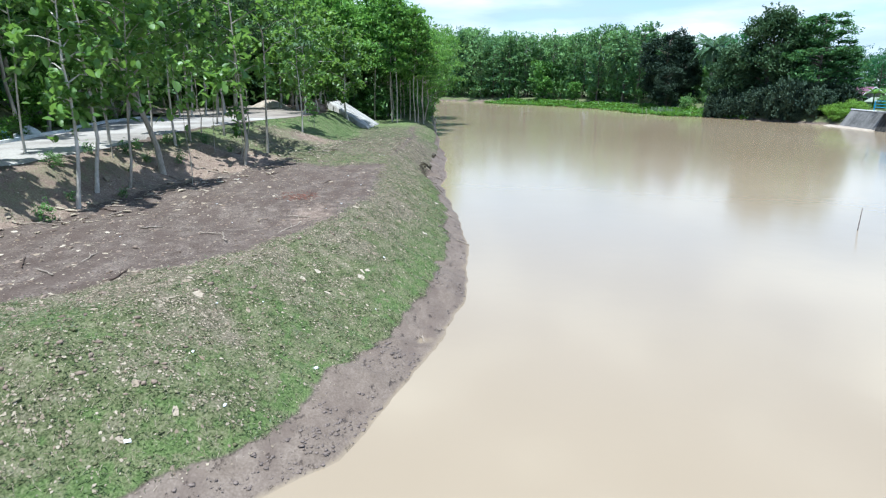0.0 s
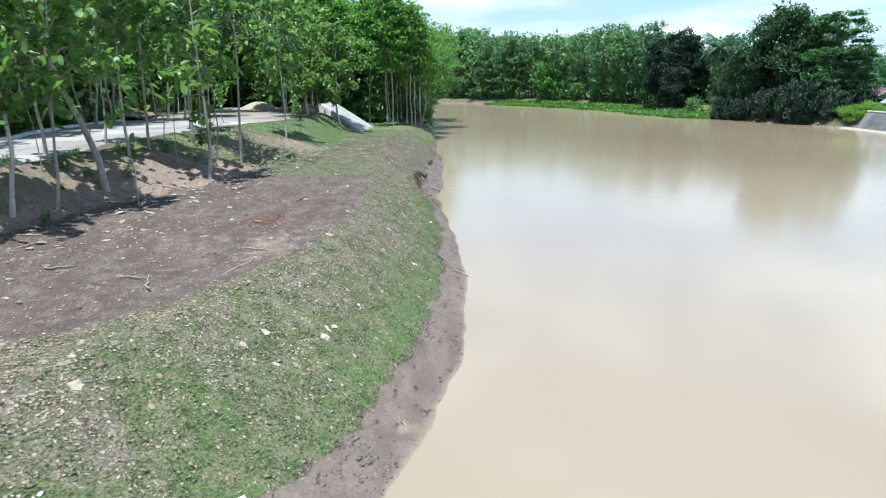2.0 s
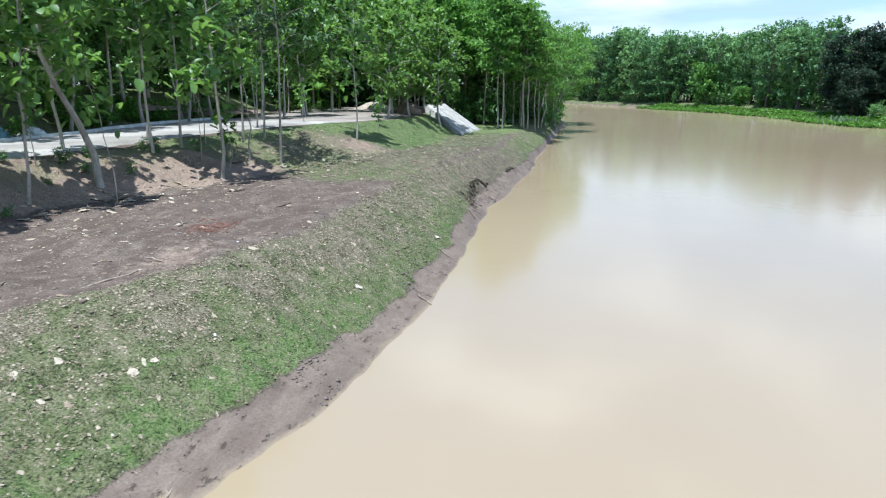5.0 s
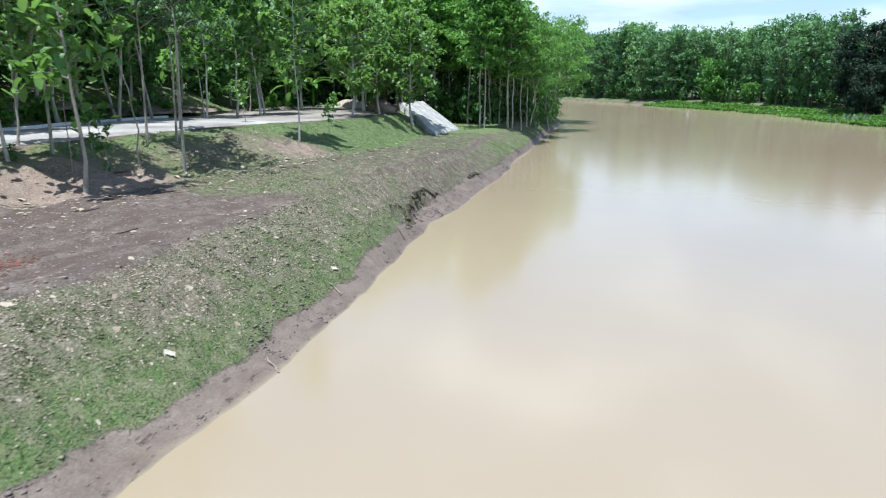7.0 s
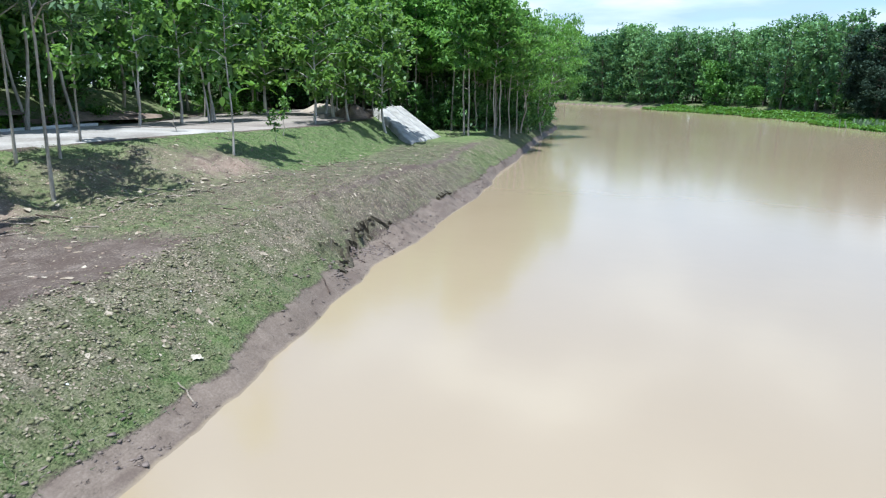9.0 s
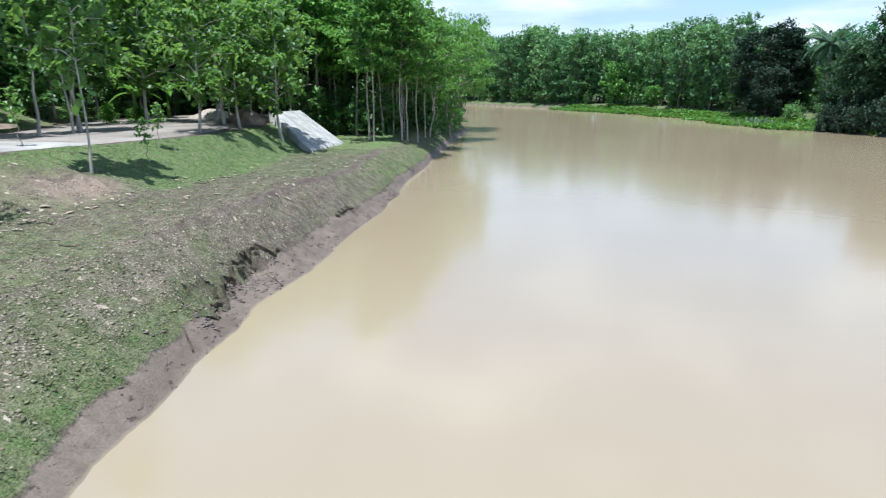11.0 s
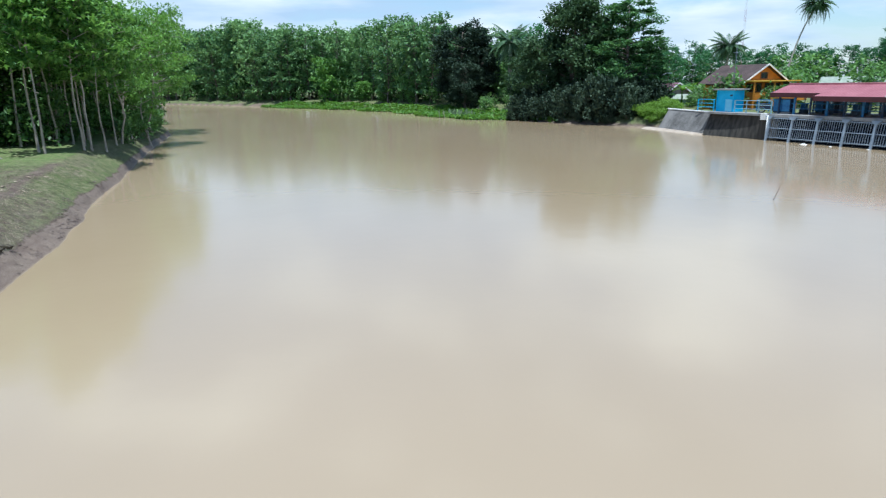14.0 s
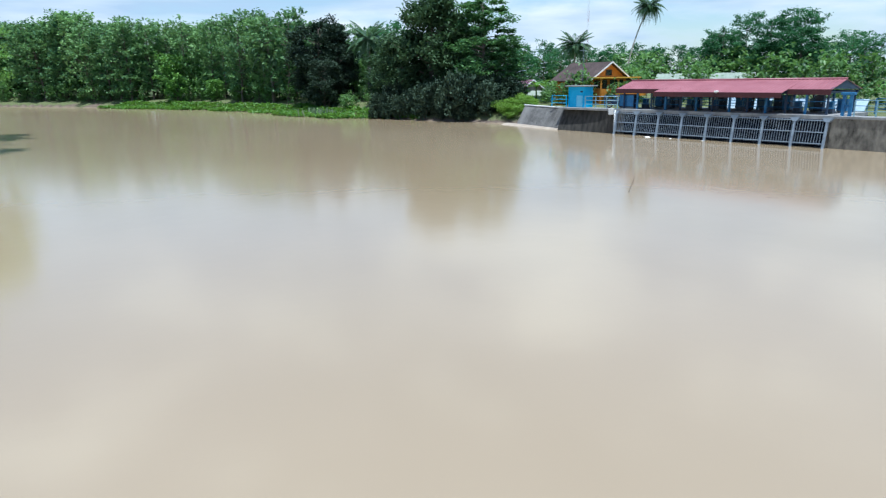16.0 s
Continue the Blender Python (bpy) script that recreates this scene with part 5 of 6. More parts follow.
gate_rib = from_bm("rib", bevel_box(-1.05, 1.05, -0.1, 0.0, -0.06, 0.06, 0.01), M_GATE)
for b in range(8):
    gate = bar_thing("sluice_gate", "near-black sluice gate added to darken the opening behind the trash rack", "sluice gate", "sluice gates", at=(BAY * (b + 0.5) + 0.02, 0.75, 0))
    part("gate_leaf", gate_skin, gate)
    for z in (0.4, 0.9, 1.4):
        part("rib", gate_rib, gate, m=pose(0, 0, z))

# the roofed gate house
shelter = bar_thing("gate_shelter", "long open shelter with a faded red metal roof on blue posts", "shelter")


def roof_piece(name, u0, u1, eave_v, eave_z, label=""):
    n = 2 * max(2, int((u1 - u0) / 0.28))
    rows = [[(u0 + (u1 - u0) * k / n, v, z + t + (0.035 if k % 2 else 0)) for k in range(n + 1)]
            for v, z, t in ((eave_v, eave_z - 0.02, 0), (2.9, 4.74, 0), (5.9, 4.0, 0), (5.9, 4.0, -0.03), (2.9, 4.74, -0.03), (eave_v, eave_z - 0.02, -0.03))]
    sh = sheet(rows, True)
    part(name, sh.mesh(name, M_RED), shelter, label)
    block("fascia", (u0, u1, eave_v - 0.03, eave_v + 0.05, eave_z - 0.38, eave_z + 0.01), M_MAROON, shelter, "red fascia board with its shade in the colour", 0.015)


# fascia red deepened: the shade on the upright board is in the colour
M_MAROON = plain("shaded_red_fascia", (0.040, 0.008, 0.012), (0.080, 0.018, 0.022), 1.0, 0.7)
roof_piece("roof", -0.75, 4.0, 0.55, 4.06)
roof_piece("roof", 4.0, 14.9, -0.45, 3.84)
roof_piece("roof", 14.9, 17.9, 0.5, 4.06)
part("ridge_cap", Shape().tube([(-0.75, 2.9, 4.76), (17.9, 2.9, 4.76)], [0.12, 0.12], 6).mesh("ridge_cap", M_RED, True), shelter)
for u in (-0.7, 17.8):
    part("gable", Shape().add([(u, 0.6, 4.1), (u, 2.9, 4.70), (u, 5.7, 4.0), (u + 0.06, 0.6, 4.1), (u + 0.06, 2.9, 4.70), (u + 0.06, 5.7, 4.0)],
                              [(0, 1, 2), (5, 4, 3), (0, 3, 4, 1), (1, 4, 5, 2), (2, 5, 3, 0)]).mesh("gable", M_NAVY), shelter)
post_m = from_bm("post", bevel_box(-0.065, 0.065, -0.065, 0.065, 2.28, 3.92, 0.012), M_NAVY)
post_b = from_bm("post", bevel_box(-0.075, 0.075, -0.075, 0.075, 2.28, 3.92, 0.012), M_BLUE)
for k in range(13):
    for v in (0.75, 5.3):
        part("post", post_b if k % 2 else post_m, shelter, m=pose(0.1 + 1.465 * k, v, 0))
for v in (0.75, 5.3):
    block("beam", (-0.1, 17.85, v - 0.07, v + 0.07, 3.72, 3.95), M_NAVY, shelter)
for k in range(7):
    block("tie_beam", (0.1 + 2.93 * k - 0.06, 0.1 + 2.93 * k + 0.06, 0.7, 5.35, 3.78, 3.92), M_NAVY, shelter)
for v, u0, u1 in ((0.95, 0.2, 18.2), (5.6, 0.2, 18.2)):
    for z in (2.75, 3.2):
        part("rail", Shape().tube([(u0, v, z), (u1, v, z)], [0.03, 0.03], 6).mesh("rail", M_BLUE), shelter)

M_MACHINE = plain("machine_grey", (0.03, 0.04, 0.06), (0.12, 0.15, 0.20), 3.0, 0.5)
hoist_parts = [("pedestal", from_bm("pedestal", bevel_box(-0.28, 0.28, -0.25, 0.25, 0, 0.45, 0.03), M_MACHINE)), ("gearbox", from_bm("gearbox", bevel_box(-0.22, 0.22, -0.2, 0.2, 0.45, 0.85, 0.05), M_BLUE)),
               ("spindle", Shape().tube([(0, 0, 0.8), (0, 0, 1.35)], [0.04, 0.04], 8).mesh("spindle", M_CHROME, True)),
               ("handwheel", Shape().tube([(0.26, 0.24 * math.cos(a), 0.65 + 0.24 * math.sin(a)) for a in (math.tau * i / 14 for i in range(15))], [0.02] * 15, 5).mesh("handwheel", M_TEAL, True))]
for b in range(8):
    hoist = bar_thing("gate_hoist", "blue gate hoist with a handwheel under the shelter", "gate hoist", "gate hoists", at=(BAY * (b + 0.5), 2.6, 2.28))
    for nm, me in hoist_parts:
        part(nm, me, hoist)
for b in range(9):
    bench = bar_thing("control_stand", "pale blue cabinet stand under the shelter", "cabinet", "control stands", at=(1.2 + 2.0 * b, 4.6, 2.28))
    block("body", (-0.35, 0.35, -0.2, 0.2, 0.12, 1.0), M_TEAL if b % 2 else M_BLUE, bench)
    block("plinth", (-0.3, 0.3, -0.16, 0.16, 0, 0.12), M_CONC, bench)
# tall switch cubicles and added pale sheets towards the back, a lamp at the eave
M_PALE_SHEET = plain("pale_blue_sheet", (0.30, 0.42, 0.52), (0.50, 0.62, 0.70), 1.5, 0.5)
for k, u in enumerate((2.1, 3.3, 5.6, 8.2, 10.4, 12.7, 13.6, 15.9)):
    cub = bar_thing("switch_cubicle", "tall navy blue steel switch cubicle under the shelter", "cabinet", "switch cubicles", at=(u, 3.5 + 0.25 * (k % 3), 2.28))
    block("body", (-0.32, 0.32, -0.22, 0.22, 0.1, 1.28), M_NAVY, cub)
    block("door", (-0.28, 0.28, -0.245, -0.22, 0.16, 1.22), M_MACHINE if k % 2 else M_BLUE, cub, "painted steel cubicle door")
    block("plinth", (-0.3, 0.3, -0.2, 0.2, 0, 0.1), M_CONC, cub)
    block("handle", (0.18, 0.21, -0.275, -0.245, 0.62, 0.78), M_CHROME, cub)
# sheets added and tilted sunward, standing in for the bright ground seen beyond
for u0, u1 in ((6.1, 7.6), (8.9, 10.4), (11.7, 13.2), (14.6, 17.8)):
    pan = bar_thing("sheet_panel", "added pale blue sheet tilted to the sun to brighten the view through the shelter", "panel", "sheet panels", at=(u0, 7.0, 2.02))
    part("sheet", Shape().add([(0, 0, 0.25), (u1 - u0, 0, 0.25), (u1 - u0, 0.85, 1.15), (0, 0.85, 1.15), (0, 0.02, 0.22), (u1 - u0, 0.02, 0.22), (u1 - u0, 0.87, 1.12), (0, 0.87, 1.12)],
                              [(0, 1, 2, 3), (7, 6, 5, 4), (0, 4, 5, 1), (1, 5, 6, 2), (2, 6, 7, 3), (3, 7, 4, 0)]).mesh("sheet", M_PALE_SHEET), pan)
    for q in (0.06, u1 - u0 - 0.12):
        block("leg", (q, q + 0.06, 0.78, 0.84, -0.05, 1.08), M_BLUE, pan)
        block("foot", (q, q + 0.06, 0.03, 0.09, -0.05, 0.26), M_BLUE, pan)
eave_lamp = bar_thing("eave_lamp", "small white lamp housing fixed to the shelter's eave", "lamp", at=(9.86, -0.50, 3.84))
part("housing", Shape().tube([(-0.20, -0.02, 0.03), (-0.14, -0.04, 0.05), (0.10, -0.04, 0.07), (0.2, -0.02, 0.06)], [0.04, 0.075, 0.075, 0.03], 10).mesh("housing", M_WHITE, True), eave_lamp)
block("bracket", (-0.03, 0.03, -0.02, 0.06, -0.08, 0.02), M_GREY, eave_lamp)


def railing(name, u0, u1, v, label, mat, height=1.1, pitch=1.4, turn=0.0):
    n = max(1, round((u1 - u0) / pitch))
    r = bar_thing(name, label, "railing", "railings of the barrage", at=(u0, v, 2.26), turn=turn)
    pm = from_bm("post", bevel_box(-0.04, 0.04, -0.04, 0.04, 0, height, 0.01), mat)
    for i in range(n + 1):
        part("post", pm, r, m=pose((u1 - u0) * i / n, 0, 0))
    for z in (height, height * 0.66, height * 0.33):
        part("rail", Shape().tube([(0, 0, z), (u1 - u0, 0, z)], [0.03, 0.03], 6).mesh("rail", mat, True), r)
    return r


railing("railing", -4.3, -0.4, 0.45, "pale blue tubular steel railing on the wing wall", M_TEAL)
railing("railing", -4.3, -0.4, 3.4, "blue tubular steel railing behind the walkway", M_BLUE)
railing("railing", -9.6, -7.6, 1.4, "blue tubular steel railing beside the hut", M_BLUE_L)
railing("railing", 19.6, 33, 0.35, "pale blue tubular steel railing on the wing wall", M_TEAL)
railing("railing", 19.6, 33, 4.0, "blue tubular steel railing behind the walkway", M_BLUE)
pillar = bar_thing("gate_pillar", "blue painted steel frame at the end of the shelter", "pillar")
for u in (18.72, 19.18):
    block("post", (u, u + 0.2, 0.4, 0.6, 2.2, 3.7), M_BLUE, pillar)
block("cap", (18.6, 19.5, 0.3, 0.7, 3.7, 3.88), M_BLUE, pillar)
block("crossbar", (18.92, 19.18, 0.45, 0.55, 2.9, 3.02), M_BLUE, pillar)
panel = bar_thing("switch_cabinet", "navy blue steel switch cabinet beside the shelter", "cabinet", at=(0.3, 1.1, 2.28))
block("body", (-0.85, 0.8, -0.25, 0.25, 0.15, 1.3), M_NAVY, panel)
block("door", (-0.8, -0.05, -0.28, -0.25, 0.22, 1.22), M_BLUE, panel, "blue cabinet door")
block("door", (0.0, 0.75, -0.28, -0.25, 0.22, 1.22), M_BLUE, panel, "blue cabinet door")
block("plinth", (-0.8, 0.75, -0.2, 0.2, 0, 0.15), M_CONC, panel)
gauge = bar_thing("level_post", "white painted post and bracket on the wing wall", "post")
block("bracket", (-0.85, -0.4, -0.3, 0.0, 1.75, 2.32), M_WHITE, gauge)
part("post", Shape().tube([(-0.08, -0.35, 0.0), (-0.08, -0.28, 2.2)], [0.06, 0.06], 8).mesh("post", M_WHITE, True), gauge)
for u, v, s, lab in ((4.1, -0.95, 0.5, "tangle of white plastic waste floating by the rack"), (6.3, -0.9, 0.22, "scrap of white plastic floating by the rack"), (9.2, -0.85, 0.16, "scrap of white plastic floating by the rack")):
    hp = heap("floating_rubbish", 0, 0, 0.5 * s * 1.2, 0.35 * s * 0.9, 0.16 * s, M_PLASTIC, lab, "rubbish", int(u * 7), 0.3)
    hp.matrix_basis = M_BAR @ pose(u, v, 0.0)

# light blue hut
M_SKYDOOR = plain("sky_blue_paint", (0.16, 0.55, 0.80), (0.26, 0.66, 0.88), 2.0, 0.5)
hut = bar_thing("pump_hut", "small bright blue hut with a flat concrete roof", "hut", at=(-5.7, 0.75, 2.26))
block("wall", (-1.0, 1.0, 0, 1.3, 0, 2.0), M_BLUE_L, hut)
block("roof", (-1.35, 1.35, -0.25, 1.55, 2.0, 2.13), M_CONC, hut, "thin grey slab roof", 0.03)
block("door", (0.05, 0.8, -0.04, 0.01, 0.05, 1.15), M_SKYDOOR, hut, "pale sky-blue metal door")
block("vent", (0.5, 0.8, -0.03, 0.02, 1.45, 1.6), M_NAVY, hut, "dark vent slot")
block("corner_post", (-1.02, -0.9, -0.05, 0.02, 0.0, 2.0), M_BLUE_L, hut)

# motorbike on the walkway
bike = bar_thing("motorbike", "small dark motorbike parked by the railing", "motorbike", at=(-1.3, 1.3, 2.27), turn=25)
tyre = Shape().tube([(0.29 * math.cos(a), 0, 0.29 * math.sin(a)) for a in (math.tau * i / 18 for i in range(19))], [0.055] * 19, 6, False).mesh("tyre", M_BLACK, True)
rim_m = Shape().tube([(0.22 * math.cos(a), 0, 0.22 * math.sin(a)) for a in (math.tau * i / 18 for i in range(19))], [0.02] * 19, 5, False).mesh("rim", M_CHROME, True)
for x in (-0.6, 0.6):
    wheel = part("wheel", tyre, bike, "black tyre", pose(x, 0, 0.345))
    part("rim", rim_m, wheel)
block("body", (-0.35, 0.3, -0.11, 0.11, 0.35, 0.66), M_NAVY, bike, "", 0.06)
block("seat", (-0.75, 0.05, -0.12, 0.12, 0.68, 0.80), M_BLACK, bike, "black seat", 0.04)
part("fork", Shape().tube([(0.6, 0, 0.345), (0.42, 0, 0.95)], [0.035, 0.03], 6).mesh("fork", M_CHROME, True), bike)
part("handlebar", Shape().tube([(0.3, -0.33, 1.0), (0.42, 0, 0.95), (0.3, 0.33, 1.0)], [0.018] * 3, 6).mesh("handlebar", M_BLACK, True), bike)
block("headlight", (0.44, 0.54, -0.08, 0.08, 0.78, 0.93), M_WHITE, bike, "pale headlight", 0.03)


# ---- houses ----
def house(name, x0, x1, y0, y1, base, eave, ridge, wall, roof, label, over=0.55):
    h = thing(name, pose(0, 0, 0), label, "house", "houses behind the barrage")
    xm = (x0 + x1) / 2
    part("wall", Shape().add([(x, y, z) for y in (y0, y1) for x, z in ((x0, base), (x1, base), (x1, eave), (xm, ridge - 0.05), (x0, eave))],
                             [(0, 1, 2, 3, 4), (9, 8, 7, 6, 5), (0, 5, 6, 1), (1, 6, 7, 2), (4, 9, 5, 0)]).mesh("wall", wall), h)
    for sx in (-1, 1):
        xe = xm + sx * ((x1 - x0) / 2 + over)
        ze = eave - over * (ridge - eave) / ((x1 - x0) / 2)
        ends = [y0 - over + (y1 - y0 + 2 * over) * i / 48 for i in range(49)]
        rows = [[(x, y, z + t + (0.04 if k % 2 and t == 0 else 0)) for k, y in enumerate(ends)] for x, z, t in ((xe, ze, 0), (xm, ridge, 0), (xm, ridge, -0.1), (xe, ze, -0.1))]
        sh = sheet(rows, True)
        part("roof", sh.mesh("roof", roof), h)
        part("bargeboard", Shape().add([(xe, y0 - over, ze - 0.11), (xm, y0 - over, ridge - 0.11), (xm, y0 - over, ridge + 0.06), (xe, y0 - over, ze + 0.06),
                                        (xe, y0 - over - 0.06, ze - 0.11), (xm, y0 - over - 0.06, ridge - 0.11), (xm, y0 - over - 0.06, ridge + 0.06), (xe, y0 - over - 0.06, ze + 0.06)],
                                       [(0, 1, 2, 3), (7, 6, 5, 4), (0, 4, 5, 1), (1, 5, 6, 2), (2, 6, 7, 3), (3, 7, 4, 0)]).mesh("bargeboard", M_WHITE), h, "pale bargeboard")
    return h


def window(h, x0, x1, y, z0, z1, frame_mat, panes=2):
    """A window in a gable wall that faces -y."""
    f = part("window", boxes((x0 - 0.07, x1 + 0.07, y - 0.06, y + 0.02, z0 - 0.07, z0), (x0 - 0.07, x1 + 0.07, y - 0.06, y + 0.02, z1, z1 + 0.07),
                             (x0 - 0.07, x0, y - 0.06, y + 0.02, z0, z1), (x1, x1 + 0.07, y - 0.06, y + 0.02, z0, z1)).mesh("window", frame_mat), h)
    w = (x1 - x0) / panes
    for i in range(panes):
        part("pane", Shape().box(x0 + w * i + 0.03, x0 + w * (i + 1) - 0.03, y - 0.03, y - 0.01, z0, z1).mesh("pane", M_GLASS), f)
    return f


oh = house("orange_house", 59.8, 65.4, 80.2, 86.4, 1.8, 5.1, 6.85, M_ORANGE, M_TILE, "orange timber house with a brown gabled roof")
window(oh, 60.4, 62.3, 80.2, 3.9, 4.75, M_DWOOD, 3)
window(oh, 62.9, 64.9, 80.2, 3.9, 4.75, M_DWOOD, 3)
window(oh, 62.2, 63.0, 80.2, 5.35, 5.9, M_DWOOD, 1)
porch = part("porch_roof", from_bm("porch_roof", bevel_box(59.6, 66.1, 78.4, 80.2, 4.96, 5.10, 0.03), M_YELLOW), oh, "yellow porch canopy")
for x in (59.9, 62.6, 65.8):
    part("porch_post", from_bm("porch_post", bevel_box(x - 0.07, x + 0.07, 78.5, 78.64, 1.9, 4.92, 0.01), M_ORANGE), oh)
part("balustrade", from_bm("balustrade", bevel_box(59.9, 67.2, 78.5, 78.6, 2.9, 3.75, 0.01), M_ORANGE), oh)
part("shutter", from_bm("shutter", bevel_box(59.74, 59.82, 82.0, 84.6, 3.6, 4.7, 0.01), M_DWOOD), oh, "dark wooden shutter")
sh_ = house("small_house", 62.6, 66.6, 97.6, 105.0, 1.8, 3.6, 4.9, M_WALL2, M_PURPLE, "small grey house with a maroon metal roof", 0.5)
window(sh_, 63.2, 64.0, 97.6, 2.6, 3.3, M_WHITE, 1)
window(sh_, 64.8, 65.6, 97.6, 2.6, 3.3, M_WHITE, 1)
part("lean_to", from_bm("lean_to", bevel_box(59.8, 62.6, 97.6, 101, 3.05, 3.15, 0.02), M_PURPLE), sh_, "maroon lean-to roof")
for y in (97.8, 100.8):
    part("lean_to_post", from_bm("lean_to_post", bevel_box(59.9, 60.0, y, y + 0.1, 1.8, 3.05, 0.01), M_WOOD), sh_)
gh = house("green_roof_house", -3.0, 3.0, -4.6, 6.4, 1.8, 4.5, 5.5, M_WHITE, M_PALEGREEN, "white house with a pale green metal roof", 0.6)
gh.matrix_basis = pose(82.0, 81.0, -0.1, 0, 0, 36)
window(gh, -1.6, -0.4, -4.6, 2.8, 3.9, M_DWOOD, 2)
window(gh, 0.6, 1.8, -4.6, 2.8, 3.9, M_DWOOD, 2)
shed = house("garden_shed", -1.2, 1.2, -1.5, 1.5, 1.8, 2.9, 3.4, M_TEAL, M_PALEGREEN, "low shed with a pale sheet roof in the gardens", 0.3)
shed.matrix_basis = pose(64.5, 95.0, 0.0, 0, 0, 20)

lamp = thing("street_lamp", pose(58.0, 92.5, height_at(58.0, 92.5)), "slim grey street lamp on the far bank", "street lamp")
part("pole", Shape().tube([(0, 0, -0.2), (0, 0, 3.2), (0.05, 0, 3.8), (0.6, -0.5, 4.15)], [0.06, 0.045, 0.04, 0.03], 8).mesh("pole", M_GREY, True), lamp)
part("lamp_head", from_bm("lamp_head", bevel_box(0.5, 1.1, -0.85, -0.55, 4.1, 4.2, 0.03), M_GREY), lamp)
mast = thing("radio_mast", pose(86.5, 110.5, height_at(86.5, 110.5)), "thin red and white lattice radio mast", "mast")
for i in range(14):
    sh = Shape()
    for a in range(3):
        c, s = 0.16 * math.cos(a * math.tau / 3), 0.16 * math.sin(a * math.tau / 3)
        c2, s2 = 0.16 * math.cos((a + 1) * math.tau / 3), 0.16 * math.sin((a + 1) * math.tau / 3)
        sh.tube([(c, s, 2.0 * i), (c, s, 2.0 * i + 2.0)], [0.013, 0.013], 4).tube([(c, s, 2.0 * i), (c2, s2, 2.0 * i + 1.0), (c, s, 2.0 * i + 2.0)], [0.006] * 3, 4)
    part("section", sh.mesh("section", M_WHITE if i % 2 else M_RED), mast)
pole = thing("antenna_pole", pose(57.5, 79.0, height_at(57.5, 79.0)), "thin steel antenna pole beside the hut", "antenna")
part("pole", Shape().tube([(0, 0, -0.2), (0, 0, 6.9)], [0.035, 0.022], 6).mesh("pole", M_MACHINE, True), pole)
part("crossbar", Shape().tube([(-0.5, 0, 6.0), (0.5, 0, 6.0)], [0.015, 0.015], 5).mesh("crossbar", M_GREY), pole)

# bamboo poles standing in the river
for x, y, tilt, h in ((15.3, 22.7, 3, 0.85), (29.0, 43.8, 19, 0.75)):
    pl = thing("bamboo_pole", pose(x, y, 0, 0, 0, -42) @ pose(0, 0, 0, 0, tilt, 0) @ pose(0, 0, -1.2), "thin bare bamboo pole sticking out of the water", "pole", "poles in the river")
    part("stem", Shape().tube([(0, 0, 0), (0.01, 0, 1.2), (0, 0, 1.2 + h)], [0.018, 0.017, 0.012], 6).mesh("stem", M_DWOOD, True), pl)
    for z in (1.45, 1.75):
        part("joint", Shape().tube([(0, 0, z - 0.01), (0, 0, z + 0.01)], [0.021, 0.021], 6).mesh("joint", M_DWOOD), pl)

# ---- plants along the far water's edge ----
rng = np.random.default_rng(77)
bank = np.array(FAR_BANK[FAR_BANK.index((46.5, 98)):FAR_BANK.index((-200, 320))])
run = np.concatenate([[0], np.cumsum(np.hypot(*np.diff(bank, axis=0).T))])
q = rng.uniform(0, run[-1], 24000)
off = rng.uniform(-4.6, 2.5, 24000)
bx, by = np.interp(q, run, bank[:, 0]), np.interp(q, run, bank[:, 1])
xs, ys = bx + 0.92 * off, by + 0.38 * off
fd = far_distance(xs, ys)
width = (1.4 + 2.6 * np.clip(np.sin(ys * 0.11 + 1.0), 0, 1) + 0.9 * np.sin(ys * 0.47)) * 1.25 * (1 - smooth01(196, 208, ys)) * smooth01(102, 112, ys)
keep = fd > -width
keep &= ys < 190
xs, ys, fd = xs[keep], ys[keep], fd[keep]
zs = np.maximum(land(xs, ys)[0], 0.0) + rng.uniform(0.05, 0.7, len(xs)) * (0.4 + 0.9 * np.clip(value_noise(xs * 0.4, ys * 0.4, 9) + 0.4, 0, 1))
v, f = leaves(np.stack([xs, ys, zs], -1), rng, 0.72, 0.36, -0.3, 1.2)
tagged(new("water_plants", mesh_np("water_plants", v, f, M_BUSH)), "bright green mat of water plants along the far bank", "water plants", kind="stuff")
n = 70
xs = rng.normal(0, 1.5, n) + 40.2
ys = rng.normal(0, 2.2, n) + 119.5
sh = Shape()
for x, y in zip(xs, ys):
    h = rng.uniform(0.6, 1.4)
    b = Vector((rng.normal(0, 0.15), rng.normal(0, 0.15), h))
    sh.add([(x - 0.05, y, 0), (x + 0.05, y, 0), (x + b.x, y + b.y, h), (x + b.x - 0.2, y + b.y, h * 0.7)], [(0, 1, 2), (0, 2, 3)])
tagged(new("reeds", sh.mesh("reeds", M_REED)), "clump of tall pale reeds in the shallows", "reeds", kind="stuff")


# ---- ground cover on the near bank ----
def bank_spots(rng, n, y0, y1, s0, s1):
    y = y0 + (y1 - y0) * rng.uniform(0, 1, n) ** 1.35
    s = rng.uniform(s0, s1, n)
    x = shore(y) - s
    return x, y, s


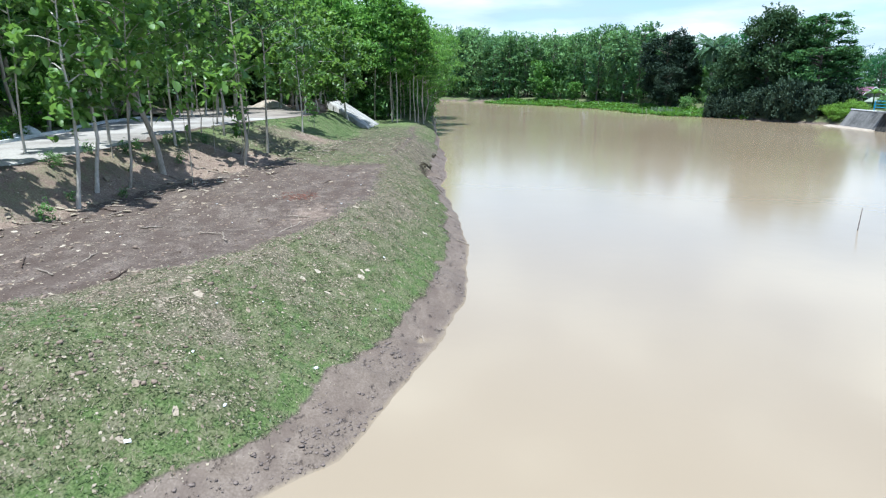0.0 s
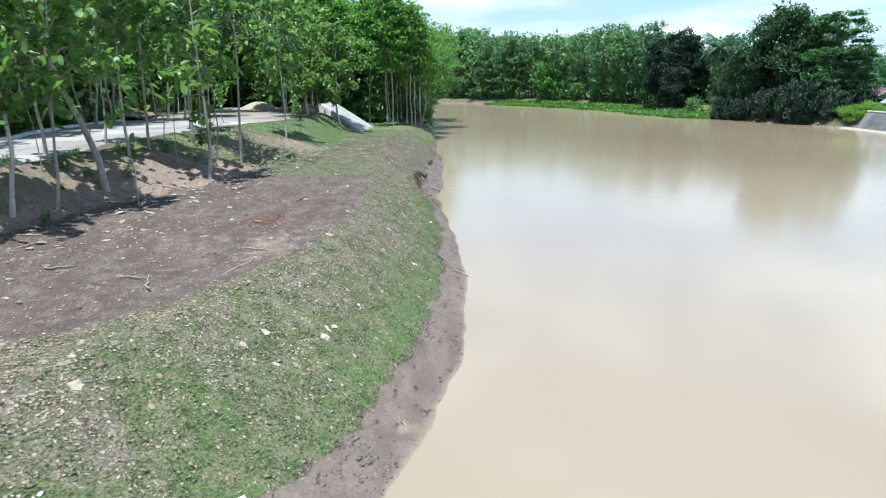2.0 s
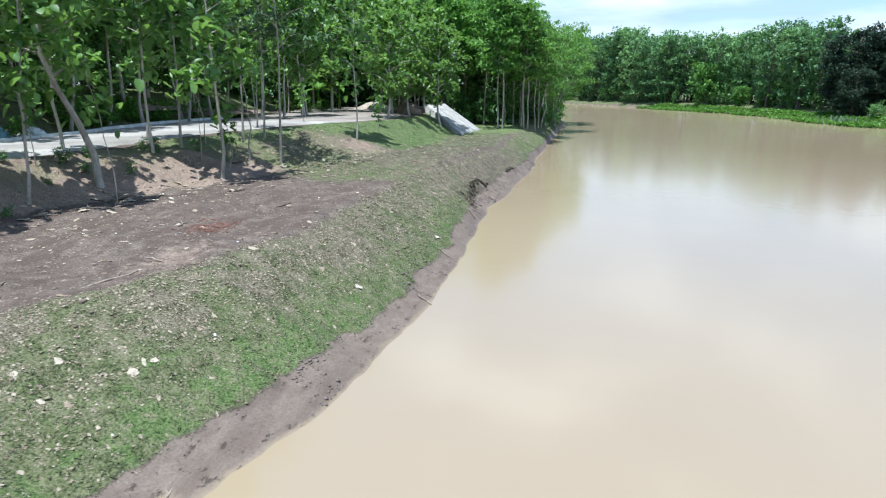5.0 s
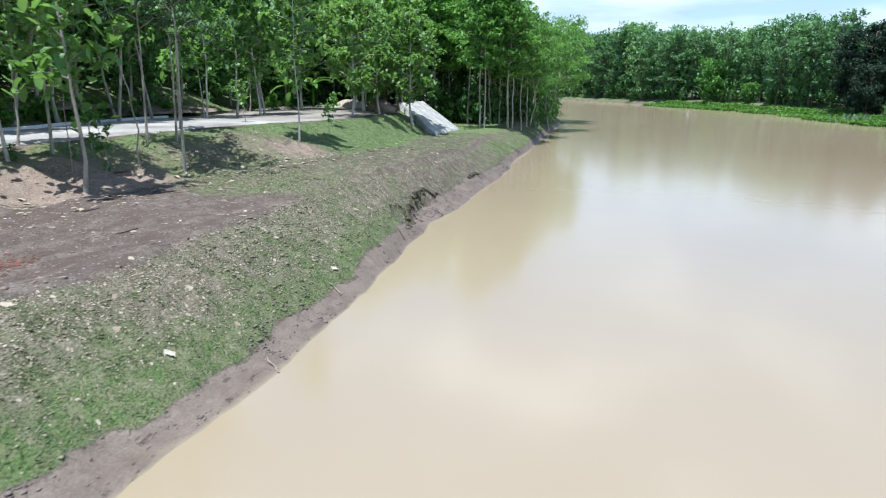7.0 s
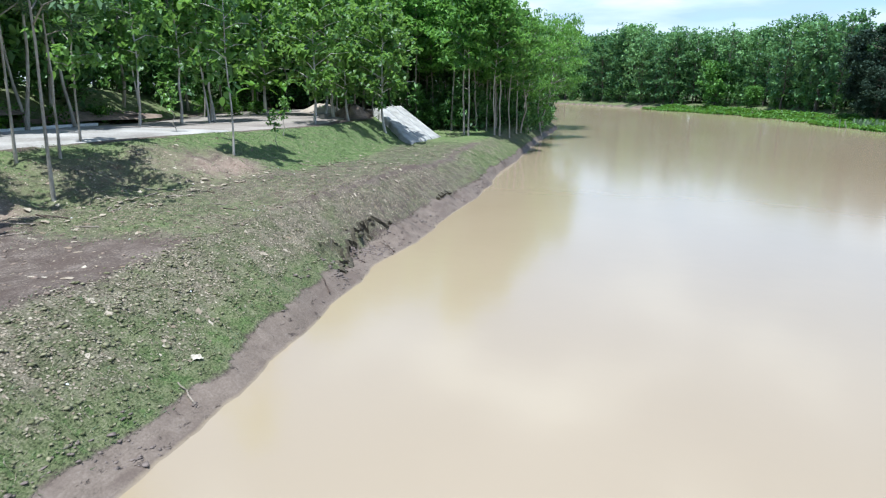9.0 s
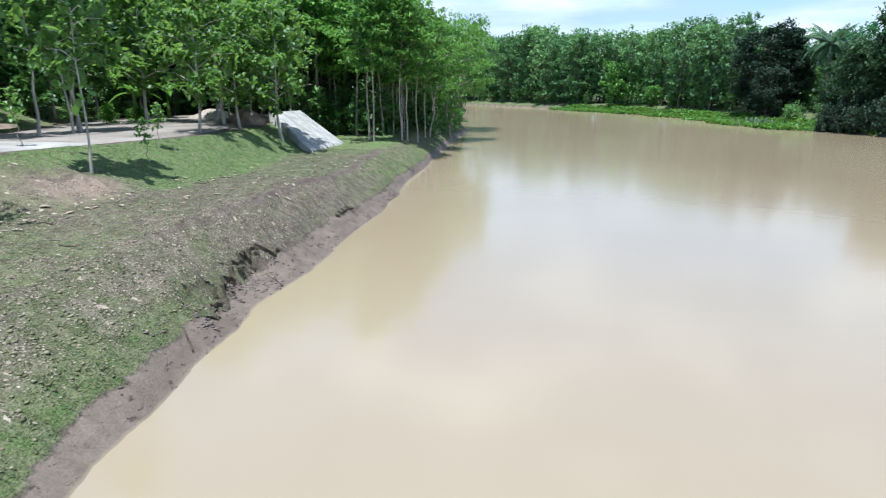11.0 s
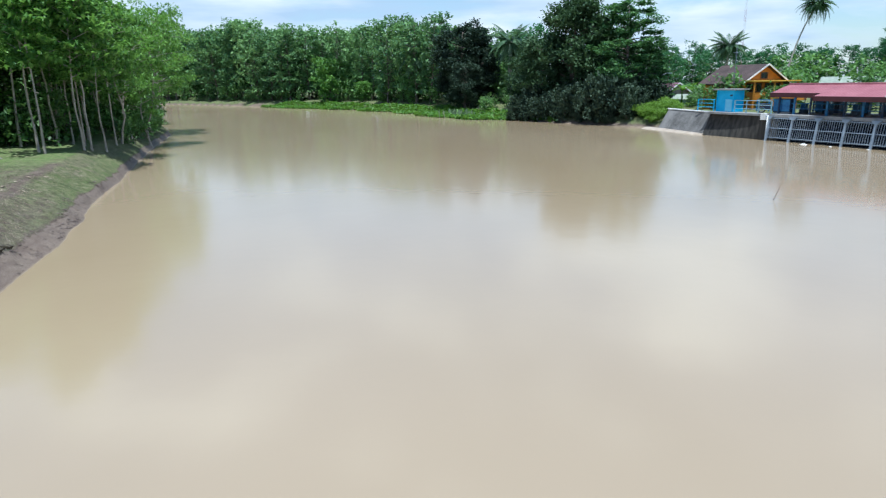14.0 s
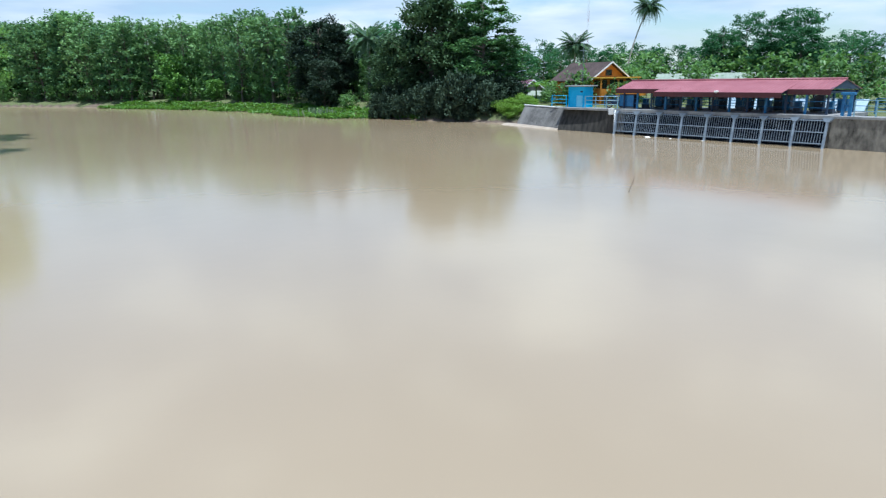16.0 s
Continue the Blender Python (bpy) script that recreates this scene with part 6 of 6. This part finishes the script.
def flakes(x, y, rng, r0, r1):
    """Flat irregular scraps that lie on the ground, slightly curled up."""
    n = len(x)
    a = rng.uniform(0, math.tau, (n, 1)) + np.array([[0, 1.3, 2.5, 3.8, 5.1]]) + rng.uniform(-0.3, 0.3, (n, 5))
    r = (r0 + (r1 - r0) * rng.uniform(0, 1, (n, 1)) ** 2.2) * rng.uniform(0.55, 1.25, (n, 5))
    turn, squash = rng.uniform(0, math.tau, (n, 1)), rng.uniform(0.45, 1.0, (n, 1))
    px, py = r * np.cos(a), r * np.sin(a) * squash
    vx, vy = x[:, None] + px * np.cos(turn) - py * np.sin(turn), y[:, None] + px * np.sin(turn) + py * np.cos(turn)
    vz = land(vx.ravel(), vy.ravel())[0] + 0.005 + rng.uniform(0, 0.008, n * 5)
    k = np.arange(n)[:, None] * 5
    f = np.concatenate([k + np.array([[0, 1, 2]]), k + np.array([[0, 2, 3]]), k + np.array([[0, 3, 4]])], 1).reshape(-1, 3)
    return np.stack([vx.ravel(), vy.ravel(), vz], -1), f


rng = np.random.default_rng(5)
x, y, s = bank_spots(rng, 380000, 4.5, 58, 0.5, 12.5)
z, tf, md, cl, dry = land(x, y)
ok = rng.uniform(0, 1, len(x)) < tf * np.clip(1.0 - 1.15 * dry, 0.06, 1)
x, y, z = x[ok], y[ok], z[ok]
n = len(x)
h, w, a = rng.uniform(0.015, 0.06, n), rng.uniform(0.006, 0.014, n), rng.uniform(0, math.tau, n)
bend = rng.normal(0, 0.05, (n, 2))
base = np.stack([x, y, z - 0.01], -1)
side = np.stack([np.cos(a), np.sin(a), np.zeros(n)], -1) * w[:, None]
tip = base + np.concatenate([bend, h[:, None]], 1)
v = np.stack([base - side, base + side, tip], 1).reshape(-1, 3)
tagged(new("grass", mesh_np("grass", v, np.arange(3 * n).reshape(-1, 3), M_GRASS)), "short patchy green grass on the river bank", "grass", kind="stuff")

x, y, s = bank_spots(rng, 260000, 4.5, 60, 0.9, 12.0)
z, tf, md, cl, dry = land(x, y)
ok = rng.uniform(0, 1, len(x)) < np.where(tf > 0.3, np.clip(1.15 * dry - 0.10, 0.06, 0.9), np.where(cl > 0.3, np.clip(0.30 + 0.7 * value_noise(x * 0.7, y * 0.7, 55), 0.06, 0.9), 0.06))
x, y, z = x[ok], y[ok], z[ok]
v, f = flakes(x, y, rng, 0.012, 0.034)
tagged(new("leaf_litter", mesh_np("leaf_litter", v, f, M_LITTER)), "scattered dry brown leaves on the bank", "leaf litter", kind="stuff")


x, y, s = bank_spots(rng, 52000, 4.5, 46, 0.9, 7.0)
z, tf, md, cl, dry = land(x, y)
ok = rng.uniform(0, 1, len(x)) < np.where(tf > 0.3, np.clip(0.25 + 0.7 * dry, 0.1, 0.9), 0.05)
x, y = x[ok], y[ok]
n, a, ln = len(x), rng.uniform(0, math.tau, int(ok.sum())), rng.uniform(0.05, 0.14, int(ok.sum()))
ex, ey, wx, wy = x + ln * np.cos(a), y + ln * np.sin(a), -0.0035 * np.sin(a), 0.0035 * np.cos(a)
zs = [land(x, y)[0] + 0.012, land(ex, ey)[0] + 0.016]
v = np.stack([np.stack([x - wx, y - wy, zs[0]], -1), np.stack([x + wx, y + wy, zs[0]], -1), np.stack([ex, ey, zs[1]], -1)], 1).reshape(-1, 3)
tagged(new("dry_straw", mesh_np("dry_straw", v, np.arange(3 * n).reshape(-1, 3), M_LITTER)), "dry tan straw lying between the grass", "straw", kind="stuff")

# large fallen leaves: thick at the slope's foot, thinner over the track and the turf
y = rng.uniform(7, 38, 900)
s = np.where(rng.uniform(0, 1, 900) < 0.45, np.interp(y, [7, 20, 28, 38], [8.6, 8.2, 7.6, 7.0]) + rng.normal(0, 0.8, 900), rng.uniform(1.2, 10.5, 900))
x = shore(y) - s
v, f = flakes(x, y, rng, 0.03, 0.11)
tagged(new("fallen_leaves", mesh_np("fallen_leaves", v, f, M_LEAF_DRY)), "large curled pale brown teak leaves on the ground", "fallen leaves", kind="stuff")
x, y = -4.5 + rng.normal(0, 0.26, 420), 19.6 + rng.normal(0, 0.42, 420)
v, f = flakes(x, y, rng, 0.02, 0.07)
tagged(new("red_soil", mesh_np("red_soil", v, f, M_RED_SOIL)), "smear of crumbled red soil on the earth track", "soil", kind="stuff")


# lumps of wet mud along the water's edge
def lump_mesh(name, n, spots, sizes, mat, seed, flat=0.6):
    rng = np.random.default_rng(seed)
    t = (1 + 5 ** 0.5) / 2
    ico = np.array([(-1, t, 0), (1, t, 0), (-1, -t, 0), (1, -t, 0), (0, -1, t), (0, 1, t), (0, -1, -t), (0, 1, -t), (t, 0, -1), (t, 0, 1), (-t, 0, -1), (-t, 0, 1)]) / 1.9
    tri = np.array([(0, 11, 5), (0, 5, 1), (0, 1, 7), (0, 7, 10), (0, 10, 11), (1, 5, 9), (5, 11, 4), (11, 10, 2), (10, 7, 6), (7, 1, 8), (3, 9, 4), (3, 4, 2), (3, 2, 6), (3, 6, 8), (3, 8, 9), (4, 9, 5), (2, 4, 11), (6, 2, 10), (8, 6, 7), (9, 8, 1)])
    v = ico[None] * rng.uniform(0.6, 1.25, (n, 12, 1)) * sizes[:, None, None] * np.array([1, 1, flat])
    a = rng.uniform(0, math.tau, n)
    rot = np.stack([np.stack([np.cos(a), -np.sin(a), 0 * a], -1), np.stack([np.sin(a), np.cos(a), 0 * a], -1), np.stack([0 * a, 0 * a, 1 + 0 * a], -1)], 1)
    stretch = np.stack([rng.uniform(0.7, 1.9, n), rng.uniform(0.7, 1.2, n), np.ones(n)], -1)
    v = np.einsum("nij,nkj->nki", rot, v * stretch[:, None]) + spots[:, None]
    f = (tri[None] + 12 * np.arange(n)[:, None, None]).reshape(-1, 3)
    return mesh_np(name, v.reshape(-1, 3), f, mat, True)


x, y, s = bank_spots(rng, 9000, 5, 60, 0.06, 0.95)
ok = value_noise(x * 0.9, y * 0.9, 41) + 0.5 * value_noise(x * 3, y * 3, 42) > 0.14
x, y = x[ok], y[ok]
tagged(new("mud_lumps", lump_mesh("mud_lumps", len(x), np.stack([x, y, land(x, y)[0]], -1), 0.006 + 0.050 * rng.uniform(0, 1, len(x)) ** 3.0 * np.interp(y, [8, 30], [0.8, 1.3]), M_CLOD, 1, 0.22)), "small lumps of wet brown mud at the water's edge", "mud", kind="stuff")
x, y, s = bank_spots(rng, 3600, 5, 44, 2.6, 11.0)
tagged(new("earth_clods", lump_mesh("earth_clods", len(x), np.stack([x, y, land(x, y)[0]], -1), 0.012 + 0.045 * rng.uniform(0, 1, len(x)) ** 2, M_SOIL, 2)), "dry crumbs and clods of earth on the track", "earth", kind="stuff")
# trampled turf: knobs of earth and root standing out of the sward
def knob_mesh(name, x, y, z, size, mat, rng, flat):
    """Many small uneven eight-sided lumps."""
    n = len(x)
    octa = np.array([(1, 0, 0), (0, 1, 0), (-1, 0, 0), (0, -1, 0), (0, 0, 1), (0, 0, -1)], float)
    v = octa[None] * rng.uniform(0.55, 1.3, (n, 6, 1)) + rng.normal(0, 0.18, (n, 6, 3))
    v = v * size[:, None, None] * np.stack([rng.uniform(0.8, 1.6, n), rng.uniform(0.7, 1.2, n), np.full(n, flat)], -1)[:, None]
    a = rng.uniform(0, math.tau, n)
    c, sn = np.cos(a)[:, None], np.sin(a)[:, None]
    v = np.stack([v[:, :, 0] * c - v[:, :, 1] * sn + x[:, None], v[:, :, 0] * sn + v[:, :, 1] * c + y[:, None], v[:, :, 2] + z[:, None]], -1)
    tri = np.array([(0, 1, 4), (1, 2, 4), (2, 3, 4), (3, 0, 4), (1, 0, 5), (2, 1, 5), (3, 2, 5), (0, 3, 5)])
    return mesh_np(name, v.reshape(-1, 3), (tri[None] + 6 * np.arange(n)[:, None, None]).reshape(-1, 3), mat)


x, y, s = bank_spots(rng, 62000, 6, 47, 0.6, 7.0)
z, tf, md, cl, dry = land(x, y)
cobbled = smooth01(20, 24, y) * (1 - 0.7 * smooth01(28, 31, y)) * (1 - smooth01(34, 40, y)) * smooth01(0.7, 1.3, s) * (1 - smooth01(2.8, 3.6, s))
knobbly = np.clip(0.16 + 0.35 * dry + 0.7 * value_noise(x * 0.45, y * 0.45, 51), 0.04, 0.8) * (tf > 0.3) * (0.35 + 0.65 * smooth01(9, 18, y))
ok = rng.uniform(0, 1, len(x)) < np.maximum(0.62 * knobbly, 0.36 * cobbled)
x, y, z, big = x[ok], y[ok], z[ok], cobbled[ok]
M_KNOB = leaf_material("trampled_sod", (0.112, 0.118, 0.050), (0.40, 0.355, 0.225), (0.2, 0.2, 0.1), 0.02, 0.95, 0.1)
tagged(new("turf_knobs", knob_mesh("turf_knobs", x, y, z + 0.004, (0.012 + 0.036 * rng.uniform(0, 1, len(x)) ** 1.7) * (1 + 0.35 * big), M_KNOB, rng, 0.42)), "trampled knobs of dry turf standing out of the bank", "turf", kind="stuff")
# crumbs of mud below the slump, and the turf blocks breaking away above it
y = rng.uniform(31.2, 36.2, 220)
s = 0.9 - np.abs(rng.normal(0, 0.3, 220))
x = shore(y) - s
tagged(new("slump_crumbs", lump_mesh("slump_crumbs", 220, np.stack([x, y, land(x, y)[0] + 0.005], -1), 0.012 + 0.05 * rng.uniform(0, 1, 220) ** 2, M_CLOD, 3)), "dark crumbs of mud below the slumped turf", "mud", kind="stuff")
M_SOD = plain("dark_sod", (0.020, 0.016, 0.011), (0.12, 0.10, 0.062), 4.0, 0.95, 0, 0.8, 0.03, 30)


def sod_mesh(seed, w, d, h):
    """A ragged block of turf, thicker at the back, undercut at the front."""
    rng, top, n = random.Random(seed), [], 6
    for i in range(n + 1):
        q = i / n
        r = rng.uniform(-0.05, 0.05)
        top.append((-d / 2, w * (q - 0.5), 0.0))
        top.append((d / 2 + r, w * (q - 0.5) + rng.uniform(-0.02, 0.02), -0.03 + rng.uniform(-0.02, 0.02)))
    low = [(x * (0.55 if x > 0 else 1.0), y, z - h) for x, y, z in top]
    m = len(top)
    f = []
    for i in range(n):
        a, b, c, e = 2 * i, 2 * i + 1, 2 * i + 3, 2 * i + 2
        f += [(a, b, c, e), (m + e, m + c, m + b, m + a), (b, m + b, m + c, c), (e, m + e, m + a, a)]
    f += [(0, m, m + 1, 1), (m - 2, m - 1, 2 * m - 1, 2 * m - 2)]
    return Shape().add(top + low, f).mesh("sod", M_SOD)


SODS = [sod_mesh(i, 0.16 + 0.04 * i, 0.14 + 0.02 * i, 0.10) for i in range(4)]
rs = random.Random(4)


def scarp_line(y):
    return float(np.interp(y, [31.5, 32.1, 33.8, 34.7, 35.5, 36.0, 36.6], [0.50, 0.66, 0.88, 1.18, 1.32, 1.10, 0.80])) + 0.07 * math.sin(y * 9.0) + 0.05 * math.sin(y * 23.0 + 1.0)


sh = Shape()
ys = np.arange(31.7, 36.5, 0.07)
for a, b in zip(ys[:-1], ys[1:]):
    if rs.random() < 0.10:
        continue
    low, high = [], []
    for y in (float(a), float(b)):
        x = float(shore(np.array(y))) - scarp_line(y)
        fade = min(1.0, (y - 31.6) / 0.5, (36.6 - y) / 0.6)
        top = height_at(x - 0.10, y) + 0.035 * fade + rs.uniform(-0.015, 0.015)
        high.append((x + rs.uniform(-0.02, 0.02), y, top))
        low.append((x - 0.05, y, top - (0.13 + 0.11 * rs.random()) * fade - 0.02))
    back = [(p[0] - 0.14, p[1], p[2] - 0.04) for p in high] + [(p[0] - 0.16, p[1], p[2] - 0.06) for p in low]
    sh.add([low[0], low[1], high[1], high[0], back[0], back[1], back[3], back[2]], [(0, 1, 2, 3), (3, 2, 5, 4), (7, 6, 1, 0), (0, 3, 4, 7), (1, 6, 5, 2), (4, 5, 6, 7)])
tagged(new("slump_scarp", sh.mesh("slump_scarp", M_SOD)), "ragged dark edge of turf where the bank has slumped", "bank edge", kind="structure")
for k in range(22):
    y = 31.9 + 0.2 * k + rs.uniform(-0.08, 0.08)
    x = float(shore(np.array(y))) - scarp_line(y) + rs.uniform(0.0, 0.22)
    sod = new("turf_block", SODS[k % 4])
    sod.matrix_basis = pose(x, y, height_at(x, y) + 0.05, rs.uniform(-14, 14), 16 + rs.uniform(-12, 26), rs.uniform(-60, 60)) @ Matrix.Diagonal((0.8, 0.8, 0.8, 1))
    tagged(sod, "dark block of turf breaking off the bank edge", "turf", "turf blocks at the slump")
for k in range(5):
    y = 42.3 + 0.4 * k
    x = float(shore(np.array(y))) - 0.8
    sod = new("turf_block", SODS[(k + 1) % 4])
    sod.matrix_basis = pose(x, y, height_at(x - 0.15, y), 0, 14, rs.uniform(-25, 25))
    tagged(sod, "dark block of turf breaking off the bank edge", "turf", "turf blocks at the slump")


# ---- single things lying on the bank ----
def lying(name, x, y, data, label, category, group, turn, lift=0.0, tilt=0.0):
    ob = new(name, data)
    e = 0.25
    hx, hy = (height_at(x + e, y) - height_at(x - e, y)) / (2 * e), (height_at(x, y + e) - height_at(x, y - e)) / (2 * e)
    up = Vector((-hx, -hy, 1)).normalized()
    ob.matrix_basis = Matrix.Translation((x, y, height_at(x, y) + lift)) @ up.to_track_quat("Z", "Y").to_matrix().to_4x4() @ pose(0, 0, 0, 0, tilt, turn)
    return tagged(ob, label, category, group)


def stick_mesh(seed, length, r, mat):
    rng = random.Random(seed)
    pts = [(length * (i / 5 - 0.5), rng.uniform(-0.05, 0.05) * length, r * 0.6 + rng.uniform(0, 0.02)) for i in range(6)]
    sh = Shape().tube(pts, [r * rng.uniform(0.7, 1.1) * (1 - 0.09 * i) for i in range(6)], 6)
    sh.tube([pts[3], (pts[3][0] + length * 0.16, pts[3][1] + length * 0.13, pts[3][2] + 0.04)], [r * 0.5, r * 0.25], 5)
    return sh.mesh("stick", mat, True)


def scrap_mesh(seed, size, mat):
    """A crumpled sheet with thickness."""
    rng, sh, n = random.Random(seed), Shape(), 5
    top = [(size * (i / n - 0.5) * rng.uniform(0.8, 1.1), size * 0.6 * (j / n - 0.5) * rng.uniform(0.8, 1.1), rng.uniform(0.0, 0.22) * size) for j in range(n + 1) for i in range(n + 1)]
    m = n + 1
    q = [(j * m + i, j * m + i + 1, (j + 1) * m + i + 1, (j + 1) * m + i) for j in range(n) for i in range(n)]
    k = len(top)
    sh.add(top + [(x, y, z - 0.006) for x, y, z in top], q + [tuple(k + i for i in reversed(f)) for f in q])
    return sh.mesh("scrap", mat, True)


STICKS = [stick_mesh(i, 0.55, 0.022, M_WOOD if i % 3 else M_DWOOD) for i in range(6)]
SCRAPS = [scrap_mesh(i, 0.035 + 0.009 * i, M_PLASTIC) for i in range(4)]


def husk_mesh(seed, size):
    """A dry fallen leaf: a pointed oval with thickness, buckled along its rib."""
    rng, top, n = random.Random(seed), [], 7
    for i in range(n):
        q = i / (n - 1)
        w = size * 0.30 * math.sin(math.pi * (0.06 + 0.9 * q)) ** 0.8
        rib = 0.05 * size * math.sin(q * math.pi)
        for side in (-1, 0, 1):
            top.append((size * (q - 0.5), side * w * rng.uniform(0.75, 1.15), 0.012 + rib + (rng.uniform(0.0, 0.10) * size if side else 0.0)))
    quads = [(3 * i + j, 3 * i + 3 + j, 3 * i + 4 + j, 3 * i + 1 + j) for i in range(n - 1) for j in (0, 1)]
    k = len(top)
    return Shape().add(top + [(x, y, z - 0.008) for x, y, z in top], quads + [tuple(k + i for i in reversed(f)) for f in quads]).mesh("husk", M_LITTER, True)


HUSKS = [husk_mesh(20 + i, 0.12 + 0.035 * i) for i in range(5)]
rs = random.Random(12)
for k in range(70):
    y = 8 + 36 * rs.random() ** 1.1
    toe_s = float(np.interp(y, TOE_Y, TOE_S))
    s = rs.uniform(toe_s - 1.2, toe_s + 0.2) if k % 2 else rs.uniform(4.0, toe_s)
    lying("dead_branch", float(shore(np.array(y))) - s, y, STICKS[k % 6], "short dead branch lying on the bare earth", "branch", "dead branches on the track", rs.uniform(0, 360))
for k in range(34):
    y = 6 + 40 * rs.random() ** 1.3
    s = rs.uniform(1.2, 8)
    lying("plastic_scrap", float(shore(np.array(y))) - s, y, SCRAPS[k % 4], "small crumpled scrap of white plastic on the bank", "rubbish", "plastic scraps on the bank", rs.uniform(0, 360), 0.01)
for k in range(230):
    y = 8 + 48 * rs.random()
    toe_s = float(np.interp(y, TOE_Y, TOE_S))
    s = rs.uniform(toe_s - (1.6 if y < 36 else 5.0), toe_s + 0.6)
    lying("fallen_leaf", float(shore(np.array(y))) - s, y, HUSKS[k % 5], "large dry fallen teak leaf on the ground", "leaf", "large fallen leaves", rs.uniform(0, 360), 0.01)
for k in range(7):
    y = 10 + 26 * rs.random()
    lying("driftwood", float(shore(np.array(y))) - rs.uniform(0.15, 0.6), y, STICKS[k % 6], "piece of driftwood lying on the wet mud", "driftwood", "driftwood on the mud", 70 + rs.uniform(-30, 30))

M_CARD = plain("pale_cardboard", (0.42, 0.36, 0.27), (0.68, 0.61, 0.49), 6.0, 0.9)
bag, card = scrap_mesh(50, 0.09, M_PLASTIC), scrap_mesh(51, 0.20, M_CARD)
for x, y, c in ((-2.16, 9.87, "crumpled white plastic bag on the grass"), (-4.1, 7.3, "crumpled white plastic bag on the grass"), (-0.58, 19.4, "pale cardboard scrap on the grass slope"), (-0.27, 25.3, "pale cardboard scrap on the grass slope")):
    lying("plastic_bag" if "bag" in c else "cardboard_scrap", x, y, bag if "bag" in c else card, c, "rubbish", "litter on the slope", x * 90, 0.01)
LOG = stick_mesh(71, 1.7, 0.045, M_DWOOD)
lying("fallen_branch", -9.05, 28.05, LOG, "dark crooked fallen branch at the foot of the slope", "branch", "", 20)
POLES = [stick_mesh(72 + i, 0.9 + 0.2 * i, 0.024, M_WOOD) for i in range(2)]
for k, (x, y, a) in enumerate(((-5.11, 14.31, 5), (-3.91, 15.62, 35), (-3.86, 16.84, 15))):
    lying("pale_stick", x, y, POLES[k % 2], "pale weathered stick lying on the earth track", "stick", "sticks on the track", a)
for k in range(14):
    lying("paper_scrap", -7.75 + rs.uniform(-0.9, 0.9), 21.8 + rs.uniform(-0.7, 0.7), card if k % 3 == 0 else SCRAPS[k % 4], "pale scrap of paper among leaves at the foot of the slope", "rubbish", "paper scraps at the slope's foot", rs.uniform(0, 360), 0.01)
